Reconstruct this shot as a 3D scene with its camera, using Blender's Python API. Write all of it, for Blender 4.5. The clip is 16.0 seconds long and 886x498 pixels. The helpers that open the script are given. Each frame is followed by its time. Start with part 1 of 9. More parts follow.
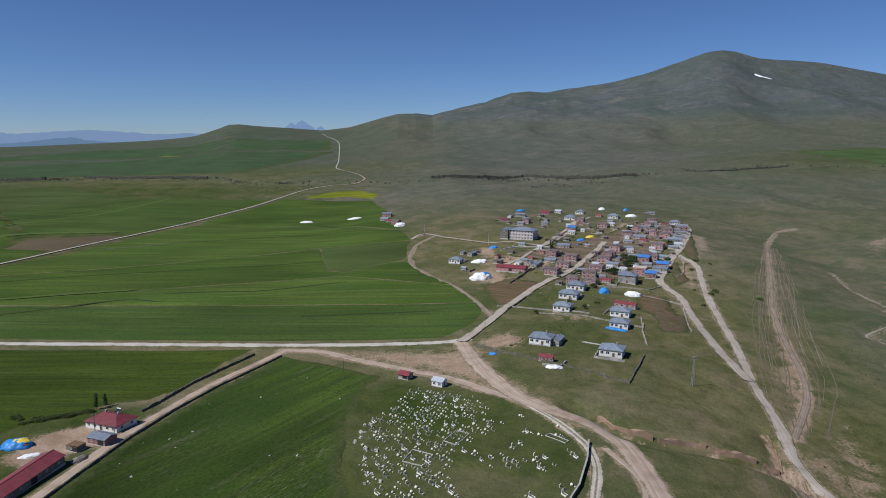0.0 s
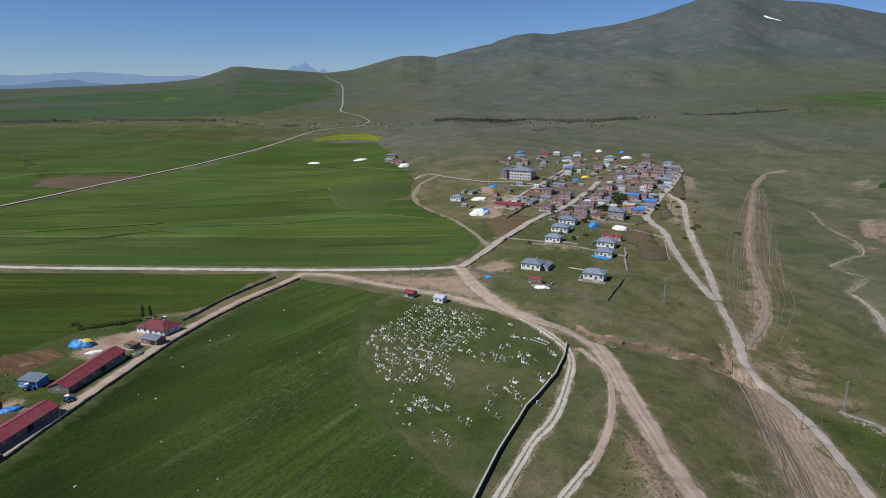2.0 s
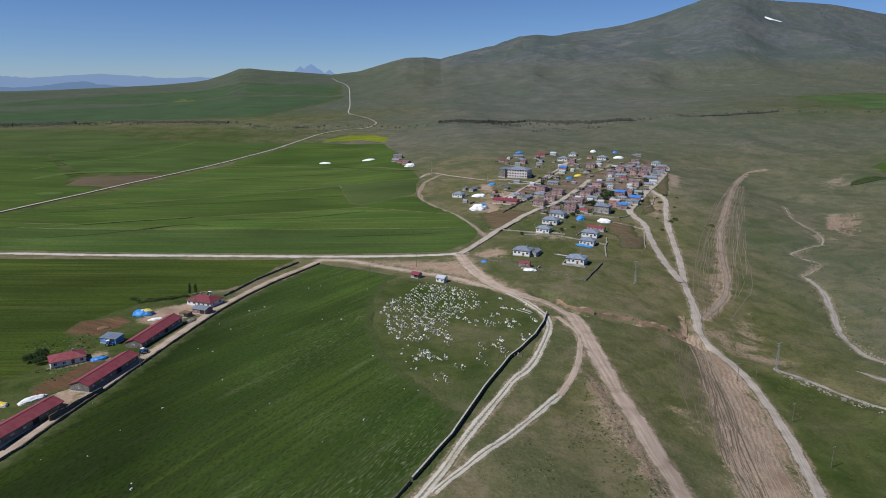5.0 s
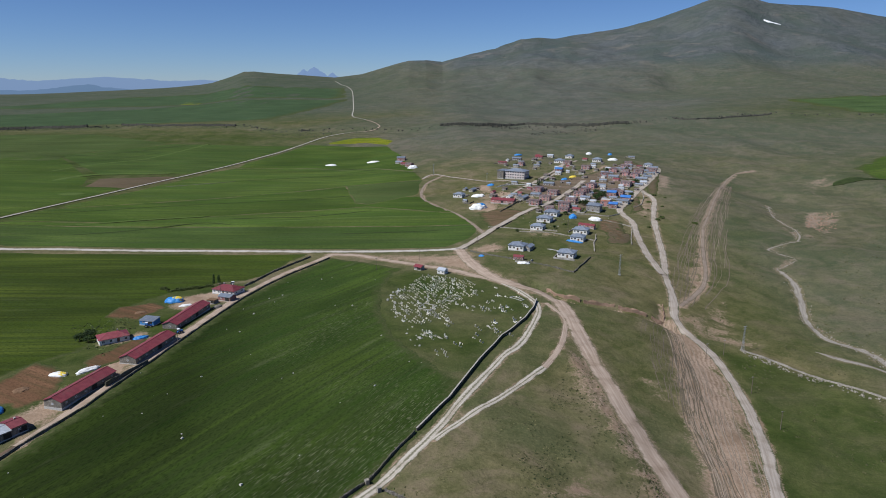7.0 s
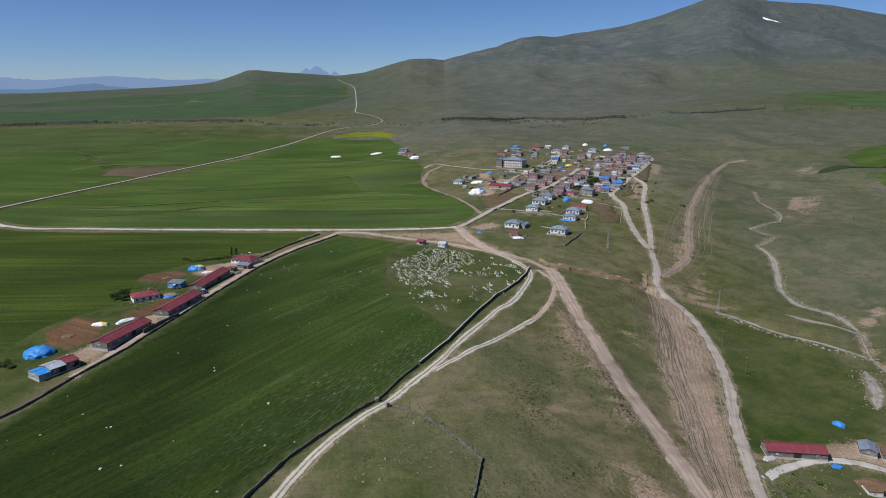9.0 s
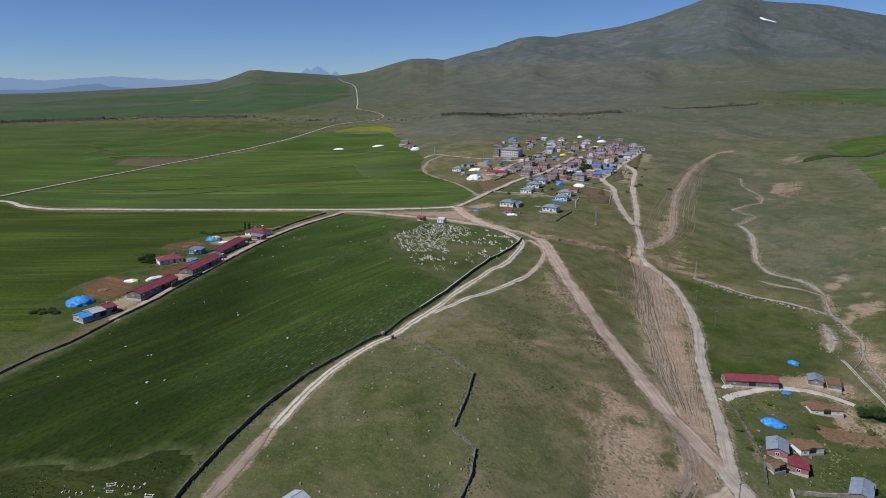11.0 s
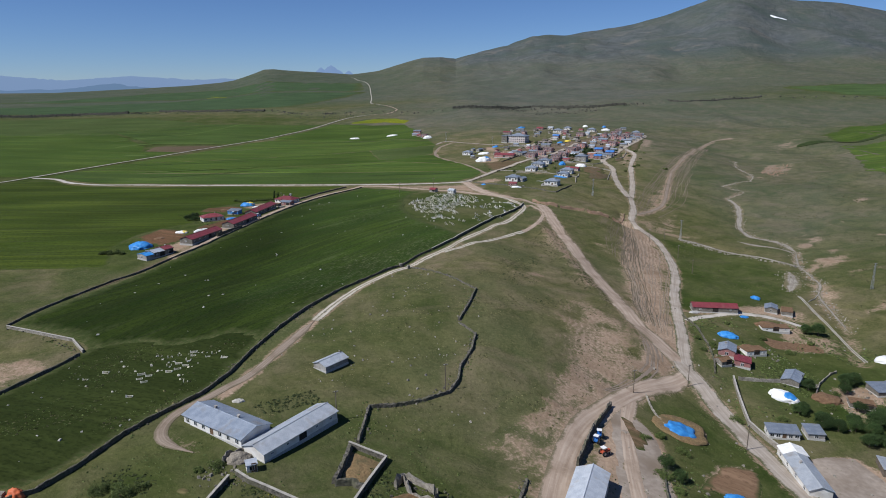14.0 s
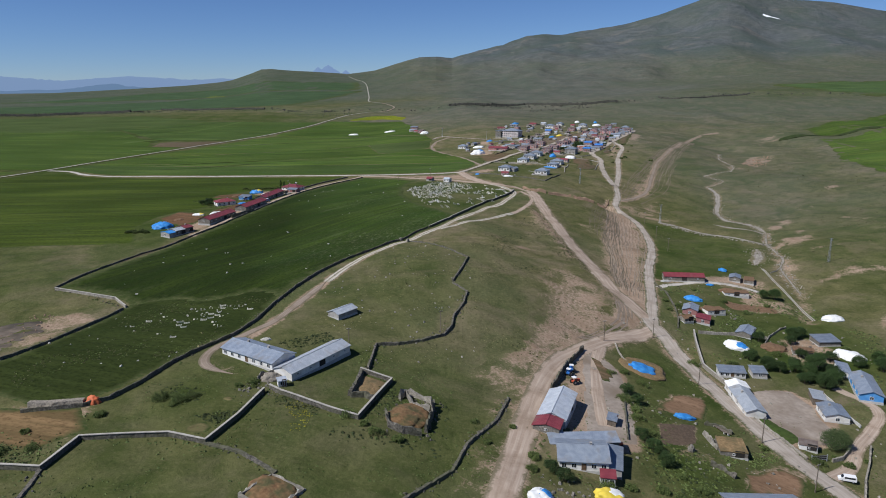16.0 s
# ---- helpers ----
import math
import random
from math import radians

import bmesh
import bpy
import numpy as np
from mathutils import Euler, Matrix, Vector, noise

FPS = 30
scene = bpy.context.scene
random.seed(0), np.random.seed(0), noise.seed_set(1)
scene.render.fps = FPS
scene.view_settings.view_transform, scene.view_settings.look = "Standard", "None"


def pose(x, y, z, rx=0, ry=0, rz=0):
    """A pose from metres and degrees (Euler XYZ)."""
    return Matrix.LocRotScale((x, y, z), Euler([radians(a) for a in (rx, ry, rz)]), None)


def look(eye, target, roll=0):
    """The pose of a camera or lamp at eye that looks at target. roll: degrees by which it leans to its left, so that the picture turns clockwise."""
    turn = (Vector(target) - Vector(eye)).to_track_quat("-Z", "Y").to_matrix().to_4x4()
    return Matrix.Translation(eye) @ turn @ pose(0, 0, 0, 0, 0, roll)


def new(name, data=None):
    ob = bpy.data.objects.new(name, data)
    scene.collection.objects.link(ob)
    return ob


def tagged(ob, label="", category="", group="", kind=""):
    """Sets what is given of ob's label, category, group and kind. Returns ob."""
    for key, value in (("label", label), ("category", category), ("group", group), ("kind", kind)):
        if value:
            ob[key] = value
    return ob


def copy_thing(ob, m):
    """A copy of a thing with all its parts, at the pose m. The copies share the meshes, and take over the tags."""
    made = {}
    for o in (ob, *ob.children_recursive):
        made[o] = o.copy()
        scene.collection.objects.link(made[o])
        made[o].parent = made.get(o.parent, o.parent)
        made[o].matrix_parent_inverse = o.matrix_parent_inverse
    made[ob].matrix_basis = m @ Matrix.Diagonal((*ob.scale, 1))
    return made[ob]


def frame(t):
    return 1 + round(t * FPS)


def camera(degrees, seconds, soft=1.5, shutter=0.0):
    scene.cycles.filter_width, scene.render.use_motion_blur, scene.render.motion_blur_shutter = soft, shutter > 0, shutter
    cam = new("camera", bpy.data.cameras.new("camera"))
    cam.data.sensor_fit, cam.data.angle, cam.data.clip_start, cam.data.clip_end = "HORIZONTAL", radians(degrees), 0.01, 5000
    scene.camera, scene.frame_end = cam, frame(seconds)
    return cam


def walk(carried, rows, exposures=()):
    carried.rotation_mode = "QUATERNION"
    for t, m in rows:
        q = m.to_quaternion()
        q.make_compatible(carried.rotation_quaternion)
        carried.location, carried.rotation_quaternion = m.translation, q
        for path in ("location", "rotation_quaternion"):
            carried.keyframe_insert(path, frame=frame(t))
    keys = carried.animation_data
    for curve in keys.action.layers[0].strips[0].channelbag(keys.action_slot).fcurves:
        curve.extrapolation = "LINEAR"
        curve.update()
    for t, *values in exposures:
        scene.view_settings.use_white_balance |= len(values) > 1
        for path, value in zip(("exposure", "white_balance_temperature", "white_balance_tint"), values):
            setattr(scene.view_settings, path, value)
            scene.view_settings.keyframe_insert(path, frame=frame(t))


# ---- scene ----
# camera: backwards flight over the plain (seconds, x, y, z, yaw, pitch, roll)
cam = camera(67.55, 16.0, 1.0)
FLIGHT = [
    (0.0, -3.6, 300.0, 117.3, 1.91, -9.40, 0.16),
    (0.5, -3.6, 290.1, 117.3, 1.85, -11.54, 0.21),
    (1.0, -3.6, 280.3, 117.2, 1.80, -13.77, 0.25),
    (1.5, -3.6, 270.7, 117.2, 1.74, -14.60, 0.26),
    (2.0, -3.5, 261.2, 117.1, 1.63, -14.12, 0.31),
    (2.5, -3.4, 251.7, 117.1, 1.56, -14.14, 0.24),
    (3.0, -3.2, 242.3, 117.2, 1.47, -14.18, 0.25),
    (3.5, -2.9, 232.9, 117.8, 1.39, -14.22, 0.21),
    (4.0, -2.8, 223.6, 118.8, 1.31, -14.15, 0.23),
    (6.5, -2.6, 175.5, 129.0, 1.02, -14.08, 0.06),
    (7.0, -2.5, 166.3, 128.2, 0.99, -13.97, 0.08),
    (7.5, -2.4, 157.1, 126.7, 0.92, -13.94, 0.01),
    (8.0, -2.3, 147.9, 124.6, 0.88, -14.00, -0.01),
    (8.5, -2.2, 138.7, 122.2, 0.84, -14.02, -0.02),
    (11.0, -1.5, 92.0, 108.5, 0.79, -13.88, -0.10),
    (11.5, -1.5, 83.0, 105.9, 0.82, -13.88, -0.11),
    (12.0, -1.3, 74.0, 103.4, 0.75, -13.86, -0.15),
    (12.5, -1.2, 65.1, 100.9, 0.37, -13.84, -0.19),
    (13.0, -1.1, 55.9, 98.5, 0.00, -13.81, -0.21),
    (13.5, -0.9, 46.6, 96.3, -0.16, -13.82, -0.25),
    (14.0, -0.7, 37.3, 94.2, -0.26, -13.81, -0.26),
    (14.5, -0.6, 27.9, 92.5, -0.21, -13.84, -0.29),
    (15.0, -0.4, 18.6, 91.1, -0.15, -13.85, -0.32),
    (15.5, -0.2, 9.3, 90.3, -0.09, -13.88, -0.33),
    (16.0, -0.0, 0.0, 90.0, 0.00, -13.82, -0.40),
]
walk(cam, [(t, pose(x, y, z, 90 + p, 0, -a) @ pose(0, 0, 0, 0, 0, r)) for t, x, y, z, a, p, r in FLIGHT], [(0.0, 0.09, 6050, 10), (0.6, 0.15, 6060, 10), (1.5, 0.19, 6070, 10), (16.0, 0.20, 6070, 10)])

# ---- daylight ----
SUN_AZ = (-0.90, -0.44)          # the sun stands to the left, a little behind
SUN_ELEV = radians(50)
world = bpy.data.worlds.new("sky")
scene.world = world
world.use_nodes = True
wn = world.node_tree.nodes
wl = world.node_tree.links
sky = wn.new("ShaderNodeTexSky")
sky.sky_type = "NISHITA"
sky.sun_disc = False
sky.sun_elevation = SUN_ELEV
sky.sun_rotation = math.atan2(SUN_AZ[0], SUN_AZ[1])
sky.altitude = 2600
sky.air_density = 1.0
sky.dust_density = 0.1
sky.ozone_density = 4.0
tint = wn.new("ShaderNodeMixRGB")
tint.blend_type = "MULTIPLY"
tint.inputs[0].default_value = 1.0
tint.inputs[2].default_value = (0.82, 0.95, 1.20, 1)
wl.new(sky.outputs[0], tint.inputs[1])
wl.new(tint.outputs[0], wn["Background"].inputs[0])
wn["Background"].inputs[1].default_value = 0.056
sun = new("sun", bpy.data.lights.new("sun", "SUN"))
sun.data.energy = 4.4
sun.data.angle = radians(0.53)
sun.data.color = (1.0, 0.955, 0.89)
sun.matrix_world = look((SUN_AZ[0] * 300, SUN_AZ[1] * 300, 300 * math.tan(SUN_ELEV)), (0, 0, 0))

# ---- materials ----


def mat(name, c1, c2, scale=0.5, rough=0.9, bump=0.0, metal=0.0, c3=None, scale3=0.05, detail=6.0, stretch=(1, 1, 1), vary=0.0):
    """Two tones mixed by a fine noise, a third by a broad one; vary: light and dark from object to object."""
    m = bpy.data.materials.new(name)
    m.use_nodes = True
    n, l = m.node_tree.nodes, m.node_tree.links
    b = n["Principled BSDF"]
    tc = n.new("ShaderNodeTexCoord")
    mp = n.new("ShaderNodeMapping")
    mp.inputs["Scale"].default_value = stretch
    l.new(tc.outputs["Object"], mp.inputs[0])
    no = n.new("ShaderNodeTexNoise")
    no.inputs["Scale"].default_value, no.inputs["Detail"].default_value = scale, detail
    l.new(mp.outputs[0], no.inputs["Vector"])
    ramp = n.new("ShaderNodeValToRGB")
    ramp.color_ramp.elements[0].position, ramp.color_ramp.elements[1].position = 0.32, 0.68
    ramp.color_ramp.elements[0].color, ramp.color_ramp.elements[1].color = (*c1, 1), (*c2, 1)
    l.new(no.outputs[0], ramp.inputs[0])
    col = ramp.outputs[0]
    if c3:
        n3 = n.new("ShaderNodeTexNoise")
        n3.inputs["Scale"].default_value, n3.inputs["Detail"].default_value = scale3, 5
        l.new(mp.outputs[0], n3.inputs["Vector"])
        r3 = n.new("ShaderNodeMapRange")
        r3.inputs[1].default_value, r3.inputs[2].default_value = 0.42, 0.66
        l.new(n3.outputs[0], r3.inputs[0])
        mx = n.new("ShaderNodeMixRGB")
        l.new(r3.outputs[0], mx.inputs[0])
        l.new(col, mx.inputs[1])
        mx.inputs[2].default_value = (*c3, 1)
        col = mx.outputs[0]
    if vary:
        oi = n.new("ShaderNodeObjectInfo")
        hs = n.new("ShaderNodeHueSaturation")
        mr = n.new("ShaderNodeMapRange")
        mr.inputs[3].default_value, mr.inputs[4].default_value = 1 - vary, 1 + vary
        l.new(oi.outputs["Random"], mr.inputs[0])
        l.new(mr.outputs[0], hs.inputs["Value"])
        l.new(col, hs.inputs["Color"])
        col = hs.outputs[0]
    l.new(col, b.inputs["Base Color"])
    b.inputs["Roughness"].default_value = rough
    b.inputs["Metallic"].default_value = metal
    b.inputs["Specular IOR Level"].default_value = 0.3
    if bump:
        bp = n.new("ShaderNodeBump")
        bp.inputs["Strength"].default_value, bp.inputs["Distance"].default_value = bump, 0.3
        l.new(no.outputs[0], bp.inputs["Height"])
        l.new(bp.outputs[0], b.inputs["Normal"])
    return m


def ground_material():
    """Steppe grass, lush where the green mask says, bare earth where the red one does, stone and painted distance haze
    where the blue one does.
    """
    m = bpy.data.materials.new("steppe")
    m.use_nodes = True
    n, l = m.node_tree.nodes, m.node_tree.links
    b = n["Principled BSDF"]
    tc = n.new("ShaderNodeTexCoord")

    def noise_tex(scale, detail=6.0, rough=0.6, dist=0.0):
        t = n.new("ShaderNodeTexNoise")
        t.inputs["Scale"].default_value, t.inputs["Detail"].default_value = scale, detail
        t.inputs["Roughness"].default_value, t.inputs["Distortion"].default_value = rough, dist
        l.new(tc.outputs["Object"], t.inputs["Vector"])
        return t.outputs[0]

    def band_of(v, lo, hi):
        r = n.new("ShaderNodeMapRange")
        r.inputs[1].default_value, r.inputs[2].default_value = lo, hi
        l.new(v, r.inputs[0])
        return r.outputs[0]

    def mix(f, a, c):
        x = n.new("ShaderNodeMixRGB")
        if isinstance(f, float):
            x.inputs[0].default_value = f
        else:
            l.new(f, x.inputs[0])
        for s, v in ((x.inputs[1], a), (x.inputs[2], c)):
            if isinstance(v, tuple):
                s.default_value = (*v, 1)
            else:
                l.new(v, s)
        return x.outputs[0]

    def math_node(op, a, c):
        x = n.new("ShaderNodeMath")
        x.operation = op
        for s, v in ((x.inputs[0], a), (x.inputs[1], c)):
            if isinstance(v, float):
                s.default_value = v
            else:
                l.new(v, s)
        x.use_clamp = True
        return x.outputs[0]

    cover = n.new("ShaderNodeVertexColor")
    cover.layer_name = "cover"
    sep = n.new("ShaderNodeSeparateColor")
    l.new(cover.outputs[0], sep.inputs[0])
    dirt, lush, stony_haze = sep.outputs[0], sep.outputs[1], sep.outputs[2]
    fine = noise_tex(0.9, 8, 0.7)
    mid = noise_tex(0.09, 6, 0.62, 0.5)
    broad = noise_tex(0.011, 6, 0.6, 0.8)
    huge = noise_tex(0.0022, 7, 0.66, 1.0)
    grass = mix(band_of(mid, 0.36, 0.64), (0.083, 0.083, 0.033), (0.162, 0.140, 0.070))
    grass = mix(math_node("MULTIPLY", band_of(broad, 0.42, 0.62), 0.75), grass, (0.058, 0.074, 0.027))
    grass = mix(math_node("MULTIPLY", band_of(huge, 0.45, 0.62), 0.6), grass, (0.098, 0.104, 0.056))
    worn = math_node("MULTIPLY", band_of(noise_tex(0.034, 7, 0.66, 0.7), 0.47, 0.64), 0.62)
    grass = mix(worn, grass, (0.205, 0.158, 0.108))
    green = mix(band_of(mid, 0.34, 0.66), (0.026, 0.046, 0.009), (0.058, 0.078, 0.019))
    grass = mix(lush, grass, green)
    grit = noise_tex(0.32, 8, 0.72)
    grass = mix(math_node("MULTIPLY", band_of(grit, 0.5, 0.66), 0.42), grass, (0.045, 0.050, 0.018))
    grass = mix(math_node("MULTIPLY", band_of(fine, 0.54, 0.68), 0.5), grass, (0.034, 0.042, 0.016))
    grass = mix(math_node("MULTIPLY", band_of(fine, 0.47, 0.34), math_node("SUBTRACT", 0.42, math_node("MULTIPLY", lush, 0.36))), grass, (0.19, 0.17, 0.088))
    earth = mix(band_of(fine, 0.3, 0.7), (0.255, 0.182, 0.126), (0.395, 0.300, 0.222))
    earth = mix(band_of(mid, 0.45, 0.7), earth, (0.215, 0.152, 0.102))
    turned = n.new("ShaderNodeMapping")
    turned.inputs["Rotation"].default_value = (0, 0, radians(14))
    l.new(tc.outputs["Object"], turned.inputs[0])
    rills = n.new("ShaderNodeTexWave")
    rills.wave_type, rills.bands_direction = "BANDS", "X"
    for key, value in (("Scale", 0.13), ("Distortion", 12.0), ("Detail", 5.0), ("Detail Scale", 0.5), ("Detail Roughness", 0.72)):
        rills.inputs[key].default_value = value
    l.new(turned.outputs[0], rills.inputs["Vector"])
    rilled = math_node("MULTIPLY", cover.outputs["Alpha"], band_of(noise_tex(0.05, 4, 0.6), 0.42, 0.58))
    # rill cuts and crests exist only as darker and paler colour
    cut_in = math_node("MULTIPLY", band_of(rills.outputs[1], 0.34, 0.06), rilled)
    earth = mix(math_node("MULTIPLY", cut_in, 0.42), earth, (0.145, 0.108, 0.075))
    crest = math_node("MULTIPLY", band_of(rills.outputs[1], 0.62, 0.92), rilled)
    earth = mix(math_node("MULTIPLY", crest, 0.3), earth, (0.42, 0.335, 0.262))
    spots = math_node("ADD", math_node("MULTIPLY", mid, 0.55), math_node("MULTIPLY", fine, 0.45))
    edge = math_node("ADD", math_node("ADD", dirt, math_node("MULTIPLY", math_node("SUBTRACT", spots, 0.42), 1.6)), math_node("MULTIPLY", crest, math_node("MULTIPLY", dirt, 0.16)))
    bare = n.new("ShaderNodeMapRange")
    bare.inputs[1].default_value, bare.inputs[2].default_value = 0.54, 0.74
    l.new(edge, bare.inputs[0])
    dm = math_node("MULTIPLY", bare.outputs[0], math_node("GREATER_THAN", dirt, 0.02))
    col = mix(dm, grass, earth)
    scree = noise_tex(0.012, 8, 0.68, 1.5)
    # bluish grey puts distance haze into the rock's own colour
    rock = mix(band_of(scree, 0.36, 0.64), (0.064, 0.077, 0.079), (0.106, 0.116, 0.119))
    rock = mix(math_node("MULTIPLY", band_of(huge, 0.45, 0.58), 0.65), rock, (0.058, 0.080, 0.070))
    rock = mix(math_node("MULTIPLY", band_of(noise_tex(0.0065, 5, 0.6, 0.6), 0.60, 0.68), math_node("MULTIPLY", stony_haze, 0.55)), rock, (0.165, 0.150, 0.135))
    col = mix(stony_haze, col, rock)
    l.new(col, b.inputs["Base Color"])
    b.inputs["Roughness"].default_value = 0.95
    b.inputs["Specular IOR Level"].default_value = 0.02
    bp = n.new("ShaderNodeBump")
    bp.inputs["Strength"].default_value, bp.inputs["Distance"].default_value = 0.4, 0.6
    l.new(fine, bp.inputs["Height"])
    bp2 = n.new("ShaderNodeBump")
    bp2.inputs["Strength"].default_value, bp2.inputs["Distance"].default_value = 0.3, 3.5
    l.new(mid, bp2.inputs["Height"])
    l.new(bp.outputs[0], bp2.inputs["Normal"])
    bp3 = n.new("ShaderNodeBump")
    bp3.inputs["Distance"].default_value = 26.0
    l.new(math_node("MULTIPLY", stony_haze, 0.6), bp3.inputs["Strength"])
    l.new(scree, bp3.inputs["Height"])
    l.new(bp2.outputs[0], bp3.inputs["Normal"])
    l.new(bp3.outputs[0], b.inputs["Normal"])
    return m


def crop_material(name, c1, c2, c3, angle, row=0.35, streak=(0.10, 0.11, 0.05), scratched=0.0):
    """Standing crop with drill rows along an angle, patches and pale worn streaks."""
    m = bpy.data.materials.new(name)
    m.use_nodes = True
    n, l = m.node_tree.nodes, m.node_tree.links
    b = n["Principled BSDF"]
    tc = n.new("ShaderNodeTexCoord")
    mp = n.new("ShaderNodeMapping")
    mp.inputs["Rotation"].default_value = (0, 0, radians(angle))
    l.new(tc.outputs["Object"], mp.inputs[0])

    def tex(sx, sy, detail=5.0):
        m2 = n.new("ShaderNodeMapping")
        m2.inputs["Scale"].default_value = (sx, sy, 0.1)
        l.new(mp.outputs[0], m2.inputs[0])
        t = n.new("ShaderNodeTexNoise")
        t.inputs["Scale"].default_value, t.inputs["Detail"].default_value = 1.0, detail
        l.new(m2.outputs[0], t.inputs["Vector"])
        return t.outputs[0]

    def rng(v, lo, hi, top=1.0):
        r = n.new("ShaderNodeMapRange")
        r.inputs[1].default_value, r.inputs[2].default_value, r.inputs[4].default_value = lo, hi, top
        l.new(v, r.inputs[0])
        return r.outputs[0]

    def mix(f, a, c):
        x = n.new("ShaderNodeMixRGB")
        l.new(f, x.inputs[0])
        for s, v in ((x.inputs[1], a), (x.inputs[2], c)):
            if isinstance(v, tuple):
                s.default_value = (*v, 1)
            else:
                l.new(v, s)
        return x.outputs[0]

    rim = n.new("ShaderNodeVertexColor")
    rim.layer_name = "rim"
    patch = tex(0.010, 0.05)
    rows = tex(0.012, row, 4.0)
    fine = tex(0.6, 1.1, 7.0)
    worn = tex(0.02, 0.16, 6.0)
    scratch = tex(0.26, 1.9, 3.0)
    zone = tex(0.011, 0.016, 3.0)
    col = mix(rng(patch, 0.35, 0.65), c1, c2)
    col = mix(rng(rows, 0.42, 0.6, 0.85), col, c3)
    col = mix(rng(worn, 0.60, 0.74, 0.3 if scratched else 0.22), col, streak)
    dash = n.new("ShaderNodeMath")
    dash.operation = "MULTIPLY"
    l.new(rng(scratch, 0.56, 0.66, scratched), dash.inputs[0])
    near_wall = n.new("ShaderNodeMath")
    near_wall.operation = "MULTIPLY"
    l.new(rng(zone, 0.44, 0.60), near_wall.inputs[0])
    l.new(rim.outputs["Alpha"], near_wall.inputs[1])
    l.new(near_wall.outputs[0], dash.inputs[1])
    col = mix(dash.outputs[0], col, (streak[0] * 1.25, streak[1] * 1.2, streak[2] * 1.3))
    col = mix(rng(fine, 0.48, 0.68, 0.6), col, (c1[0] * 0.5, c1[1] * 0.5, c1[2] * 0.5))
    edge = n.new("ShaderNodeMath")
    edge.operation = "MULTIPLY_ADD"
    l.new(tex(0.22, 0.22, 7.0), edge.inputs[0])
    edge.inputs[1].default_value = 0.9
    l.new(rim.outputs[0], edge.inputs[2])
    grassy = mix(rng(fine, 0.4, 0.65), (0.042, 0.058, 0.018), (0.080, 0.085, 0.036))
    rim_parts = n.new("ShaderNodeSeparateColor")
    l.new(rim.outputs[0], rim_parts.inputs[0])
    # brightness of the crop, with the painted darkening of the western side
    vigour_shade = n.new("ShaderNodeMapRange")
    vigour_shade.inputs[3].default_value, vigour_shade.inputs[4].default_value = 0.66, 1.85
    l.new(rim_parts.outputs[2], vigour_shade.inputs[0])
    hs = n.new("ShaderNodeHueSaturation")
    l.new(vigour_shade.outputs[0], hs.inputs["Value"])
    l.new(col, hs.inputs["Color"])
    col = mix(rng(edge.outputs[0], 0.55, 0.95), grassy, hs.outputs[0])
    l.new(col, b.inputs["Base Color"])
    b.inputs["Roughness"].default_value = 0.9
    b.inputs["Specular IOR Level"].default_value = 0.03
    bp = n.new("ShaderNodeBump")
    bp.inputs["Strength"].default_value, bp.inputs["Distance"].default_value = 0.4, 0.6
    l.new(fine, bp.inputs["Height"])
    l.new(bp.outputs[0], b.inputs["Normal"])
    return m


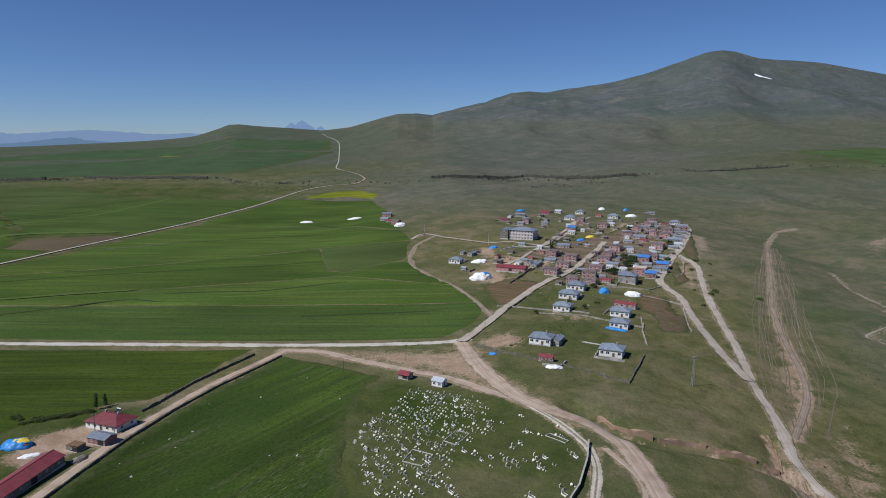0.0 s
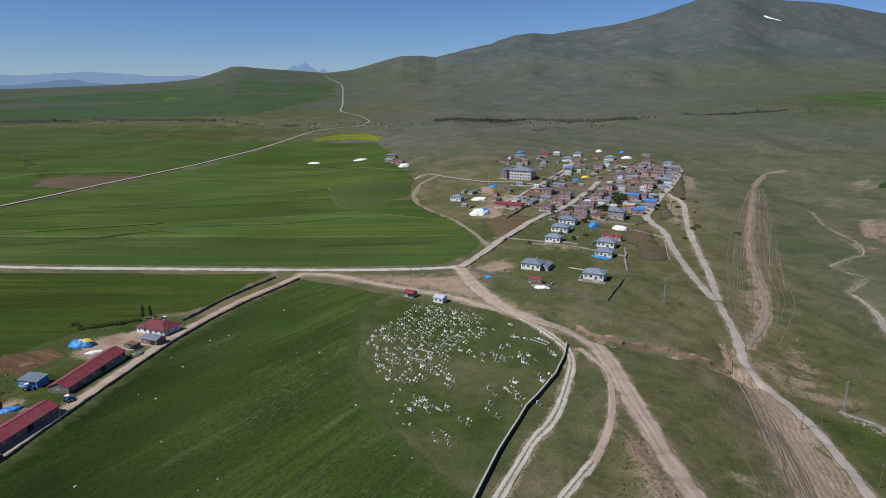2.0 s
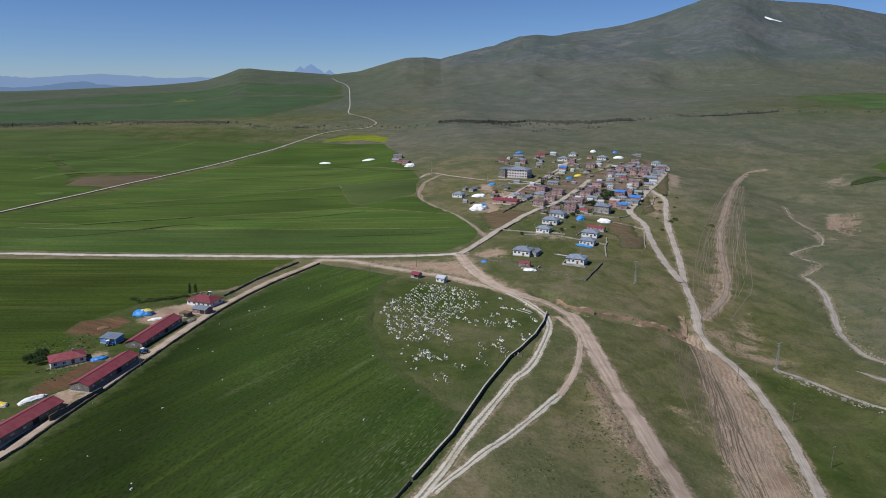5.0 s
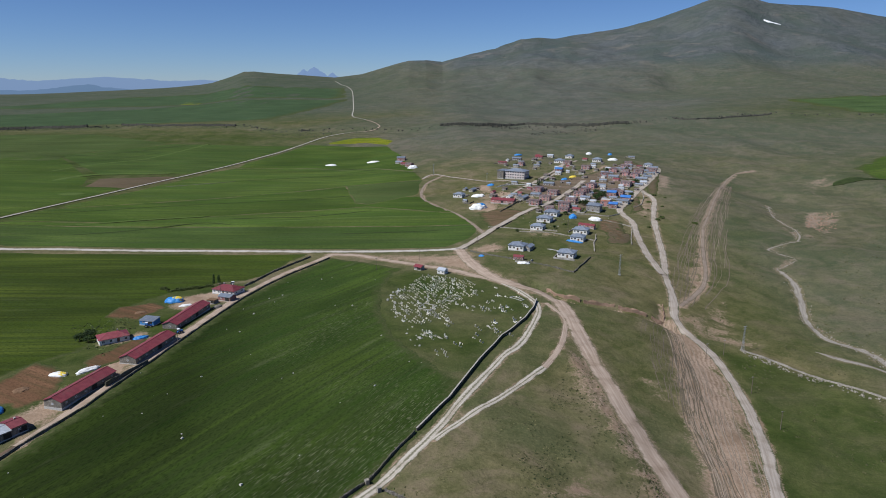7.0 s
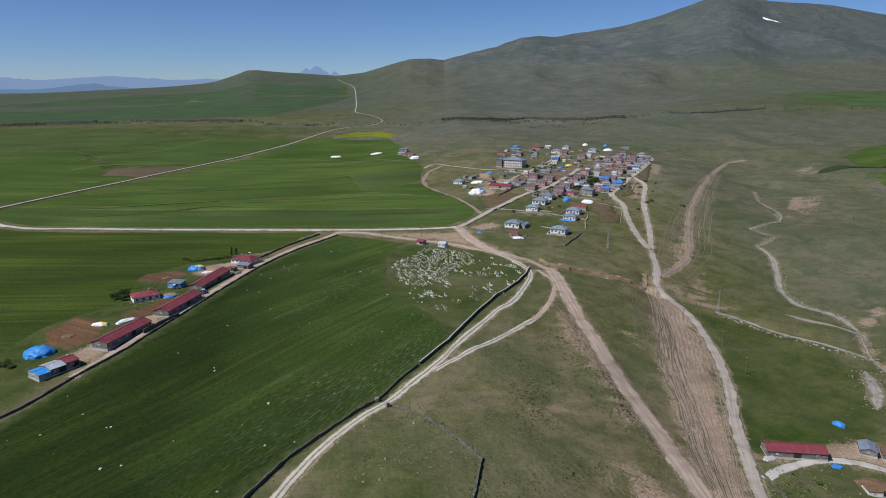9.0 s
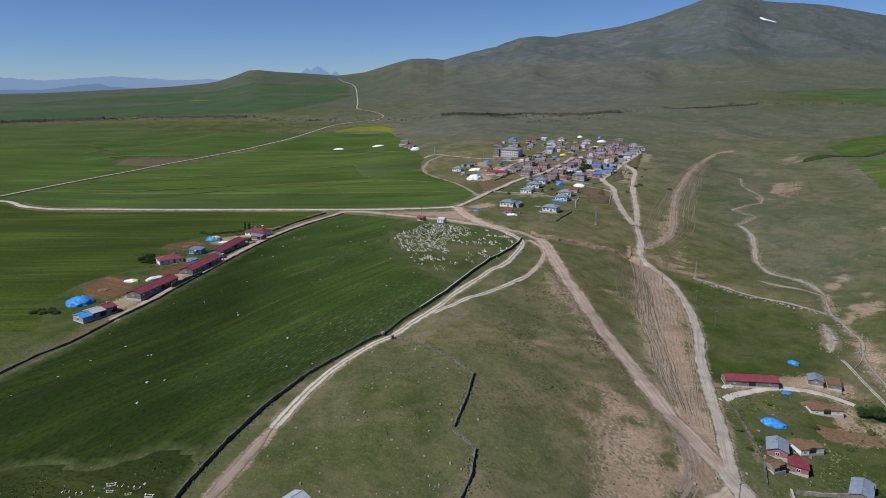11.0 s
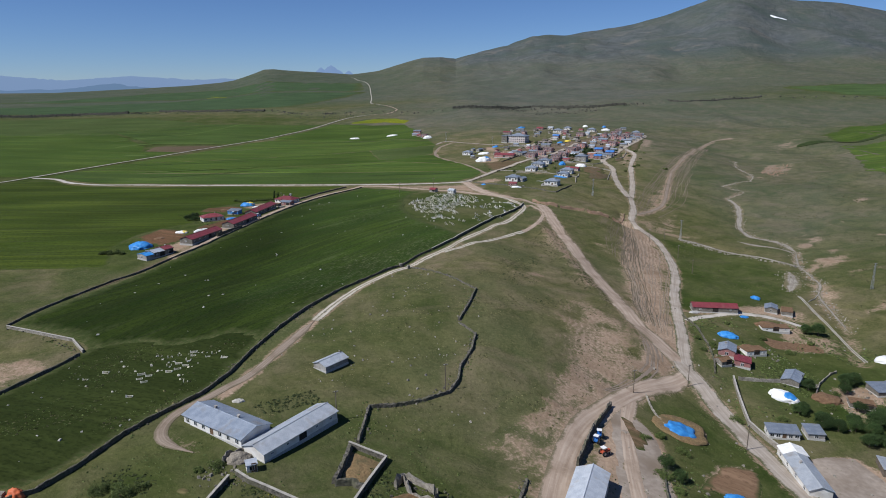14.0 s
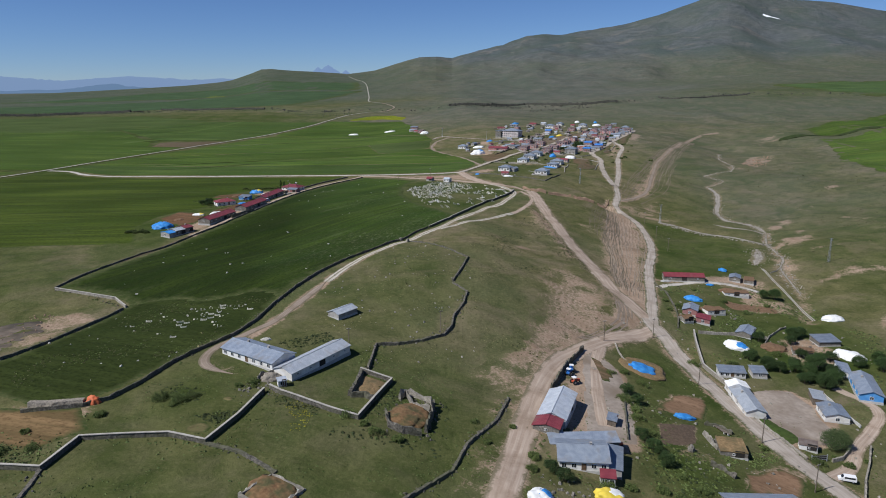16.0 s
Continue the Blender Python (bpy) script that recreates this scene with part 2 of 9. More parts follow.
def road_material(name, c1, c2, verge, centre=0.0, edge=0.72):
    """Trodden earth: wheel lines along the road, ragged grassy edges, a grassy middle where centre is set."""
    m = bpy.data.materials.new(name)
    m.use_nodes = True
    n, l = m.node_tree.nodes, m.node_tree.links
    b = n["Principled BSDF"]
    tc = n.new("ShaderNodeTexCoord")
    uv = n.new("ShaderNodeUVMap")
    uv.uv_map = "along"
    sp = n.new("ShaderNodeSeparateXYZ")
    l.new(uv.outputs[0], sp.inputs[0])

    def math_node(op, a, c):
        x = n.new("ShaderNodeMath")
        x.operation = op
        for s, v in ((x.inputs[0], a), (x.inputs[1], c)):
            if isinstance(v, float):
                s.default_value = v
            else:
                l.new(v, s)
        return x.outputs[0]

    def tex(vec, sx, sy, detail=6.0):
        m2 = n.new("ShaderNodeMapping")
        m2.inputs["Scale"].default_value = (sx, sy, sx)
        l.new(vec, m2.inputs[0])
        t = n.new("ShaderNodeTexNoise")
        t.inputs["Scale"].default_value, t.inputs["Detail"].default_value = 1.0, detail
        l.new(m2.outputs[0], t.inputs["Vector"])
        return t.outputs[0]

    def rng(v, lo, hi):
        r = n.new("ShaderNodeMapRange")
        r.inputs[1].default_value, r.inputs[2].default_value = lo, hi
        l.new(v, r.inputs[0])
        return r.outputs[0]

    def mix(f, a, c):
        x = n.new("ShaderNodeMixRGB")
        l.new(f, x.inputs[0])
        for s, v in ((x.inputs[1], a), (x.inputs[2], c)):
            if isinstance(v, tuple):
                s.default_value = (*v, 1)
            else:
                l.new(v, s)
        return x.outputs[0]

    lines = tex(uv.outputs[0], 4.0, 0.04)
    blot = tex(tc.outputs["Object"], 0.15, 0.15)
    grit = tex(tc.outputs["Object"], 1.2, 1.2, 8.0)
    col = mix(rng(lines, 0.36, 0.66), c1, c2)
    col = mix(math_node("MULTIPLY", rng(blot, 0.48, 0.7), 0.6), col, (c1[0] * 0.72, c1[1] * 0.68, c1[2] * 0.62))
    col = mix(math_node("MULTIPLY", rng(grit, 0.5, 0.75), 0.35), col, (c2[0] * 1.1, c2[1] * 1.1, c2[2] * 1.1))
    off = math_node("ABSOLUTE", sp.outputs[0], 0.0)
    ragged = math_node("ADD", off, math_node("MULTIPLY", math_node("SUBTRACT", blot, 0.5), 0.9))
    ragged = math_node("ADD", ragged, math_node("MULTIPLY", math_node("SUBTRACT", grit, 0.5), 0.5))
    col = mix(rng(ragged, edge, edge + 0.22), col, verge)
    if centre:
        mid = math_node("ADD", off, math_node("MULTIPLY", math_node("SUBTRACT", grit, 0.5), 0.6))
        mid = math_node("ADD", mid, math_node("MULTIPLY", math_node("SUBTRACT", blot, 0.5), 0.4))
        inv = math_node("SUBTRACT", 1.0, rng(mid, 0.08, centre))
        col = mix(math_node("MULTIPLY", inv, 0.8), col, verge)
    l.new(col, b.inputs["Base Color"])
    b.inputs["Roughness"].default_value = 0.95
    b.inputs["Specular IOR Level"].default_value = 0.1
    bp = n.new("ShaderNodeBump")
    bp.inputs["Strength"].default_value, bp.inputs["Distance"].default_value = 0.4, 0.3
    l.new(lines, bp.inputs["Height"])
    l.new(bp.outputs[0], b.inputs["Normal"])
    return m


M_GROUND = ground_material()
VERGE = (0.105, 0.105, 0.056)
M_ROAD = road_material("gravel road", (0.30, 0.255, 0.21), (0.42, 0.37, 0.315), VERGE)
M_THIN = road_material("far gravel road", (0.35, 0.325, 0.28), (0.44, 0.41, 0.36), (0.16, 0.16, 0.10), edge=0.9)
M_PALE = road_material("pale gravel road", (0.39, 0.355, 0.31), (0.50, 0.465, 0.415), VERGE)
M_EARTH = road_material("earth road", (0.30, 0.228, 0.172), (0.44, 0.355, 0.282), (0.16, 0.135, 0.085))
M_TRACK = road_material("two rut track", (0.36, 0.318, 0.256), (0.53, 0.485, 0.415), VERGE, centre=0.26)
M_RUT = road_material("worn rut", (0.20, 0.158, 0.118), (0.31, 0.252, 0.195), (0.125, 0.108, 0.068), edge=0.5)
# dark brown that paints the shade lying in ruts
M_RUT_SHADE = road_material("shaded rut", (0.120, 0.096, 0.068), (0.175, 0.142, 0.104), (0.115, 0.104, 0.062), edge=0.5)
M_WORN = road_material("worn earth track", (0.205, 0.160, 0.122), (0.295, 0.240, 0.19), (0.155, 0.130, 0.088), edge=0.6)
M_DIRT = road_material("brown earth verge", (0.095, 0.066, 0.045), (0.15, 0.108, 0.076), (0.070, 0.072, 0.034), edge=0.55)
M_STREAM = road_material("stream gravel", (0.205, 0.183, 0.155), (0.325, 0.298, 0.258), (0.13, 0.115, 0.065), edge=0.42)
M_CROP_DARK = crop_material("dark green crop", (0.022, 0.041, 0.008), (0.045, 0.069, 0.013), (0.028, 0.042, 0.011), -58, streak=(0.115, 0.122, 0.066), scratched=0.72)
M_ROUGH = crop_material("dark rough grass", (0.018, 0.028, 0.007), (0.037, 0.048, 0.013), (0.022, 0.030, 0.008), 20, streak=(0.06, 0.072, 0.026))
M_CROP_MID = crop_material("green crop", (0.043, 0.075, 0.013), (0.068, 0.097, 0.020), (0.040, 0.063, 0.016), 2)
M_CROP_WEST = crop_material("yellowish green meadow crop", (0.034, 0.053, 0.008), (0.059, 0.078, 0.013), (0.031, 0.045, 0.010), 2)
M_CROP_BRIGHT = crop_material("bright green crop", (0.053, 0.090, 0.016), (0.080, 0.110, 0.024), (0.047, 0.073, 0.019), 3)
M_CROP_DEEP = crop_material("deep green crop", (0.043, 0.074, 0.016), (0.066, 0.095, 0.023), (0.041, 0.062, 0.019), 4)
M_MEADOW = crop_material("meadow", (0.046, 0.072, 0.019), (0.066, 0.088, 0.028), (0.050, 0.066, 0.022), 5)
# the bluish cast of this green is distance haze put into the crop colour
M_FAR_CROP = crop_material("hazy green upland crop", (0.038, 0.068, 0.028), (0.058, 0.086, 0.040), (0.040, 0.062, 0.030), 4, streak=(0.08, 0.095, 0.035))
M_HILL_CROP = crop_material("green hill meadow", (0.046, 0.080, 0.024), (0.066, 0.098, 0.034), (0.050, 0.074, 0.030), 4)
M_FALLOW = crop_material("fallow soil", (0.098, 0.073, 0.047), (0.122, 0.093, 0.062), (0.088, 0.074, 0.042), 10, streak=(0.12, 0.11, 0.05))
M_RAPE = crop_material("yellow flowering crop", (0.10, 0.13, 0.013), (0.22, 0.215, 0.016), (0.075, 0.105, 0.014), 5, streak=(0.08, 0.11, 0.02))
M_DRYSTONE = mat("dark dry stone", (0.045, 0.041, 0.033), (0.17, 0.155, 0.13), 1.6, 0.95, 0.8, c3=(0.085, 0.085, 0.05), scale3=0.15)
M_PALESTONE = mat("pale wall stone", (0.18, 0.16, 0.13), (0.38, 0.35, 0.30), 1.6, 0.95, 0.8, c3=(0.17, 0.155, 0.125), scale3=0.2)
M_ROCK = mat("basalt rock", (0.030, 0.030, 0.025), (0.088, 0.086, 0.066), 0.9, 0.95, 0.8)
M_BOULDER = mat("lichen boulder", (0.28, 0.27, 0.24), (0.52, 0.50, 0.45), 1.4, 0.9, 0.5)
# ---- relief of the ground: heights on a few bands across the valley, smoothly joined ----
BAND_X = np.array([-1000, -350, -140, -50, 10, 60, 100, 140, 190, 260, 380, 700], float)
BANDS = []


def band(y, *heights):
    BANDS.append((y, heights))


band(-400, 11.3, 4.5, 2.4, 1.4, -0.8, -6.3, -10.9, -12.8, -10.5, -2.8, 10.6, 45.9)
band(60, 11.2, 4.3, 5.1, 4.8, -1.3, -10.6, -18, -21.1, -20.2, -11.5, 4.2, 44.9)
band(190, 11.1, 4, 6.4, 6.3, -2.6, -11.4, -19, -22.6, -19.7, -12.7, 2.9, 44.6)
band(240, 9.2, 4.1, 3.8, 8.1, 3.6, -9.6, -19.1, -20.2, -19.1, -11.9, 3.3, 44.6)
band(290, 5.7, 4.2, 6.5, 9.1, 9.7, -1.4, -12.3, -17, -19, -10.3, 4.6, 44.7)
band(350, 2.5, 3.4, 5.6, 7.5, 11.3, 0.3, -10.6, -13.9, -16.7, -9.6, 5.4, 44.9)
band(420, 0.9, 4, 9.2, 9.7, 10.1, 3.7, -6.1, -15.6, -16.6, -10.8, 5.7, 45.1)
band(490, 2.1, 5.7, 8.8, 9.3, 9.1, 8, 0.6, -10.7, -17.1, -15.4, 3.7, 44.5)
band(560, 5.4, 4.7, 6, 7.3, 7.8, 9, 6.1, -3.1, -12.9, -15.3, 3, 41.4)
band(650, 10.4, 2.7, 3.8, 5.1, 7, 10, 9.4, 6.6, -1.5, -7.3, 3.5, 35.1)
band(780, 16.2, 4.1, 4.8, 6.5, 7.5, 10.3, 13, 11.9, 11.2, 9, 1.3, 31.2)
band(950, 17.9, 5.8, 5, 9.5, 13, 16.4, 18.5, 18.2, 20.3, 23, 7.6, 36)
band(1200, 19.1, 10.4, 7.7, 18.2, 25.1, 29.3, 29.8, 28.8, 26.9, 28.6, 27, 27)
band(1500, 21.2, 29.3, 33.9, 36.6, 41.5, 46, 44.4, 42.2, 40.6, 43.5, 53.4, 59.9)
band(1700, 23.1, 42.9, 48.9, 50.6, 52.9, 55, 53.9, 51.7, 51.2, 53.9, 59, 74.1)

# ridge line against the sky: (bearing x/y, distance, height)
RIDGE = [(-1.1, 4500, 52), (-0.575, 4500, 62), (-0.498, 4400, 77), (-0.383, 4325, 102), (-0.314, 4276, 126), (-0.278, 4249, 175), (-0.259, 4234, 204),
         (-0.236, 4216, 195), (-0.19, 4180, 182), (-0.136, 4186, 167), (-0.098, 4190, 186), (-0.051, 4195, 245), (-0.032, 4197, 264), (-0.008, 4200, 268),
         (0.015, 4230, 257), (0.042, 4265, 291), (0.089, 4325, 341), (0.124, 4370, 397), (0.143, 4395, 406), (0.171, 4430, 405), (0.226, 4500, 449), (0.269,
         4500, 481), (0.316, 4500, 540), (0.393, 4500, 662), (0.412, 4500, 679), (0.432, 4500, 673), (0.469, 4500, 627), (0.549, 4500, 609), (0.65, 4500, 536),
         (0.9, 4500, 330)]


def hermite(g, x):
    """Weights of a smooth curve through values at g, for each x."""
    x = np.clip(np.asarray(x, float), g[0], g[-1])
    i = np.clip(np.searchsorted(g, x, side="right") - 1, 0, len(g) - 2)
    h = g[i + 1] - g[i]
    t = (x - g[i]) / h
    w = np.zeros((x.size, len(g)))
    k = np.arange(x.size)
    w[k, i] += 2 * t ** 3 - 3 * t ** 2 + 1
    w[k, i + 1] += -2 * t ** 3 + 3 * t ** 2
    for j, c in ((i, t ** 3 - 2 * t ** 2 + t), (i + 1, t ** 3 - t ** 2)):
        a, b = np.clip(j - 1, 0, len(g) - 1), np.clip(j + 1, 0, len(g) - 1)
        d = g[b] - g[a]
        np.add.at(w, (k, b), c * h / d)
        np.add.at(w, (k, a), -c * h / d)
    return w


def ripple(x, y, size, seed):
    """Soft irregular waves, about -1 to 1, of that size."""
    r = np.random.RandomState(seed)
    out = 0
    for k in range(9):
        a, s, p = r.uniform(0, 2 * math.pi), size * r.uniform(0.55, 1.7), r.uniform(0, 7)
        out = out + np.sin((x * math.cos(a) + y * math.sin(a)) * 2 * math.pi / s + p + 1.3 * np.sin((x * math.sin(a) - y * math.cos(a)) * 3.1 / s))
    return out / 4.5


def line_dist(x, y, pts):
    """Distance to a polyline, and the side (positive: left of its way)."""
    best, side = np.full(x.shape, 1e9), np.zeros(x.shape)
    for (ax, ay), (bx, by) in zip(pts[:-1], pts[1:]):
        dx, dy = bx - ax, by - ay
        t = np.clip(((x - ax) * dx + (y - ay) * dy) / (dx * dx + dy * dy), 0, 1)
        d = np.hypot(x - ax - t * dx, y - ay - t * dy)
        near = d < best
        side = np.where(near, np.sign(dx * (y - ay) - dy * (x - ax)), side)
        best = np.where(near, d, best)
    return best, side


def inside(x, y, poly):
    c = np.zeros(x.shape, bool)
    for (ax, ay), (bx, by) in zip(poly, poly[1:] + poly[:1]):
        c ^= ((ay > y) != (by > y)) & (x < (bx - ax) * (y - ay) / (by - ay + 1e-12) + ax)
    return c


def area(x, y, poly, soft):
    """1 inside a patch, falling to 0 over soft metres about its rim."""
    d, _ = line_dist(x, y, poly + poly[:1])
    return np.clip(0.5 + np.where(inside(x, y, poly), d, -d) / soft, 0, 1)


def smooth(t):
    t = np.clip(t, 0, 1)
    return t * t * (3 - 2 * t)


GULLY = [(60, 560), (66, 549), (73, 535), (83, 531), (99, 531), (114, 527), (131, 526), (137, 520)]
GULLY_NORTH = [(139, 556), (134, 536), (130, 527)]
CUTBANK = [(64, 454), (66, 412), (69, 384), (72, 368), (74, 347), (75, 330)]
STREAM = [(172, 296), (178, 310), (189, 332), (200, 377), (212, 400), (222, 440), (240, 480), (243, 507), (232, 530), (236, 560), (250, 594), (259, 620),
          (262, 650), (285, 668), (274, 690), (310, 712), (325, 745), (333, 800), (359, 863)]
ESCARPMENT = [(-1400, 1700), (-930, 1762), (-600, 1700), (-420, 1660), (-320, 1560), (-180, 1560), (-60, 1530), (15, 1528), (102, 1536), (193, 1548), (264, 1530), (320, 1506), (390, 1502), (505, 1558), (700, 1600), (1000, 1560)]


def ground_height(x, y):
    bx = hermite(BAND_X, x)
    by = hermite(np.array([b[0] for b in BANDS], float), y)
    z = np.einsum("ni,ij,nj->n", by, np.array([b[1] for b in BANDS]), bx)
    # the plain's far rise to the hills and the mountain
    u = x / np.maximum(y, 400)
    r = np.array(RIDGE)
    dist, top = np.interp(u, r[:, 0], r[:, 1]), np.interp(u, r[:, 0], r[:, 2])
    t = (y - 1650) / (dist - 1650)
    lift = np.clip((top - 150) / 400, 0, 1)
    shape = np.clip(t, 0, None) ** (1.45 + 0.55 * lift)
    far = z + (top - z) * np.where(t < 1, shape, 1 - np.clip(t - 1, 0, 1) * 1.2)
    spurs = ripple(x, y * 0.5, 620, 5) * 26 * lift - np.abs(ripple(x, y * 0.35, 330, 6)) * 8 * (0.2 + lift) + ripple(x, y * 0.5, 170, 7) * 5 * (0.2 + lift)
    z = np.where(t > 0, far + spurs * smooth(t * 2) * smooth((1 - t) * 7), z)
    # unevenness of the pasture, none on the level fields
    rough = smooth((x - np.where(y > 600, 35, np.where(y > 400, 0, -60))) / 50) * smooth((1500 - y) / 300)
    z = z + ripple(x, y, 30, 1) * 0.5 * rough + ripple(x, y, 90, 2) * 0.8 * rough
    z = z + ripple(x, y, 170, 3) * 2.0 * smooth((y - 950) / 300) * (0.2 + 0.8 * smooth((x + 140) / 120))
    # dug-over heaps of the small quarry
    pit = np.exp(-(((x + 153) / 11) ** 2 + ((y - 224) / 20) ** 2))
    z = z + pit * (1.6 * np.abs(ripple(x, y, 13, 9)) + 0.8 * ripple(x, y, 8, 10) - 0.6)
    z = z + ripple(x, y, 120, 8) * 3.0 * smooth((x - 260) / 120) * smooth((1500 - y) / 300)
    # gully with a bare northern wall, cut bank, stream bed, basalt step
    d, s = line_dist(x, y, GULLY)
    z = z - 3.3 * np.exp(-(d / 5.0) ** 2) * np.where(s > 0, np.exp(-(d / 2.2) ** 2), 1)
    d, s = line_dist(x, y, GULLY_NORTH)
    z = z - 2.2 * np.exp(-(d / 3.5) ** 2)
    d, s = line_dist(x, y, CUTBANK)
    z = z + 1.2 * np.exp(-(d / 7) ** 2) * (s < 0)
    d, s = line_dist(x, y, STREAM)
    z = z - 1.6 * np.exp(-(d / 6) ** 2)
    d, s = line_dist(x, y, ESCARPMENT)
    z = z + np.where(s > 0, 3.0, -3.0) * np.exp(-(d / 60) ** 2) * smooth(d / 8)
    return z


def spaced(*stretches):
    """Grid lines: (from, to, step at the start, step at the end)."""
    out = []
    for a, b, s, e in stretches:
        v = a
        while v < b - 0.3 * e:
            out.append(v)
            v += s + (e - s) * (v - a) / (b - a)
    return np.array(out + [stretches[-1][1]], float)


GX = spaced((-4800, -700, 260, 40), (-700, -230, 36, 8), (-230, 280, 3, 3), (280, 560, 4, 14), (560, 1500, 16, 60), (1500, 4800, 60, 160))
GY = spaced((-1500, 100, 180, 10), (100, 130, 6, 3), (130, 620, 3, 3), (620, 1050, 4, 6), (1050, 1700, 8, 14), (1700, 4990, 20, 70))
gx, gy = np.meshgrid(GX, GY)
GZ = ground_height(gx.ravel(), gy.ravel()).reshape(gx.shape)


def ground_at(x, y):
    """Height of the sheet itself."""
    x, y = np.asarray(x, float), np.asarray(y, float)
    i = np.clip(np.searchsorted(GX, x, side="right") - 1, 0, len(GX) - 2)
    j = np.clip(np.searchsorted(GY, y, side="right") - 1, 0, len(GY) - 2)
    s, t = (x - GX[i]) / (GX[i + 1] - GX[i]), (y - GY[j]) / (GY[j + 1] - GY[j])
    return (GZ[j, i] * (1 - s) + GZ[j, i + 1] * s) * (1 - t) + (GZ[j + 1, i] * (1 - s) + GZ[j + 1, i + 1] * s) * t


def gz(x, y):
    return float(ground_at(x, y))

# ---- ways over the land ----
WAYS = {
    "village": [(18, 650), (27, 666), (40, 692), (50, 714), (70, 752), (88, 777), (103, 796), (117, 820), (133, 849), (157, 894), (174, 930), (192, 962), (212, 1000), (224, 1030)],
    "west": [(24, 655), (10, 652), (-18, 652), (-80, 656), (-144, 661), (-240, 668), (-300, 674), (-335, 674), (-370, 686), (-398, 708), (-424, 714)],
    "north_west": [(-470, 600), (-444, 663), (-420, 740), (-391, 858), (-374, 921), (-354, 1001), (-327, 1097), (-291, 1219), (-240, 1365), (-202, 1470), (-166, 1520), (-112, 1552), (-125, 1640), (-152, 1700), (-190, 1810), (-207, 1910), (-225, 2100), (-264, 2440), (-334, 3020), (-390, 3330), (-450, 3560), (-525, 3870)],
    "farm": [(-76, 648), (-80, 640), (-88, 622), (-100, 595), (-108, 568), (-115, 540), (-120, 500), (-128, 445), (-137, 402), (-142, 386), (-146, 374)],
    "valley": [(18, 650), (20, 636), (25, 608), (33, 581), (41, 563), (54, 548), (66, 535), (71, 515), (72, 487), (72, 464), (74, 433), (76, 397), (79, 364), (81, 330), (85, 300), (91, 281),
               (95, 262), (98, 234), (100, 211), (102, 190), (106, 172), (111, 160), (114, 140), (112, 100), (105, 60), (98, -20), (96, -140), (104, -320)],
    "triangle": [(-79, 647), (-58, 643), (-34, 625), (-11, 609), (10, 594), (25, 578), (38, 564)],
    "cemetery": [(38, 563), (46, 548), (54, 530), (56, 511), (50, 488), (40, 462), (29, 443), (13, 409), (1, 381), (-9, 361), (-20, 343), (-33, 324), (-43, 300), (-50, 272), (-56, 248), (-61, 228), (-66, 213)],
    "branch": [(62, 520), (68, 500), (65, 482), (58, 459), (47, 437), (31, 414), (17, 394), (5, 379), (-2, 369)],
    "village_east": [(294, 1030), (278, 982), (235, 892), (215, 860), (191, 815), (176, 783), (174, 766), (176, 741), (167, 694), (161, 655), (159, 625), (159, 608)],
    "valley_east": [(222, 866), (224, 832), (214, 799), (200, 756), (187, 704), (176, 660), (166, 627), (160, 606), (156, 585), (150, 562), (142, 537), (141, 521), (146, 504), (147, 483), (144, 456), (139, 430),
                    (130, 400), (119, 369), (111, 342), (102, 310), (95, 285), (92, 268)],
    "ruts": [(431, 1045), (403, 1037), (359, 974), (306, 871), (260, 779), (239, 739), (223, 699), (206, 653), (196, 625), (185, 602), (170, 580), (152, 555)],
    "low": [(92, 272), (80, 262), (67, 252), (56, 240), (44, 225), (35, 208), (28, 189), (22, 167), (17, 149), (12, 130), (6, 100), (0, 40), (-4, -60), (-2, -200), (4, -340)],
    "yard": [(64, 250), (60, 240), (55, 223), (50, 195), (48, 180)],
    "red_barn": [(112, 330), (120, 336), (130, 341), (146, 344), (160, 341), (168, 334)],
    "blue_house": [(110, 168), (121, 176), (130, 187), (143, 200), (151, 209), (152, 217), (147, 229)],
    "school": [(-14, 990), (0, 1015), (25, 985), (60, 950), (84, 945), (100, 930), (115, 925), (150, 985), (175, 1050), (200, 1090)],
    "field_edge": [(40, 700), (34, 737), (22, 785), (8, 815), (-10, 860), (-14, 905), (-8, 960), (10, 1000)],
}
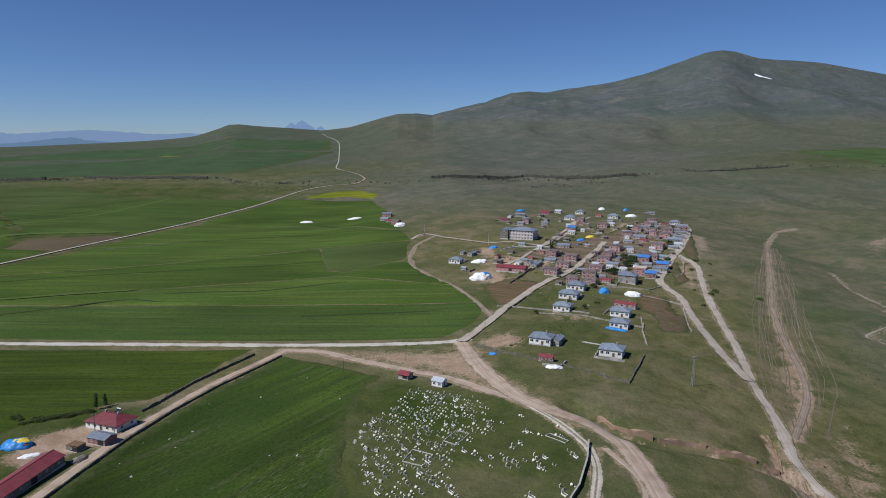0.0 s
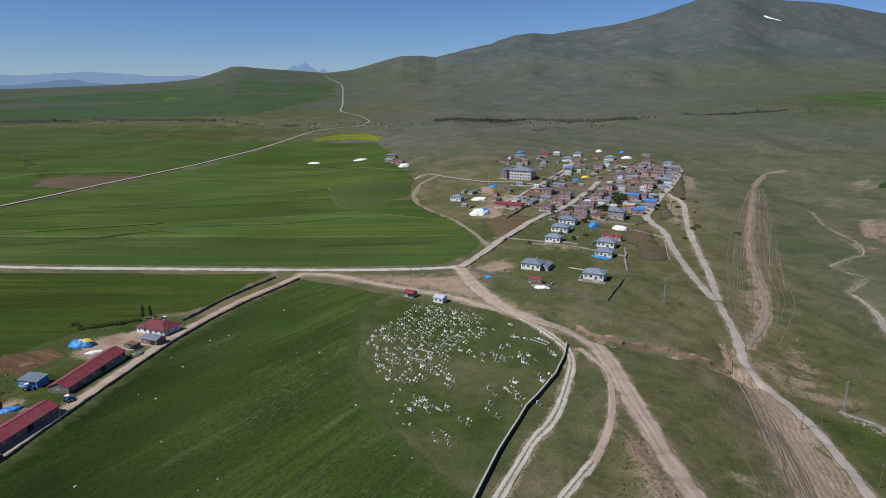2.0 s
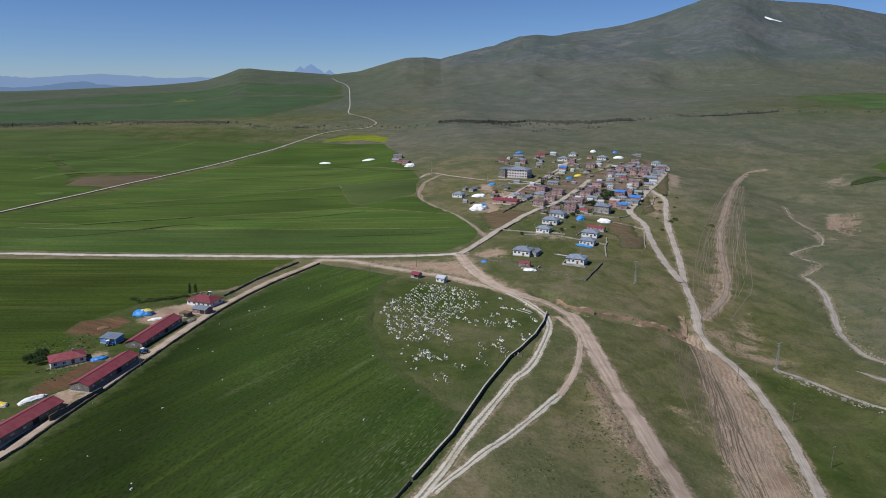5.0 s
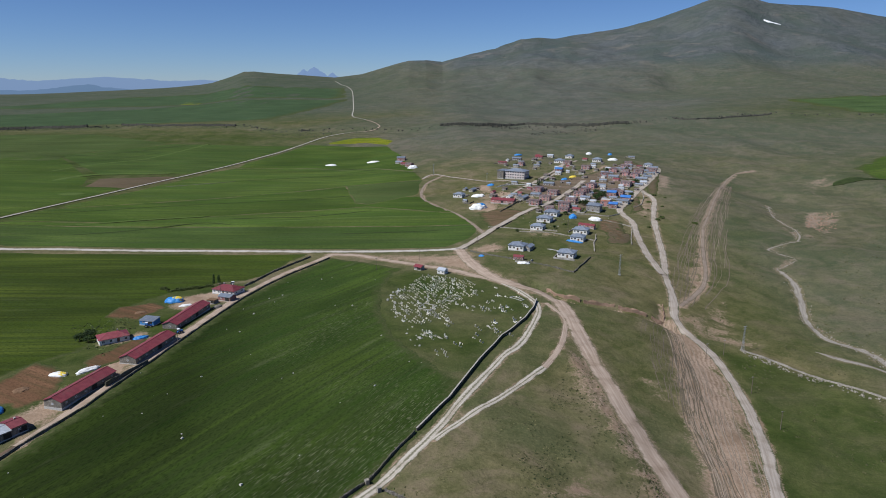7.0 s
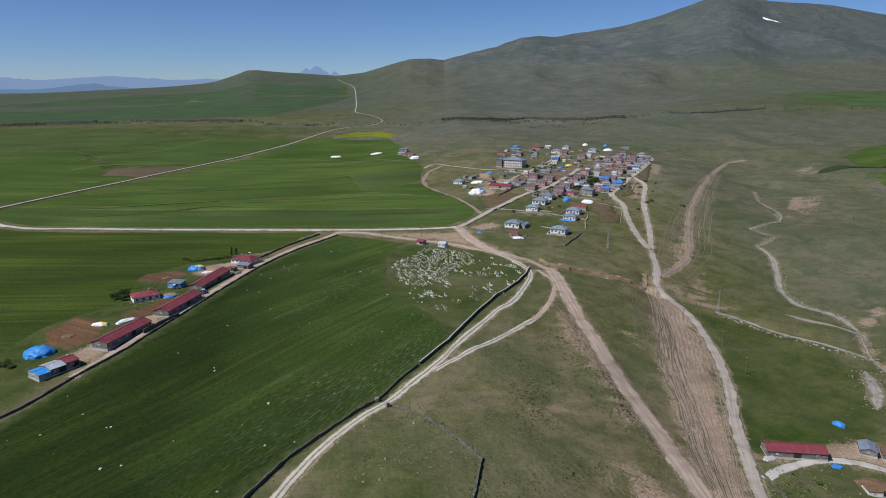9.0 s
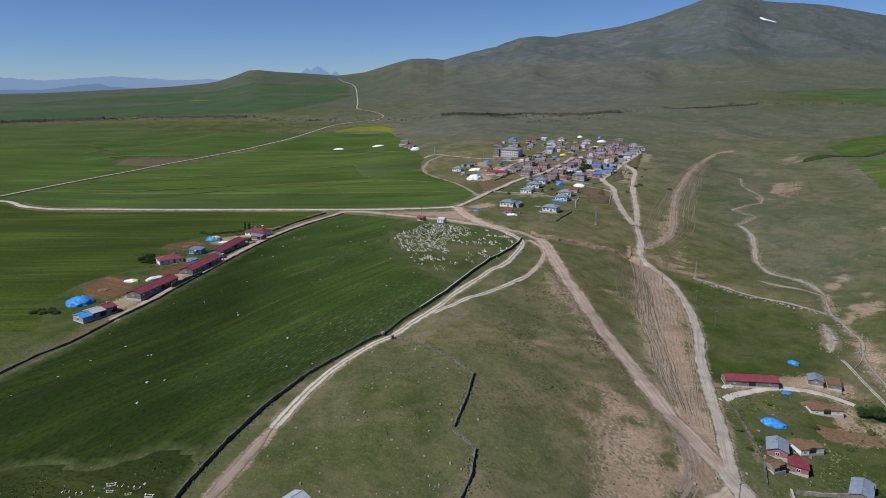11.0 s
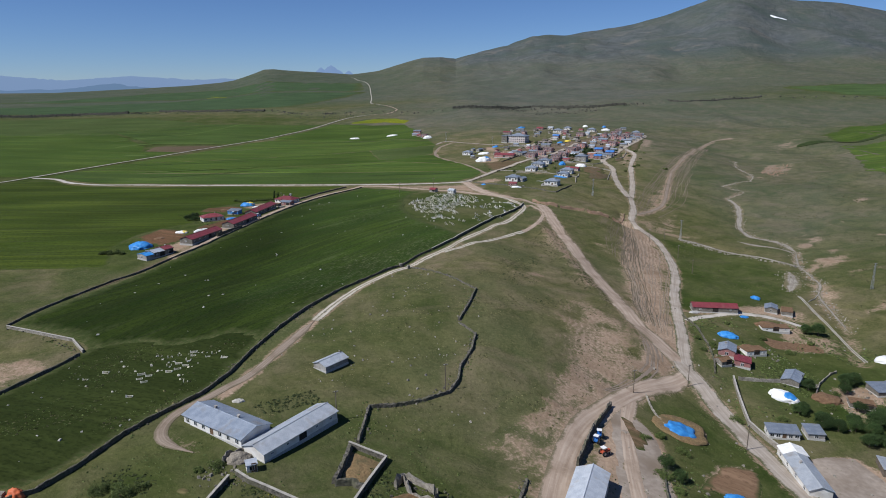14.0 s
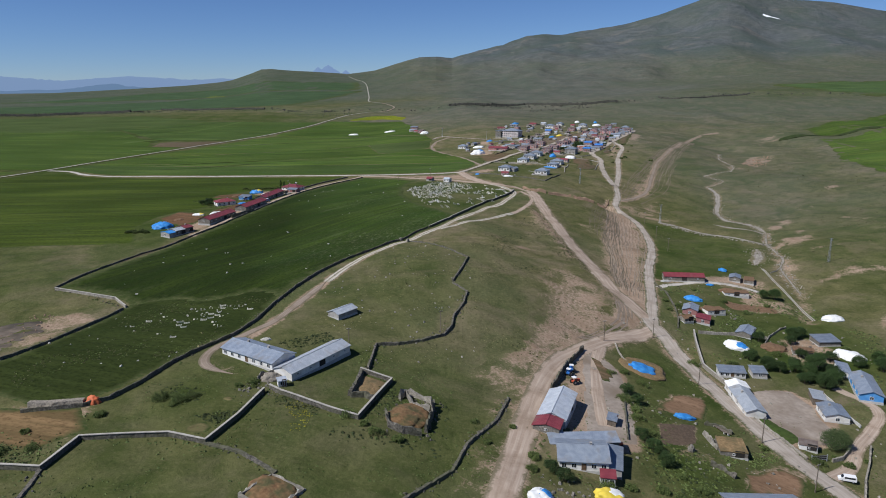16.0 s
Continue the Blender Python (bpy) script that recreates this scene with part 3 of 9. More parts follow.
BARE = [  # patches of bare earth: outline, softness
    ([(20, 642), (-60, 645), (-40, 625), (0, 598), (30, 574), (45, 560), (52, 566), (40, 590), (34, 620), (30, 640)], 16),
    ([(135, 500), (149, 506), (140, 460), (125, 400), (110, 350), (96, 300), (86, 292), (90, 330), (98, 380), (106, 420), (122, 470)], 10),
    ([(146, 520), (160, 530), (185, 520), (190, 508), (165, 506)], 14),
    ([(84, 318), (104, 330), (98, 285), (85, 270), (70, 264), (58, 250), (42, 222), (24, 190), (20, 194), (34, 222), (50, 250), (68, 268), (78, 290)], 7),
    ([(57, 242), (65, 222), (63, 205), (56, 168), (40, 161), (34, 182), (43, 212), (51, 234)], 3),
    ([(108, 222), (128, 226), (137, 214), (127, 186), (106, 184)], 3),
    ([(-112, 146), (-115, 163), (-95, 163), (-90, 148)], 7),
    ([(-135, 556), (-118, 556), (-120, 530), (-132, 505), (-150, 520), (-150, 535)], 8),
    ([(-165, 455), (-145, 480), (-138, 470), (-150, 420), (-162, 385), (-152, 372), (-142, 398), (-130, 440), (-124, 470)], 8),
    ([(30, 835), (60, 846), (72, 790), (60, 770), (42, 780)], 12),
    ([(226, 891), (277, 949), (256, 870), (204, 784), (198, 800)], 12),
    ([(425, 905), (446, 966), (500, 980), (470, 945)], 30),
    ([(228, 410), (240, 420), (264, 421), (256, 410)], 9),
    ([(220, 362), (232, 372), (256, 369), (250, 357)], 9),
    ([(452, 938), (490, 932), (488, 946), (460, 950)], 14),
    ([(228, 336), (245, 345), (250, 335)], 9),
    ([(68, 198), (80, 213), (93, 214), (85, 197)], 4),
    ([(64, 174), (67, 188), (80, 191), (75, 178)], 4),
    ([(84, 165), (97, 171), (103, 166), (96, 157), (80, 155)], 4),
    ([(196, 370), (204, 400), (215, 400), (208, 370)], 10),
    ([(341, 760), (360, 792), (380, 824), (386, 814), (366, 780), (350, 752)], 8),
    ([(362, 762), (374, 784), (390, 812), (391, 802), (378, 776)], 7),
    ([(344, 594), (362, 604), (356, 590), (342, 585)], 8),
    ([(293, 543), (310, 543), (308, 537), (293, 536)], 7),
    ([(118, 340), (122, 356), (146, 353), (160, 362), (178, 350), (174, 338), (150, 341)], 11),
    ([(345, 745), (372, 800), (392, 836), (388, 818), (368, 775)], 7),
    ([(372, 766), (388, 792), (404, 822), (400, 800)], 7),
    ([(336, 722), (350, 735), (366, 752), (352, 748)], 7),
    ([(244, 452), (258, 474), (270, 478), (260, 464)], 5),
    ([(228, 421), (242, 434), (256, 452), (246, 446)], 5),
    ([(236, 370), (246, 374), (256, 370), (248, 357), (236, 357)], 12),
    ([(255, 526), (274, 534), (280, 525), (265, 502), (252, 502)], 13),
    ([(444, 948), (470, 966), (490, 970), (468, 954)], 7),
    ([(201, 1006), (213, 1014), (198, 935), (178, 932)], 11),
    ([(53, 927), (66, 923), (64, 881), (48, 898)], 8),
    ([(26, 649), (48, 665), (53, 638), (33, 633)], 11),
    ([(61, 470), (67, 440), (69, 392), (62, 384), (55, 420)], 12),
    ([(74, 330), (66, 380), (74, 372), (78, 345)], 12),
    ([(60, 835), (95, 830), (120, 850), (128, 900), (100, 905), (60, 870)], 11),
]
BROKEN = [  # half-worn pasture: outline, softness, share of bare earth
    ([(51, 323), (40, 285), (36, 261), (38, 249), (30, 215), (40, 225), (59, 254), (74, 274), (83, 306), (74, 322), (63, 328)], 15, 0.58),
    ([(72, 440), (80, 400), (86, 340), (84, 300), (74, 320), (62, 340), (56, 390), (60, 440), (66, 470)], 12, 0.5),
    ([(130, 535), (150, 520), (148, 480), (140, 440), (126, 400), (112, 352), (98, 318), (86, 300), (84, 330), (92, 378), (100, 420), (112, 462), (122, 495)], 7, 0.66),
    ([(150, 556), (168, 566), (189, 596), (207, 629), (225, 678), (248, 735), (287, 815), (365, 967), (350, 956), (269, 809), (227, 731), (197, 670), (177, 627), (160, 585)], 12, 0.54),
    ([(120, 520), (150, 512), (178, 520), (206, 600), (190, 590), (160, 552), (140, 545)], 12, 0.5),
    ([(-160, 236), (-154, 246), (-146, 250), (-130, 246), (-137, 218), (-141, 197), (-150, 196), (-150, 228)], 5, 0.56),
    ([(-80, 197), (-70, 187), (-64, 181), (-59, 184), (-68, 193)], 4, 0.6),
    ([(64, 340), (30, 325), (14, 330), (20, 350), (52, 372)], 14, 0.42),
    ([(75, 317), (60, 296), (52, 275), (35, 249), (26, 223), (22, 206), (19, 185), (12, 162), (10, 143), (9, 130), (13, 130), (21, 166), (27, 187), (34, 210), (44, 230), (60, 250), (76, 263)], 7, 0.60),
    ([(147, 274), (162, 274), (166, 260), (161, 247), (144, 241), (140, 256)], 4, 0.62),
    ([(157, 340), (172, 346), (166, 322), (180, 321), (172, 302), (160, 300), (142, 302)], 4, 0.56),
    ([(107, 303), (113, 309), (112, 288), (103, 282)], 4, 0.52),
    ([(205, 352), (231, 367), (258, 368), (250, 354), (228, 354), (203, 342)], 6, 0.64),
    ([(204, 297), (216, 304), (200, 272), (196, 282)], 5, 0.62),
    ([(40, 908), (70, 912), (70, 811), (41, 795)], 14, 0.52),
    ([(269, 974), (290, 955), (262, 880), (235, 864)], 10, 0.6),
    ([(200, 833), (226, 840), (207, 767), (184, 755)], 10, 0.58),
    ([(58, 712), (81, 709), (111, 690), (103, 667), (75, 679)], 10, 0.5),
    ([(243, 492), (262, 512), (281, 529), (275, 504), (247, 478)], 6, 0.6),
    ([(240, 462), (264, 458), (254, 437), (224, 422), (205, 410), (218, 432)], 7, 0.58),
    ([(6, 205), (30, 232), (36, 222), (24, 190), (17, 150), (8, 110), (0, 130), (8, 160), (12, 185)], 9, 0.56),
]
LUSH = [
    ([(-1400, 560), (-380, 560), (-300, 1250), (-420, 1420), (-1400, 1420)], 30),
    ([(700, 1480), (1000, 1500), (1500, 1500), (1600, 2300), (950, 2150), (640, 1720)], 200),
    ([(-36, 600), (0, 590), (34, 566), (52, 536), (54, 510), (30, 466), (4, 400), (-36, 330), (-70, 400)], 8),
    ([(108, 345), (128, 400), (150, 465), (150, 505), (172, 500), (204, 470), (204, 440), (196, 405), (186, 380), (176, 350)], 6),
    ([(160, 545), (215, 484), (236, 520), (228, 560), (246, 610), (250, 660), (300, 725), (300, 830), (262, 760), (236, 680), (204, 604)], 16),
    ([(62, 545), (100, 525), (112, 524), (104, 480), (98, 440), (86, 420), (78, 470), (76, 520)], 14),
    ([(-40, 205), (-24, 212), (0, 224), (8, 215), (12, 195), (-2, 190), (-20, 192)], 9),

    ([(150, 480), (168, 494), (200, 470), (205, 420), (190, 380), (172, 345), (140, 355), (135, 390), (146, 430)], 10),
    ([(-30, 590), (20, 575), (48, 535), (48, 500), (20, 440), (0, 410), (-30, 470)], 20),
    ([(-139, 200), (-132, 232), (-124, 250), (-100, 246), (-68, 250), (-70, 218), (-86, 185), (-95, 168), (-118, 180)], 8),
    ([(-120, 100), (-125, 160), (-92, 166), (-84, 190), (-60, 195), (-24, 205), (12, 190), (20, 150), (10, 90)], 14),
    ([(75, 195), (66, 190), (56, 160), (70, 140), (110, 150), (95, 190)], 12),
    ([(110, 330), (112, 280), (160, 235), (190, 260), (190, 320), (160, 330)], 20),
    ([(500, 1000), (900, 1300), (1500, 1300), (1500, 900), (700, 800)], 120),
    ([(-116, 566), (-192, 566), (-200, 356), (-158, 352), (-130, 440)], 5),
    ([(300, 380), (360, 520), (420, 500), (440, 380)], 60),
    ([(-500, 60), (-180, 200), (-165, 260), (-250, 330), (-700, 330)], 60),
    ([(-1400, 1120), (-300, 1230), (-180, 1480), (-330, 1600), (-1400, 1760)], 120),
    ([(52, 138), (115, 150), (112, 200), (100, 262), (72, 262), (62, 215)], 10),
    ([(110, 228), (190, 235), (198, 330), (114, 326)], 14),
    ([(60, 610), (120, 640), (120, 780), (60, 760)], 60),
    ([(-2700, 1700), (-200, 1650), (-120, 2600), (-200, 4100), (-2700, 4700)], 320),
]
vx, vy = gx.ravel(), gy.ravel()
near_zone = (vx > -900) & (vx < 900) & (vy > 0) & (vy < 1700)
nx_, ny_ = vx[near_zone], vy[near_zone]
dirt_n = np.zeros(nx_.shape)
for outline, soft in BARE:
    dirt_n = np.maximum(dirt_n, area(nx_, ny_, outline, soft * 2) * (0.85 if soft < 12 else 0.66) * (0.74 if 215 < outline[0][0] < 330 else 1.0))
for outline, soft, share in BROKEN:
    dirt_n = np.maximum(dirt_n, area(nx_, ny_, outline, soft * 2) * (share + 0.08 * ripple(nx_, ny_, 14, 52)))
for name, wide in (("village", 5), ("valley", 7), ("triangle", 6), ("cemetery", 3.5), ("branch", 2.5), ("village_east", 5), ("valley_east", 5), ("low", 7), ("ruts", 5), ("farm", 4), ("school", 3), ("field_edge", 3)):
    d, _ = line_dist(nx_, ny_, WAYS[name])
    dirt_n = np.maximum(dirt_n, 0.75 * np.exp(-(d / wide) ** 2))
d, s = line_dist(nx_, ny_, GULLY)
dirt_n = np.maximum(dirt_n, 0.68 * np.exp(-(d / 1.6) ** 2) * (0.8 + 0.3 * ripple(nx_, ny_, 12, 51)))
d, s = line_dist(nx_, ny_, GULLY_NORTH)
dirt_n = np.maximum(dirt_n, 0.7 * np.exp(-(d / 2.4) ** 2))
d, s = line_dist(nx_, ny_, CUTBANK)
dirt_n = np.maximum(dirt_n, 0.55 * np.exp(-(d / 6) ** 2))
d, s = line_dist(nx_, ny_, STREAM)
dirt_n = np.maximum(dirt_n, 0.5 * np.exp(-(d / 7) ** 2))
dirt_n = np.maximum(dirt_n, 0.44 * smooth((nx_ - 20) / 60) * smooth((128 - nx_) / 30) * smooth(ripple(nx_, ny_, 60, 12)) * (ny_ < 520))
streak = ripple(nx_ * 0.9 + ny_ * 0.35, ny_ * 0.5 - nx_ * 0.2, 46, 14)
dirt_n = np.maximum(dirt_n, 0.5 * smooth((streak - 0.75) * 2.2) * smooth((nx_ - 215) / 60) * smooth((1150 - ny_) / 200))
cover = np.zeros((vx.size, 4), np.float32)
rill_n = np.zeros(nx_.shape)
for k, (outline, soft, share) in enumerate(BROKEN[:4]):
    rill_n = np.maximum(rill_n, area(nx_, ny_, outline, soft * 2) * (0.8 if k < 2 else 1.0))
cover[near_zone, 3] = rill_n
cover[near_zone, 0] = dirt_n
lush_all = np.zeros(vx.shape)
for outline, soft, share in (([(-64, 215), (-48, 300), (-22, 340), (4, 318), (12, 300), (6, 268), (8, 240), (-6, 218), (-24, 210), (-22, 150), (-60, 120), (-130, 110), (-130, 160), (-90, 190)], 10, 0.62),
                             ([(192, 290), (300, 290), (430, 500), (310, 560), (250, 480), (222, 400), (200, 340)], 24, 0.6),
                             ([(-220, 200), (-170, 270), (-160, 330), (-170, 360), (-420, 350), (-500, 100)], 14, 0.72), ([(-24, 205), (12, 205), (24, 230), (30, 290), (10, 250)], 10, 0.45),
                             ([(150, 545), (320, 545), (480, 880), (640, 1080), (860, 1500), (300, 1490), (60, 1250), (230, 1060), (310, 1030), (210, 760)], 40, 0.26),
                             ([(620, 2300), (800, 1900), (1300, 2000), (2400, 2500), (2400, 3200), (900, 2900)], 200, 0.4),
                             ([(310, 560), (430, 500), (600, 560), (420, 615), (405, 660), (460, 800), (500, 915), (470, 900)], 24, 0.5)):
    lush_all = np.maximum(lush_all, share * area(vx, vy, outline, soft * 2))
for k, (outline, soft) in enumerate(LUSH):
    lush_all = np.maximum(lush_all, area(vx, vy, outline, soft * 2) * (0.8 if k == 10 else 0.55 if k in (4, 5) else 1.0))
cover[:, 1] = lush_all * (0.75 + 0.25 * ripple(vx, vy, 80, 21))
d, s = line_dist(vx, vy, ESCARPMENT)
stony_haze = np.exp(-(d / 22) ** 2) * 0.35
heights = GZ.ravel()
# far pasture and heights take the same blue-grey as painted haze
stony_haze = np.maximum(stony_haze, (0.50 + 0.14 * smooth((vy - 1500) / 500)) * smooth((vy - 950) / 350) * smooth((vx + 420 + 120 * ripple(vx, vy, 500, 35)) / 520))
stony_haze = np.maximum(stony_haze, smooth((heights - 70) / 190) * (0.90 + 0.10 * ripple(vx, vy * 0.6, 240, 33)) * (vx > -700))
stony_haze = np.maximum(stony_haze, 0.30 * smooth((vx - 190) / 90) * smooth((vy - 380) / 160))
cover[:, 2] = np.clip(np.maximum(stony_haze * (1 - 0.75 * lush_all), 0.45 * smooth((vy - 1600) / 600) * smooth((500 - vx) / 400)), 0, 1)
cover = np.clip(cover, 0, 1)


def sheet(name, xs, ys, zs):
    ny, nx = xs.shape
    k = np.arange(ny * nx).reshape(ny, nx)
    quads = np.stack([k[:-1, :-1], k[:-1, 1:], k[1:, 1:], k[1:, :-1]], -1).reshape(-1, 4)
    me = bpy.data.meshes.new(name)
    me.from_pydata(np.stack([xs.ravel(), ys.ravel(), zs.ravel()], -1).tolist(), [], quads.tolist())
    me.polygons.foreach_set("use_smooth", np.ones(len(quads), bool))
    return me


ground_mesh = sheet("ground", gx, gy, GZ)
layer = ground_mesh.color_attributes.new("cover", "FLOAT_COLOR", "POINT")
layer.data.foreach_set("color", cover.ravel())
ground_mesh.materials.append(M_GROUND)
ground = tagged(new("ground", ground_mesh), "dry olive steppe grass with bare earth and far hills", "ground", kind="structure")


def resample(pts, step):
    """A smooth line through the points, at even steps."""
    p = np.array(pts, float)
    q = [p[0]]
    for i in range(len(p) - 1):
        a, b, c, d = p[max(i - 1, 0)], p[i], p[i + 1], p[min(i + 2, len(p) - 1)]
        n = max(2, int(np.hypot(*(c - b)) / step) + 1)
        for t in np.linspace(0, 1, n + 1)[1:]:
            q.append(0.5 * (2 * b + (c - a) * t + (2 * a - 5 * b + 4 * c - d) * t * t + (3 * b - a - 3 * c + d) * t ** 3))
    return np.array(q)


def normals_of(q):
    t = np.gradient(q, axis=0)
    t /= np.linalg.norm(t, axis=1)[:, None] + 1e-9
    return np.stack([-t[:, 1], t[:, 0]], -1)


def road(name, pts, width, material, label, lift=0.12, seed=0, category="road", wild=1.0):
    """A strip laid on the ground, of slightly changing width."""
    q = resample(pts, 3.0)
    n = normals_of(q)
    run = np.concatenate([[0], np.cumsum(np.hypot(*np.diff(q, axis=0).T))])
    w = width / 2 * np.maximum(0.25, 1 + wild * (0.09 * ripple(run, run * 0.3, 45, seed) + 0.05 * ripple(run, run * 0.7, 13, seed + 3)))
    if wild > 1:
        w = w * np.clip(np.minimum(run, run[-1] - run) / 9, 0.12, 1)
    across = np.array([-1.0, -0.6, -0.2, 0.2, 0.6, 1.0])
    xs = q[:, 0, None] + n[:, 0, None] * w[:, None] * across
    ys = q[:, 1, None] + n[:, 1, None] * w[:, None] * across
    zs = ground_at(xs.ravel(), ys.ravel()).reshape(xs.shape) + lift - 0.10 * (np.abs(across) > 0.9)
    me = sheet(name, xs[:, ::-1], ys[:, ::-1], zs[:, ::-1])
    uv = me.uv_layers.new(name="along")
    co = np.stack([np.broadcast_to(-across, xs.shape), np.broadcast_to(run[:, None], xs.shape)], -1).reshape(-1, 2)
    idx = np.zeros(len(me.loops), int)
    me.loops.foreach_get("vertex_index", idx)
    uv.data.foreach_set("uv", co[idx].ravel())
    me.materials.append(material)
    return tagged(new(name, me), label, category, kind="structure")


road("road", WAYS["north_west"][:11], 3.3, M_THIN, "pale gravel country road over the plain", 0.85, 1, wild=0.4)
road("road", WAYS["north_west"][10:14], 3.0, M_EARTH, "brown earth bend of the country road", 0.85, 24, wild=0.4)
road("road", WAYS["north_west"][13:], 2.8, M_THIN, "pale country road climbing a far hill", 0.85, 25, wild=0.4)
road("road", WAYS["west"], 6.5, M_PALE, "pale gravel road between green fields", 0.16, 2)
road("road", WAYS["village"][:11], 6.2, M_ROAD, "light gravel village street", 0.66, 3)
road("road", [(67, 848), (87, 872), (117, 931), (138, 974), (163, 1029), (194, 1098)], 4.2, M_ROAD, "narrow gravel lane through the village", 0.6, 21)
road("road", WAYS["farm"], 4.6, M_EARTH, "gravel farm road beside a dark stone wall", 0.15, 4)
road("road", [(-146, 376), (-151, 360), (-157, 338), (-162, 318), (-166, 300)], 3.4, M_DIRT, "brown earth verge along a field wall", 0.12, 23)
road("road", WAYS["triangle"], 6, M_EARTH, "brown earth track across bare ground", 0.10, 5)
road("road", WAYS["valley"][:17], 9, M_EARTH, "wide worn brown earth road into the valley", 0.20, 6)
road("road", WAYS["valley"][15:], 8, M_ROAD, "grey gravel road past the hamlet", 0.24, 20)
road("road", WAYS["cemetery"][13:16] + [(-66, 219), (-70, 211.5), (-74, 205), (-75.5, 199), (-75, 193), (-72.5, 188.5), (-68, 185.5), (-63, 183.5)], 3.2, M_WORN, "brown worn end of a two-rut track", 0.16, 26, wild=2.5)
road("road", WAYS["cemetery"][:14], 3.8, M_TRACK, "pale two-rut track beside a stone wall", 0.14, 7)
road("road", WAYS["branch"][:5], 3.0, M_EARTH, "narrow worn brown earth track", 0.12, 8)
road("road", WAYS["branch"][4:], 3.1, M_TRACK, "narrow pale two-rut grass track", 0.13, 28)
road("road", WAYS["village_east"], 6.5, M_ROAD, "light gravel road round the village edge", 0.6, 9)
road("road", WAYS["valley_east"], 5.6, M_ROAD, "pale gravel road down the valley", 0.22, 10)
road("road", WAYS["ruts"][:6], 2.4, M_WORN, "thin worn earth track through pasture", 0.16, 11)
road("road", WAYS["ruts"][5:], 3.4, M_WORN, "worn pinkish earth track through pasture", 0.16, 22)
road("road", WAYS["low"], 8, M_EARTH, "wide rutted brown earth road", 0.16, 12)
road("road", WAYS["yard"], 6, M_EARTH, "brown earth yard drive", 0.12, 13)
road("road", WAYS["red_barn"], 4.5, M_PALE, "pale gravel drive to the red barn", 0.12, 14)
road("road", WAYS["blue_house"], 4.6, M_EARTH, "light gravel lane to the blue house", 0.15, 15)
road("road", WAYS["school"], 3.8, M_ROAD, "light gravel lane past the school", 0.56, 16)
road("road", WAYS["field_edge"], 3.6, M_WORN, "brown earth track along the field edge", 0.11, 17)
road("stream_bed", STREAM[6:13], 6.0, M_STREAM, "dry grey gravel stream bed with bends", 0.10, 18, "stream", 4.0)
road("stream_bed", STREAM[2:7], 1.8, M_STREAM, "narrow trickle bed between grassy banks", 0.08, 27, "stream", 5.0)
road("stream_bed", STREAM[12:], 1.7, M_STREAM, "narrow dry gravel stream bed in the pasture", 0.10, 19, "stream", 5.0)
road("gravel_bar", [(212, 509), (228, 490), (240, 474)], 6, M_STREAM, "pale gravel bar beside the stream", 0.12, 21, "gravel", 3.0)
road("gravel_bar", [(188, 386), (197, 400), (207, 424)], 8, M_STREAM, "pale gravel bar beside the stream", 0.12, 22, "gravel", 3.0)


def laid(name, outline, material, label, cell=9.0, lift=0.07, category="field", soft=0.0):
    """A patch of crop or soil on the ground, with its own outline."""
    lift = max(lift, 0.5) if min(p[1] for p in outline) > 640 and category != "yard" else lift
    bm = bmesh.new()
    bm.faces.new([bm.verts.new((x, y, 0)) for x, y in outline])
    xs, ys = [p[0] for p in outline], [p[1] for p in outline]
    for axis, lo, hi in ((0, min(xs), max(xs)), (1, min(ys), max(ys))):
        for v in np.arange(lo + cell, hi, cell):
            co = (v, 0, 0) if axis == 0 else (0, v, 0)
            no = (1, 0, 0) if axis == 0 else (0, 1, 0)
            bmesh.ops.bisect_plane(bm, geom=bm.verts[:] + bm.edges[:] + bm.faces[:], plane_co=co, plane_no=no)
    co = np.array([v.co for v in bm.verts])
    off = line_dist(co[:, 0], co[:, 1], list(outline) + [outline[0]])[0]
    z = ground_at(co[:, 0], co[:, 1]) + np.where(off < 0.05, -0.02, lift)
    for v, h in zip(bm.verts, z):
        v.co.z = h
    bmesh.ops.recalc_face_normals(bm, faces=bm.faces)
    if sum(f.normal.z for f in bm.faces) < 0:
        bmesh.ops.reverse_faces(bm, faces=bm.faces)
    me = bpy.data.meshes.new(name)
    for f in bm.faces:
        f.smooth = True
    bm.to_mesh(me)
    bm.free()
    rim = np.ones((len(co), 4), np.float32)
    if soft:
        rim[:, :3] = np.clip(off / soft, 0, 1)[:, None]
    # brightness of the crop, highest towards the road junction
    rim[:, 2] = 0.4 + (0.15 * ripple(co[:, 0] * 0.35 + 300, co[:, 1], 62, 57) if cell > 7 else 0)
    if material is M_CROP_DARK:
        # the -0.60 term darkens the west in colour, mimicking a vignetted corner
        rim[:, 2] = np.clip(0.40 + (co[:, 1] - 430 + 1.1 * (co[:, 0] + 70)) / 620 - 0.06 * np.clip((345 - co[:, 1]) / 60, 0, 1) - 0.60 * np.clip((-80 - co[:, 0]) / 50, 0, 1) + 0.12 * ripple(co[:, 0], co[:, 1], 70, 55), 0, 1)
        east = line_dist(co[:, 0], co[:, 1], [(-31, 530), (-24, 480), (0, 430), (-9, 374), (-36, 328), (-60, 270)])[0]
        rim[:, 3] = np.clip(1.15 - east / 72, 0.06, 1) * np.clip((co[:, 1] - 270) / 60, 0.05, 1)
    me.color_attributes.new("rim", "FLOAT_COLOR", "POINT").data.foreach_set("color", rim.ravel())
    me.materials.append(material)
    return tagged(new(name, me), label, category, kind="structure")


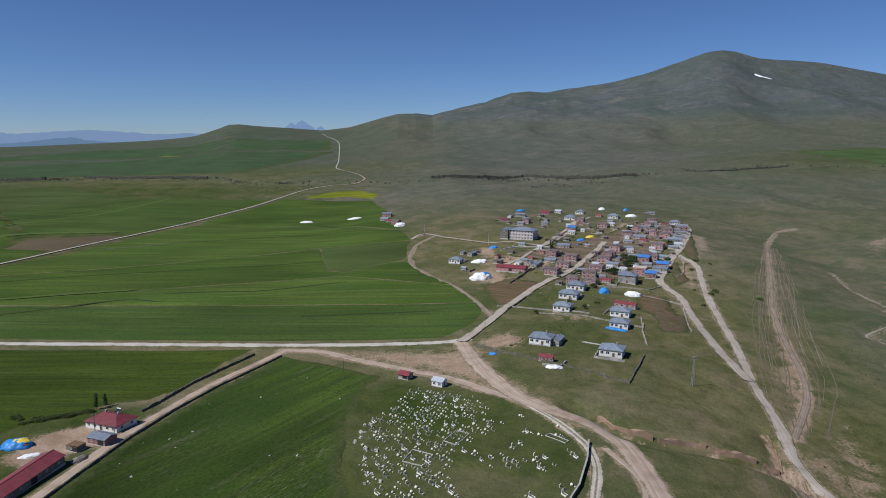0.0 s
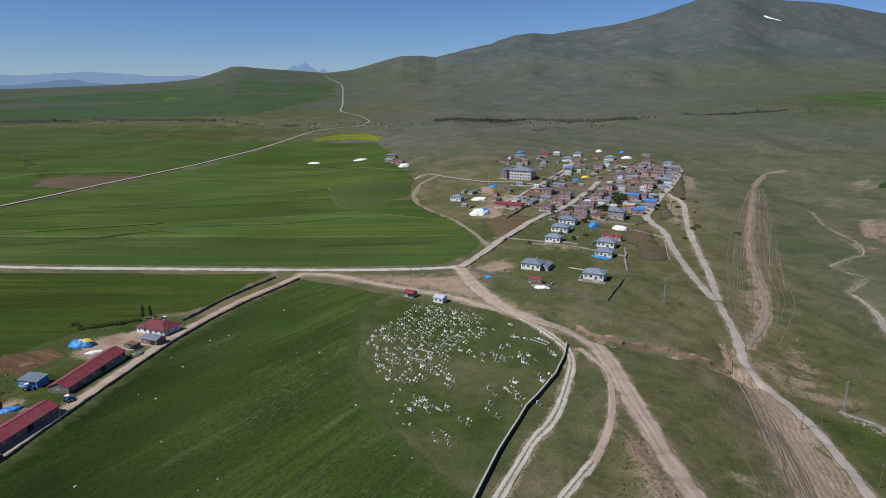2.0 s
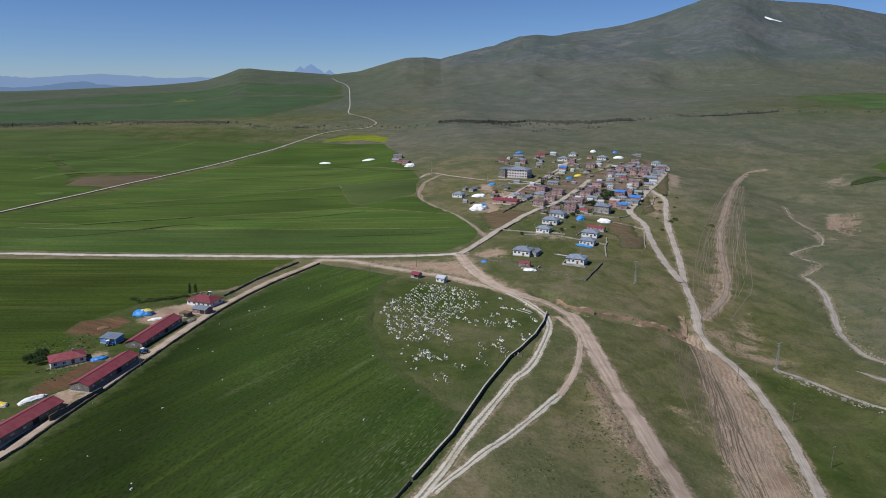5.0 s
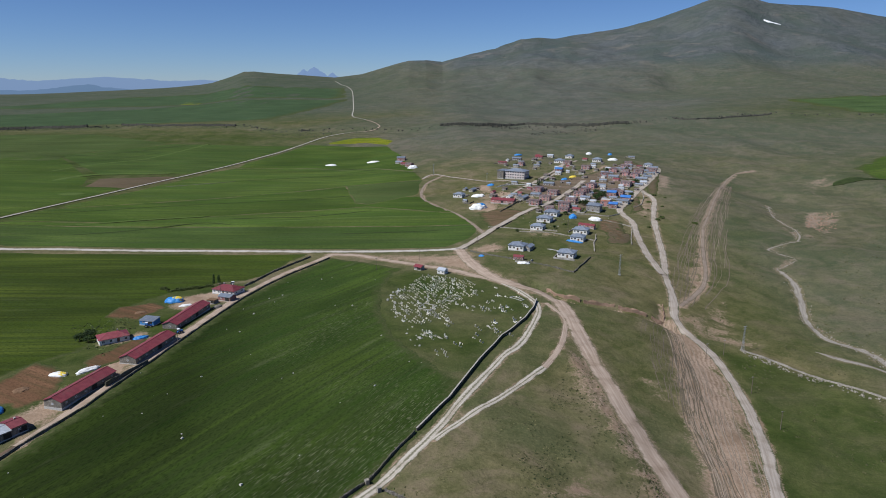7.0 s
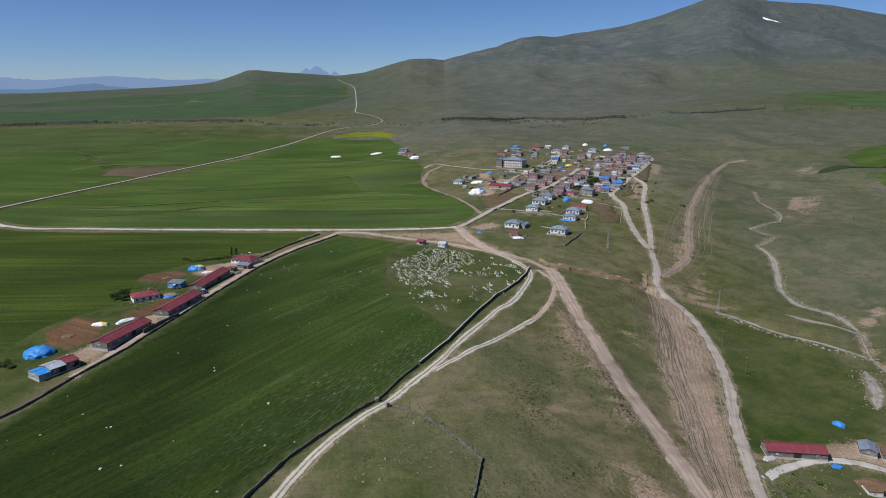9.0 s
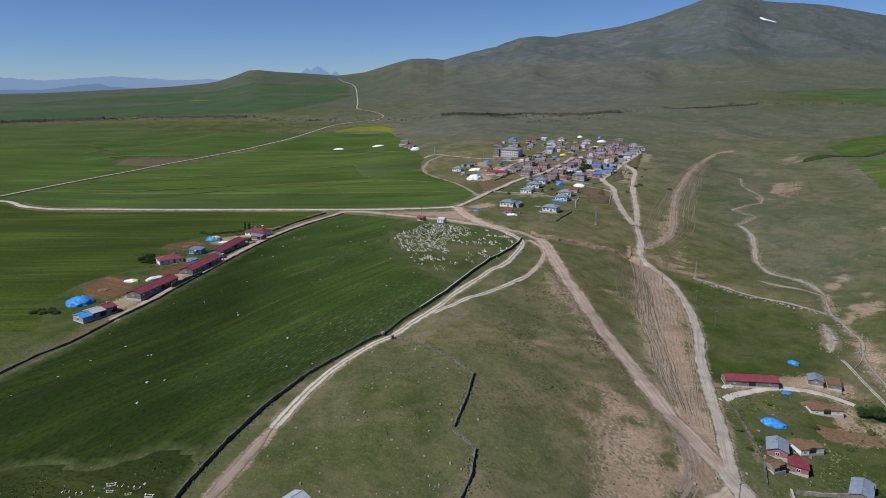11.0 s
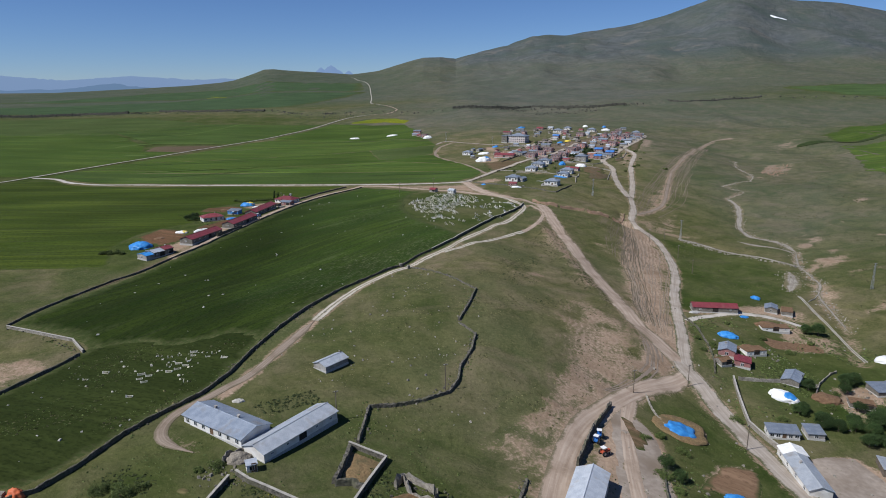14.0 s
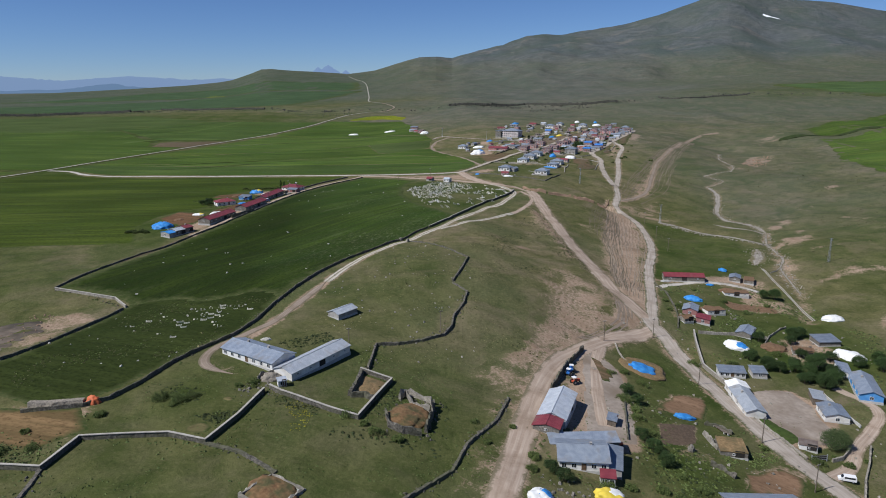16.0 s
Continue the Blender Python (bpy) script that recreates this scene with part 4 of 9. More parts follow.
def wavy(outline, step=14, amp=0.8, seed=0):
    """The same outline with slightly uneven sides."""
    r = random.Random(seed)
    out = []
    for (ax, ay), (bx, by) in zip(outline, outline[1:] + outline[:1]):
        n = max(1, int(math.hypot(bx - ax, by - ay) / step))
        for i in range(n):
            t = i / n
            out.append((ax + (bx - ax) * t + r.uniform(-amp, amp), ay + (by - ay) * t + r.uniform(-amp, amp)))
    return out


CENTRE_FIELD = [(-77, 636), (-86, 612), (-97, 587), (-105, 560), (-113, 530), (-118, 496), (-126, 440), (-135, 399), (-144, 371), (-151, 347), (-160, 315), (-168, 277),
                (-150, 270), (-136, 264), (-126, 254), (-112, 258), (-98, 252), (-88, 256), (-78, 262), (-70, 258), (-65, 254), (-63, 262), (-57, 282), (-48, 304),
                (-37, 325), (-20, 347), (-8, 370), (4, 396), (8, 415), (-6, 440), (-22, 470), (-31, 510), (-33, 556), (-27, 590), (-22, 600), (-50, 620)]
laid("field", wavy(CENTRE_FIELD, 3.5, 0.9, 1), M_CROP_DARK, "dark green grain field with pale drill rows", 4.0, 0.2, soft=12.0)
laid("field", wavy([(-139, 200), (-132, 232), (-126, 258), (-112, 262), (-92, 262), (-66, 268), (-69, 222), (-80, 203), (-88, 183), (-96, 168), (-112, 164), (-130, 172), (-150, 182)], 4, 0.8, 20), M_ROUGH, "dark rough grass below the grain", 4, 0.1, soft=7.0)
laid("field", wavy([(-95, 650), (-103, 628), (-112, 590), (-122, 574), (-134, 574), (-148, 556), (-160, 546), (-172, 520), (-166, 498), (-160, 482), (-164, 452), (-176, 440), (-186, 420), (-186, 396), (-176, 374), (-172, 360), (-245, 357), (-420, 350),
                    (-452, 620), (-425, 690), (-395, 697), (-366, 675), (-334, 664), (-240, 658), (-144, 651)], 16, 0.8, 2), M_CROP_WEST, "bright green meadow crop west of the farm", 8, soft=6.0)
laid("field", wavy([(8, 660), (-18, 660), (-80, 664), (-144, 669), (-240, 676), (-300, 683), (-338, 683), (-365, 694), (-396, 716), (-414, 722), (-405, 760), (-290, 752), (34, 737), (36, 712), (27, 684)], 16, 0.6, 3),
     M_CROP_DEEP, "deep green grain field along the road", 12)
laid("field", wavy([(34, 739), (20, 791), (-70, 833), (-200, 800), (-300, 770), (-403, 775), (-405, 762), (-290, 754)], 16, 0.6, 4), M_CROP_BRIGHT, "bright green strip of young grain", 12)
laid("field", wavy([(19, 793), (2, 828), (-16, 880), (-26, 886), (-68, 846), (-83, 856), (-108, 974), (-240, 900), (-390, 830), (-403, 777), (-300, 772), (-200, 802), (-70, 835)], 16, 0.6, 5), M_CROP_MID,
     "green grain field in long strips", 12)
laid("field", wavy([(-108, 976), (-14, 985), (-18, 940), (-18, 890), (-27, 888), (-68, 848), (-83, 858)], 14, 1.5, 6), M_MEADOW, "olive fallow meadow patch among green crops", 12)
laid("field", wavy([(-108, 978), (-14, 988), (-26, 1050), (-90, 1120), (-184, 1160), (-292, 1150), (-312, 1100), (-345, 960), (-388, 834), (-240, 902)], 16, 0.8, 7), M_CROP_BRIGHT, "light green grain field", 14)
laid("field", wavy([(-26, 1055), (-50, 1210), (-80, 1338), (-190, 1366), (-226, 1376), (-288, 1200), (-290, 1152), (-184, 1163), (-90, 1123)], 16, 0.8, 8), M_CROP_MID, "green field below the basalt step", 14)
laid("field", wavy([(-80, 1352), (-70, 1388), (-107, 1450), (-150, 1440), (-200, 1385), (-180, 1378), (-120, 1390)], 14, 2.5, 9), M_RAPE, "field of yellow flowering mustard", 14)
laid("field", wavy([(-422, 968), (-434, 1030), (-372, 1058), (-334, 1062), (-342, 1020), (-362, 966)], 14, 1.0, 10), M_FALLOW, "brown ploughed fallow strip", 14)
laid("field", wavy([(-446, 1060), (-600, 1252), (-480, 1390), (-248, 1366), (-298, 1215), (-336, 1088), (-360, 1084)], 18, 1.0, 11), M_CROP_DEEP, "deep green field beyond the road", 16)
laid("field", wavy([(-432, 720), (-396, 868), (-382, 918), (-379, 967), (-429, 972), (-447, 1030), (-600, 1248), (-1000, 1108), (-1000, 700)], 20, 1, 12), M_CROP_MID, "wide green field on the plain", 20)
laid("field", wavy([(-600, 1255), (-480, 1395), (-700, 1560), (-1200, 1600), (-1250, 1150), (-1000, 1110), (-565, 1190)], 20, 2, 13), M_MEADOW, "olive green meadow under the cliff", 20)
laid("field", wavy([(-480, 640), (-440, 705), (-1000, 690), (-1000, 380), (-430, 350)], 20, 2, 14), M_CROP_BRIGHT, "bright green field beside the country road", 20)
laid("field", wavy([(-870, 2740), (-940, 2900), (-1010, 2920), (-960, 2760)], 20, 4, 15), M_RAPE, "far strip of yellow flowering mustard", 30)
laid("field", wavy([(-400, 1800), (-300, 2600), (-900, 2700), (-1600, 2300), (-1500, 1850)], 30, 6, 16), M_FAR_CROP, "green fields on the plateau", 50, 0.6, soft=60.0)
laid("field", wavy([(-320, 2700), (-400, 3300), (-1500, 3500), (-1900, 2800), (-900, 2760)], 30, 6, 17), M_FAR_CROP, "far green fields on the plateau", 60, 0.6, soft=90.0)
laid("field", wavy([(511, 907), (613, 928), (760, 900), (700, 700), (520, 590), (419, 620), (421, 667), (447, 742), (478, 808)], 14, 2, 18), M_CROP_BRIGHT, "bright green field on the far slope", 10, 0.2, soft=2.0)
laid("field", wavy([(550, 1025), (850, 1292), (1300, 1340), (1400, 1060), (900, 950), (613, 940), (541, 957)], 20, 4, 19), M_CROP_MID, "light green field on the mountain foot", 16, 0.3, soft=16.0)

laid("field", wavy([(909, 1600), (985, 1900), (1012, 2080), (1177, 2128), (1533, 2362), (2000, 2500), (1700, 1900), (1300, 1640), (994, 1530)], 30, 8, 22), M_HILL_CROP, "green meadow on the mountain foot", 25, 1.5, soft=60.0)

M_BALK = road_material("grass balk", (0.026, 0.040, 0.012), (0.044, 0.058, 0.020), (0.045, 0.066, 0.020))
M_STRIP = road_material("strip of young grain", (0.066, 0.104, 0.022), (0.086, 0.120, 0.030), (0.055, 0.085, 0.022), edge=0.8)
M_FADED = road_material("thin poor grain", (0.075, 0.088, 0.052), (0.105, 0.115, 0.072), (0.060, 0.078, 0.030), edge=0.7)
for k, (pts, wide, kind_of, label) in enumerate((
        ([(-192, 782), (-157, 785), (-120, 787), (-62, 810)], 2, M_BALK, "dark grass balk between two fields"),
        ([(-308, 720), (-267, 734), (-216, 763), (-184, 756)], 2, M_BALK, "dark grass balk between two fields"),
        ([(-81, 713), (-33, 716), (8, 719)], 2, M_BALK, "dark grass balk between two fields"),
        ([(-364, 812), (-285, 847), (-192, 874), (-94, 900)], 1.6, M_BALK, "dark grass balk between two fields"),
        ([(-12, 1038), (-111, 1080), (-238, 1034), (-289, 995)], 2, M_BALK, "dark grass balk between two fields"),
        ([(-276, 1165), (-172, 1184), (-76, 1082)], 1.6, M_BALK, "dark grass balk between two fields"),
        ([(-531, 1087), (-502, 1162), (-454, 1224), (-421, 1332), (-406, 1393)], 5, M_STRIP, "bright strip of young grain"),
        ([(-482, 1007), (-457, 1065), (-359, 1089)], 12, M_STRIP, "bright strip of young grain"),
        ([(-617, 1229), (-522, 1281), (-433, 1388)], 3, M_BALK, "dark grass balk between two fields"),
        ([(-330, 758), (-273, 781), (-216, 797)], 5, M_STRIP, "bright strip of young grain"),
        ([(-152, 768), (-73, 778), (0, 780)], 4, M_STRIP, "bright strip of young grain"),
        ([(-427, 916), (-396, 919)], 16, M_STRIP, "bright strip of young grain"),
        ([(470, 934), (500, 946), (535, 952), (575, 946), (613, 934)], 15, M_BALK, "brown rough balk between two fields"),
        ([(-329, 974), (-292, 998), (-254, 1025)], 5, M_FADED, "thin grey strip of poor grain"),
        ([(-567, 1147), (-508, 1204), (-451, 1294)], 2.5, M_BALK, "dark grass balk between two fields"),
)):
    road("field_strip", pts, wide, kind_of, label, 0.72 if kind_of is M_BALK else 0.62, 60 + k, "field strip", 2.0)


def straight(pts, step):
    """The line with its corners kept, at even steps."""
    q = [np.array(pts[0], float)]
    for a, b in zip(pts[:-1], pts[1:]):
        n = max(1, int(math.hypot(b[0] - a[0], b[1] - a[1]) / step))
        q += [np.array(a) + (np.array(b) - np.array(a)) * i / n for i in range(1, n + 1)]
    return np.array(q)


def stone_wall(name, pts, height, width, material, label, seed=0, step=1.0, ragged=0.24, coping=False):
    """A dry stone wall with a ragged top, following the ground."""
    q = straight(pts, step)
    n = normals_of(q)
    r = np.random.RandomState(seed)
    k = len(q)
    w = width / 2 * r.uniform(0.75, 1.2, (k, 4))
    h = height * r.uniform(0.9 - ragged, 0.9 + ragged, (k, 2)) * (1 + 0.15 * ripple(q[:, 0], q[:, 1], 9, seed))[:, None]
    base = ground_at(q[:, 0], q[:, 1])
    cols = []
    for side, z, ww in ((-1.25, -0.5, w[:, 0]), (-0.8, h[:, 0], w[:, 1]), (0.8, h[:, 1], w[:, 2]), (1.25, -0.5, w[:, 3])):
        cols.append(np.stack([q[:, 0] + n[:, 0] * ww * side, q[:, 1] + n[:, 1] * ww * side, base + z], -1))
    v = np.stack(cols, 1)
    verts = v.reshape(-1, 3).tolist()
    faces = []
    for i in range(k - 1):
        for j in range(3):
            a = i * 4 + j
            faces.append((a, a + 4, a + 5, a + 1))
    faces += [(0, 1, 2, 3), ((k - 1) * 4 + 3, (k - 1) * 4 + 2, (k - 1) * 4 + 1, (k - 1) * 4)]
    me = bpy.data.meshes.new(name)
    me.from_pydata(verts, [], faces)
    me.materials.append(material)
    wall = tagged(new(name, me), label, "stone wall", group="field walls")
    if coping:
        rows = []
        for side, z in ((-0.7, 0.0), (-0.7, 0.14), (0.7, 0.14), (0.7, 0.0)):
            rows.append(np.stack([q[:, 0] + n[:, 0] * width * side, q[:, 1] + n[:, 1] * width * side, base + height * 0.98 + z], -1))
        top = bpy.data.meshes.new("coping")
        top.from_pydata(np.stack(rows, 1).reshape(-1, 3).tolist(), [], faces)
        top.materials.append(M_COPING)
        cap = new("coping", top)
        cap.parent = wall
        tagged(cap, "pale cement coping")
    return wall


M_COPING = mat("pale cement", (0.29, 0.27, 0.235), (0.42, 0.395, 0.35), 0.8, 0.95, 0.2)
DARK = "dark dry stone field wall with a ragged top"
PALE_L = "pale low stone wall round a yard"
stone_wall("stone_wall", [(57, 524), (53, 510), (46, 492), (31, 466), (18, 437), (5, 402), (-8, 376)], 1.4, 0.4, M_DRYSTONE, "dark stone cemetery wall with a pale coping", 18, 1.0, 0.05, True)
stone_wall("stone_wall", [(-8.6, 374.8), (-22, 347), (-36, 328), (-47, 310), (-56, 285), (-62, 264), (-66, 245), (-68, 228), (-72, 214), (-79, 202), (-84, 191),
                          (-88, 176), (-92, 167), (-97, 163), (-112, 160)], 1.3, 0.55, M_DRYSTONE, DARK, 1, 1.0, 0.12)
stone_wall("stone_wall", [(-141, 196), (-137, 208), (-133, 231), (-127.4, 250.4)], 1.1, 0.6, M_DRYSTONE, DARK, 19, 1.4, 0.12)
stone_wall("stone_wall", [(-127, 252), (-136, 262), (-151, 268), (-168, 274.6)], 1.1, 0.4, M_PALESTONE, "dry stone wall with a pale cement coping", 20, 1.2, 0.06, True)
stone_wall("stone_wall", [(-169, 276), (-166, 295), (-158, 337), (-152, 350), (-145, 374), (-135, 399), (-126, 438), (-117, 498), (-112, 535),
                          (-106, 562), (-97, 590), (-86, 615), (-77, 636)], 1.0, 0.6, M_DRYSTONE, DARK, 2, 1.6, 0.1)
stone_wall("stone_wall", [(-92, 640), (-101, 619), (-110, 596), (-116, 571), (-119, 562)], 1.2, 1.0, M_DRYSTONE, DARK, 3)
stone_wall("stone_wall", [(12, 307), (9, 290), (4, 272)], 1.0, 0.8, M_DRYSTONE, DARK, 4)
stone_wall("stone_wall", [(10, 263), (8, 251), (4, 240), (3, 231), (0, 224), (-7, 219), (-17, 214), (-23, 212), (-24, 194)], 1.1, 0.8, M_DRYSTONE, DARK, 5)
stone_wall("stone_wall", [(-26, 192), (-16, 188), (-20, 174), (-23, 161), (-38, 168), (-46, 172), (-50, 175)], 1.4, 0.45, M_DRYSTONE, PALE_L, 6, 1.3, 0.06, True)
stone_wall("stone_wall", [(-51, 173), (-54, 158), (-58, 145), (-68, 148), (-79, 147), (-89, 146), (-91, 133), (-101, 134)], 1.3, 0.45, M_DRYSTONE, PALE_L, 7, 1.3, 0.06, True)
stone_wall("stone_wall", [(-58, 145), (-49, 142), (-42, 137), (-38.5, 134.2)], 0.55, 1.1, M_DRYSTONE, "collapsed stone wall in the grass", 8)
stone_wall("stone_wall", [(-91, 133), (-90, 127), (-89, 118)], 0.55, 1.1, M_DRYSTONE, "collapsed stone wall in the grass", 9)
stone_wall("stone_wall", [(20, 189), (15, 173), (6, 157), (2, 145), (-5, 136), (-11, 128)], 0.8, 1.0, M_DRYSTONE, DARK, 10)
stone_wall("stone_wall", [(110, 274), (107, 263), (103, 244), (106, 229)], 1.7, 0.45, M_PALESTONE, PALE_L, 11, 1.3, 0.05, True)
stone_wall("stone_wall", [(112, 274), (128, 273), (141, 271)], 1.5, 0.45, M_PALESTONE, PALE_L, 12, 1.3, 0.08)
stone_wall("stone_wall", [(53, 236), (48, 227), (43, 218), (35, 199)], 2.2, 0.8, M_DRYSTONE, "tall dark yard wall beside the earth road", 13)
for dx in (-0.5, 0.5):
    tagged(stone_wall("concrete_channel", [(188 + dx, 376), (186.4 + dx, 367.4), (185 + dx, 358), (182.6 + dx, 345), (181.6 + dx, 335), (180.6 + dx, 325), (178 + dx, 308), (176 + dx, 297)], 0.45, 0.22, M_COPING, "", 14, 1.3, 0.05), "pale concrete side of an irrigation channel", "channel", "irrigation channel")
tagged(stone_wall("concrete_channel", [(188.7, 367.5), (196, 375), (203, 383.5)], 0.45, 0.25, M_COPING, "", 17, 1.3, 0.05), "pale concrete side of an irrigation channel", "channel", "irrigation channel")
stone_wall("stone_wall", [(111, 624), (101, 604), (91, 585), (80, 594), (68, 603), (56, 611), (33, 633), (26, 642)], 1.0, 0.9, M_DRYSTONE, DARK, 15)
stone_wall("stone_wall", [(168, 506), (185, 490), (205, 462), (222, 440)], 0.5, 1.6, M_PALESTONE, "low bank of pale field stones", 16)

# ---- builders ----


def part(name, bm, material, parent, label="", smooth=False):
    me = bpy.data.meshes.new(name)
    if smooth:
        for f in bm.faces:
            f.smooth = True
    bm.to_mesh(me)
    bm.free()
    me.materials.append(material)
    ob = new(name, me)
    ob.parent = parent
    return tagged(ob, label)


def box(bm, x0, x1, y0, y1, z0, z1, turn=0.0):
    m = Matrix.Translation(((x0 + x1) / 2, (y0 + y1) / 2, (z0 + z1) / 2)) @ Matrix.Rotation(turn, 4, "Z") @ Matrix.Diagonal((x1 - x0, y1 - y0, z1 - z0, 1))
    return bmesh.ops.create_cube(bm, size=1.0, matrix=m)["verts"]


def rod(bm, a, b, r1, r2, sides=6):
    a, b = Vector(a), Vector(b)
    d = b - a
    m = Matrix.Translation((a + b) / 2) @ d.to_track_quat("Z", "Y").to_matrix().to_4x4()
    bmesh.ops.create_cone(bm, cap_ends=True, segments=sides, radius1=r1, radius2=r2, depth=d.length, matrix=m)


def slab(bm, corners, thick):
    """A thin plate with these four top corners."""
    top = [bm.verts.new(c) for c in corners]
    low = [bm.verts.new((c[0], c[1], c[2] - thick)) for c in corners]
    bm.faces.new(top)
    bm.faces.new(low[::-1])
    n = len(top)
    for i in range(n):
        j = (i + 1) % n
        bm.faces.new((top[j], top[i], low[i], low[j]))


def sheet_roof(name, c1, c2, seams=1.4, rough=0.45, metal=0.25, rust=None):
    """Profiled metal sheet: seams along y, grime and rust."""
    m = bpy.data.materials.new(name)
    m.use_nodes = True
    n, l = m.node_tree.nodes, m.node_tree.links
    b = n["Principled BSDF"]
    tc = n.new("ShaderNodeTexCoord")
    wv = n.new("ShaderNodeTexWave")
    wv.wave_type, wv.bands_direction = "BANDS", "X"
    wv.inputs["Scale"].default_value = seams
    wv.inputs["Distortion"].default_value = 0.3
    l.new(tc.outputs["Object"], wv.inputs["Vector"])
    no = n.new("ShaderNodeTexNoise")
    no.inputs["Scale"].default_value, no.inputs["Detail"].default_value = 0.5, 6
    l.new(tc.outputs["Object"], no.inputs["Vector"])
    r = n.new("ShaderNodeValToRGB")
    r.color_ramp.elements[0].position, r.color_ramp.elements[1].position = 0.35, 0.65
    r.color_ramp.elements[0].color, r.color_ramp.elements[1].color = (*c1, 1), (*c2, 1)
    l.new(no.outputs[0], r.inputs[0])
    mx = n.new("ShaderNodeMixRGB")
    mx.blend_type = "MULTIPLY"
    mr = n.new("ShaderNodeMapRange")
    mr.inputs[1].default_value, mr.inputs[2].default_value, mr.inputs[3].default_value, mr.inputs[4].default_value = 0.0, 0.12, 0.35, 0.0
    l.new(wv.outputs[1], mr.inputs[0])
    l.new(mr.outputs[0], mx.inputs[0])
    l.new(r.outputs[0], mx.inputs[1])
    mx.inputs[2].default_value = (0.4, 0.4, 0.4, 1)
    col = mx.outputs[0]
    if rust:
        n2 = n.new("ShaderNodeTexNoise")
        n2.inputs["Scale"].default_value, n2.inputs["Detail"].default_value = 0.22, 8
        l.new(tc.outputs["Object"], n2.inputs["Vector"])
        r2 = n.new("ShaderNodeMapRange")
        r2.inputs[1].default_value, r2.inputs[2].default_value = 0.56, 0.7
        l.new(n2.outputs[0], r2.inputs[0])
        m3 = n.new("ShaderNodeMixRGB")
        l.new(r2.outputs[0], m3.inputs[0])
        l.new(col, m3.inputs[1])
        m3.inputs[2].default_value = (*rust, 1)
        col = m3.outputs[0]
    oi = n.new("ShaderNodeObjectInfo")
    hs = n.new("ShaderNodeHueSaturation")
    vr = n.new("ShaderNodeMapRange")
    vr.inputs[3].default_value, vr.inputs[4].default_value = 0.8, 1.15
    l.new(oi.outputs["Random"], vr.inputs[0])
    l.new(vr.outputs[0], hs.inputs["Value"])
    l.new(col, hs.inputs["Color"])
    l.new(hs.outputs[0], b.inputs["Base Color"])
    b.inputs["Roughness"].default_value, b.inputs["Metallic"].default_value = rough, metal
    bp = n.new("ShaderNodeBump")
    bp.inputs["Strength"].default_value, bp.inputs["Distance"].default_value = 0.5, 0.06
    l.new(wv.outputs[1], bp.inputs["Height"])
    l.new(bp.outputs[0], b.inputs["Normal"])
    return m


R_GRAY = sheet_roof("grey blue roof sheet", (0.205, 0.24, 0.295), (0.29, 0.328, 0.385), rust=(0.23, 0.222, 0.215))
R_PALE = sheet_roof("pale zinc roof sheet", (0.42, 0.455, 0.50), (0.55, 0.58, 0.615), rust=(0.36, 0.35, 0.335))
R_RED = sheet_roof("red roof sheet", (0.158, 0.025, 0.034), (0.215, 0.041, 0.050), metal=0.0, rough=0.6, rust=(0.15, 0.062, 0.055))
R_BLUE = sheet_roof("blue roof sheet", (0.045, 0.15, 0.42), (0.07, 0.21, 0.52), metal=0.0, rough=0.5)
R_PINK = sheet_roof("faded red roof sheet", (0.185, 0.125, 0.115), (0.27, 0.20, 0.185), rust=(0.15, 0.12, 0.11))
R_LIGHT = sheet_roof("light zinc roof sheet", (0.255, 0.295, 0.355), (0.345, 0.388, 0.445), rust=(0.27, 0.265, 0.26))
R_RUST = sheet_roof("rusty roof sheet", (0.20, 0.15, 0.12), (0.30, 0.25, 0.21), rust=(0.16, 0.08, 0.05))
W_WHITE = mat("white render", (0.66, 0.65, 0.62), (0.78, 0.77, 0.74), 0.8, 0.9, 0.15, c3=(0.55, 0.52, 0.47), scale3=0.4, vary=0.06)
W_PINK = mat("pink block wall", (0.33, 0.150, 0.138), (0.46, 0.225, 0.208), 1.2, 0.95, 0.3, c3=(0.30, 0.21, 0.195), scale3=0.3, vary=0.28)
W_BRICK = mat("orange brick wall", (0.40, 0.15, 0.085), (0.50, 0.21, 0.12), 1.5, 0.95, 0.3, vary=0.1)
W_GRAY = mat("grey block wall", (0.28, 0.265, 0.245), (0.40, 0.385, 0.36), 1.0, 0.95, 0.3, c3=(0.22, 0.20, 0.18), scale3=0.3, vary=0.12)
W_STONE = mat("rough stone wall", (0.12, 0.11, 0.092), (0.27, 0.245, 0.21), 1.8, 0.95, 0.7, c3=(0.13, 0.12, 0.10), scale3=0.4, vary=0.1)
W_SCHOOL = mat("pale grey pink facade", (0.50, 0.43, 0.41), (0.60, 0.53, 0.51), 0.9, 0.9, 0.1)
W_BLUE = mat("blue painted wall", (0.07, 0.23, 0.52), (0.10, 0.30, 0.60), 1.0, 0.8, 0.1)
M_PANE = mat("window glass", (0.015, 0.018, 0.022), (0.03, 0.035, 0.04), 1.0, 0.12)
M_FRAME = mat("white window frame", (0.70, 0.70, 0.69), (0.78, 0.78, 0.77), 2.0, 0.6)
M_DOOR = mat("brown door", (0.10, 0.065, 0.04), (0.16, 0.10, 0.06), 2.0, 0.7)
M_DARKDOOR = mat("dark barn opening", (0.02, 0.018, 0.016), (0.04, 0.035, 0.03), 2.0, 0.9)
M_TARP_BLUE = mat("blue tarpaulin", (0.025, 0.165, 0.47), (0.065, 0.275, 0.61), 0.7, 0.45, 0.5, vary=0.08)
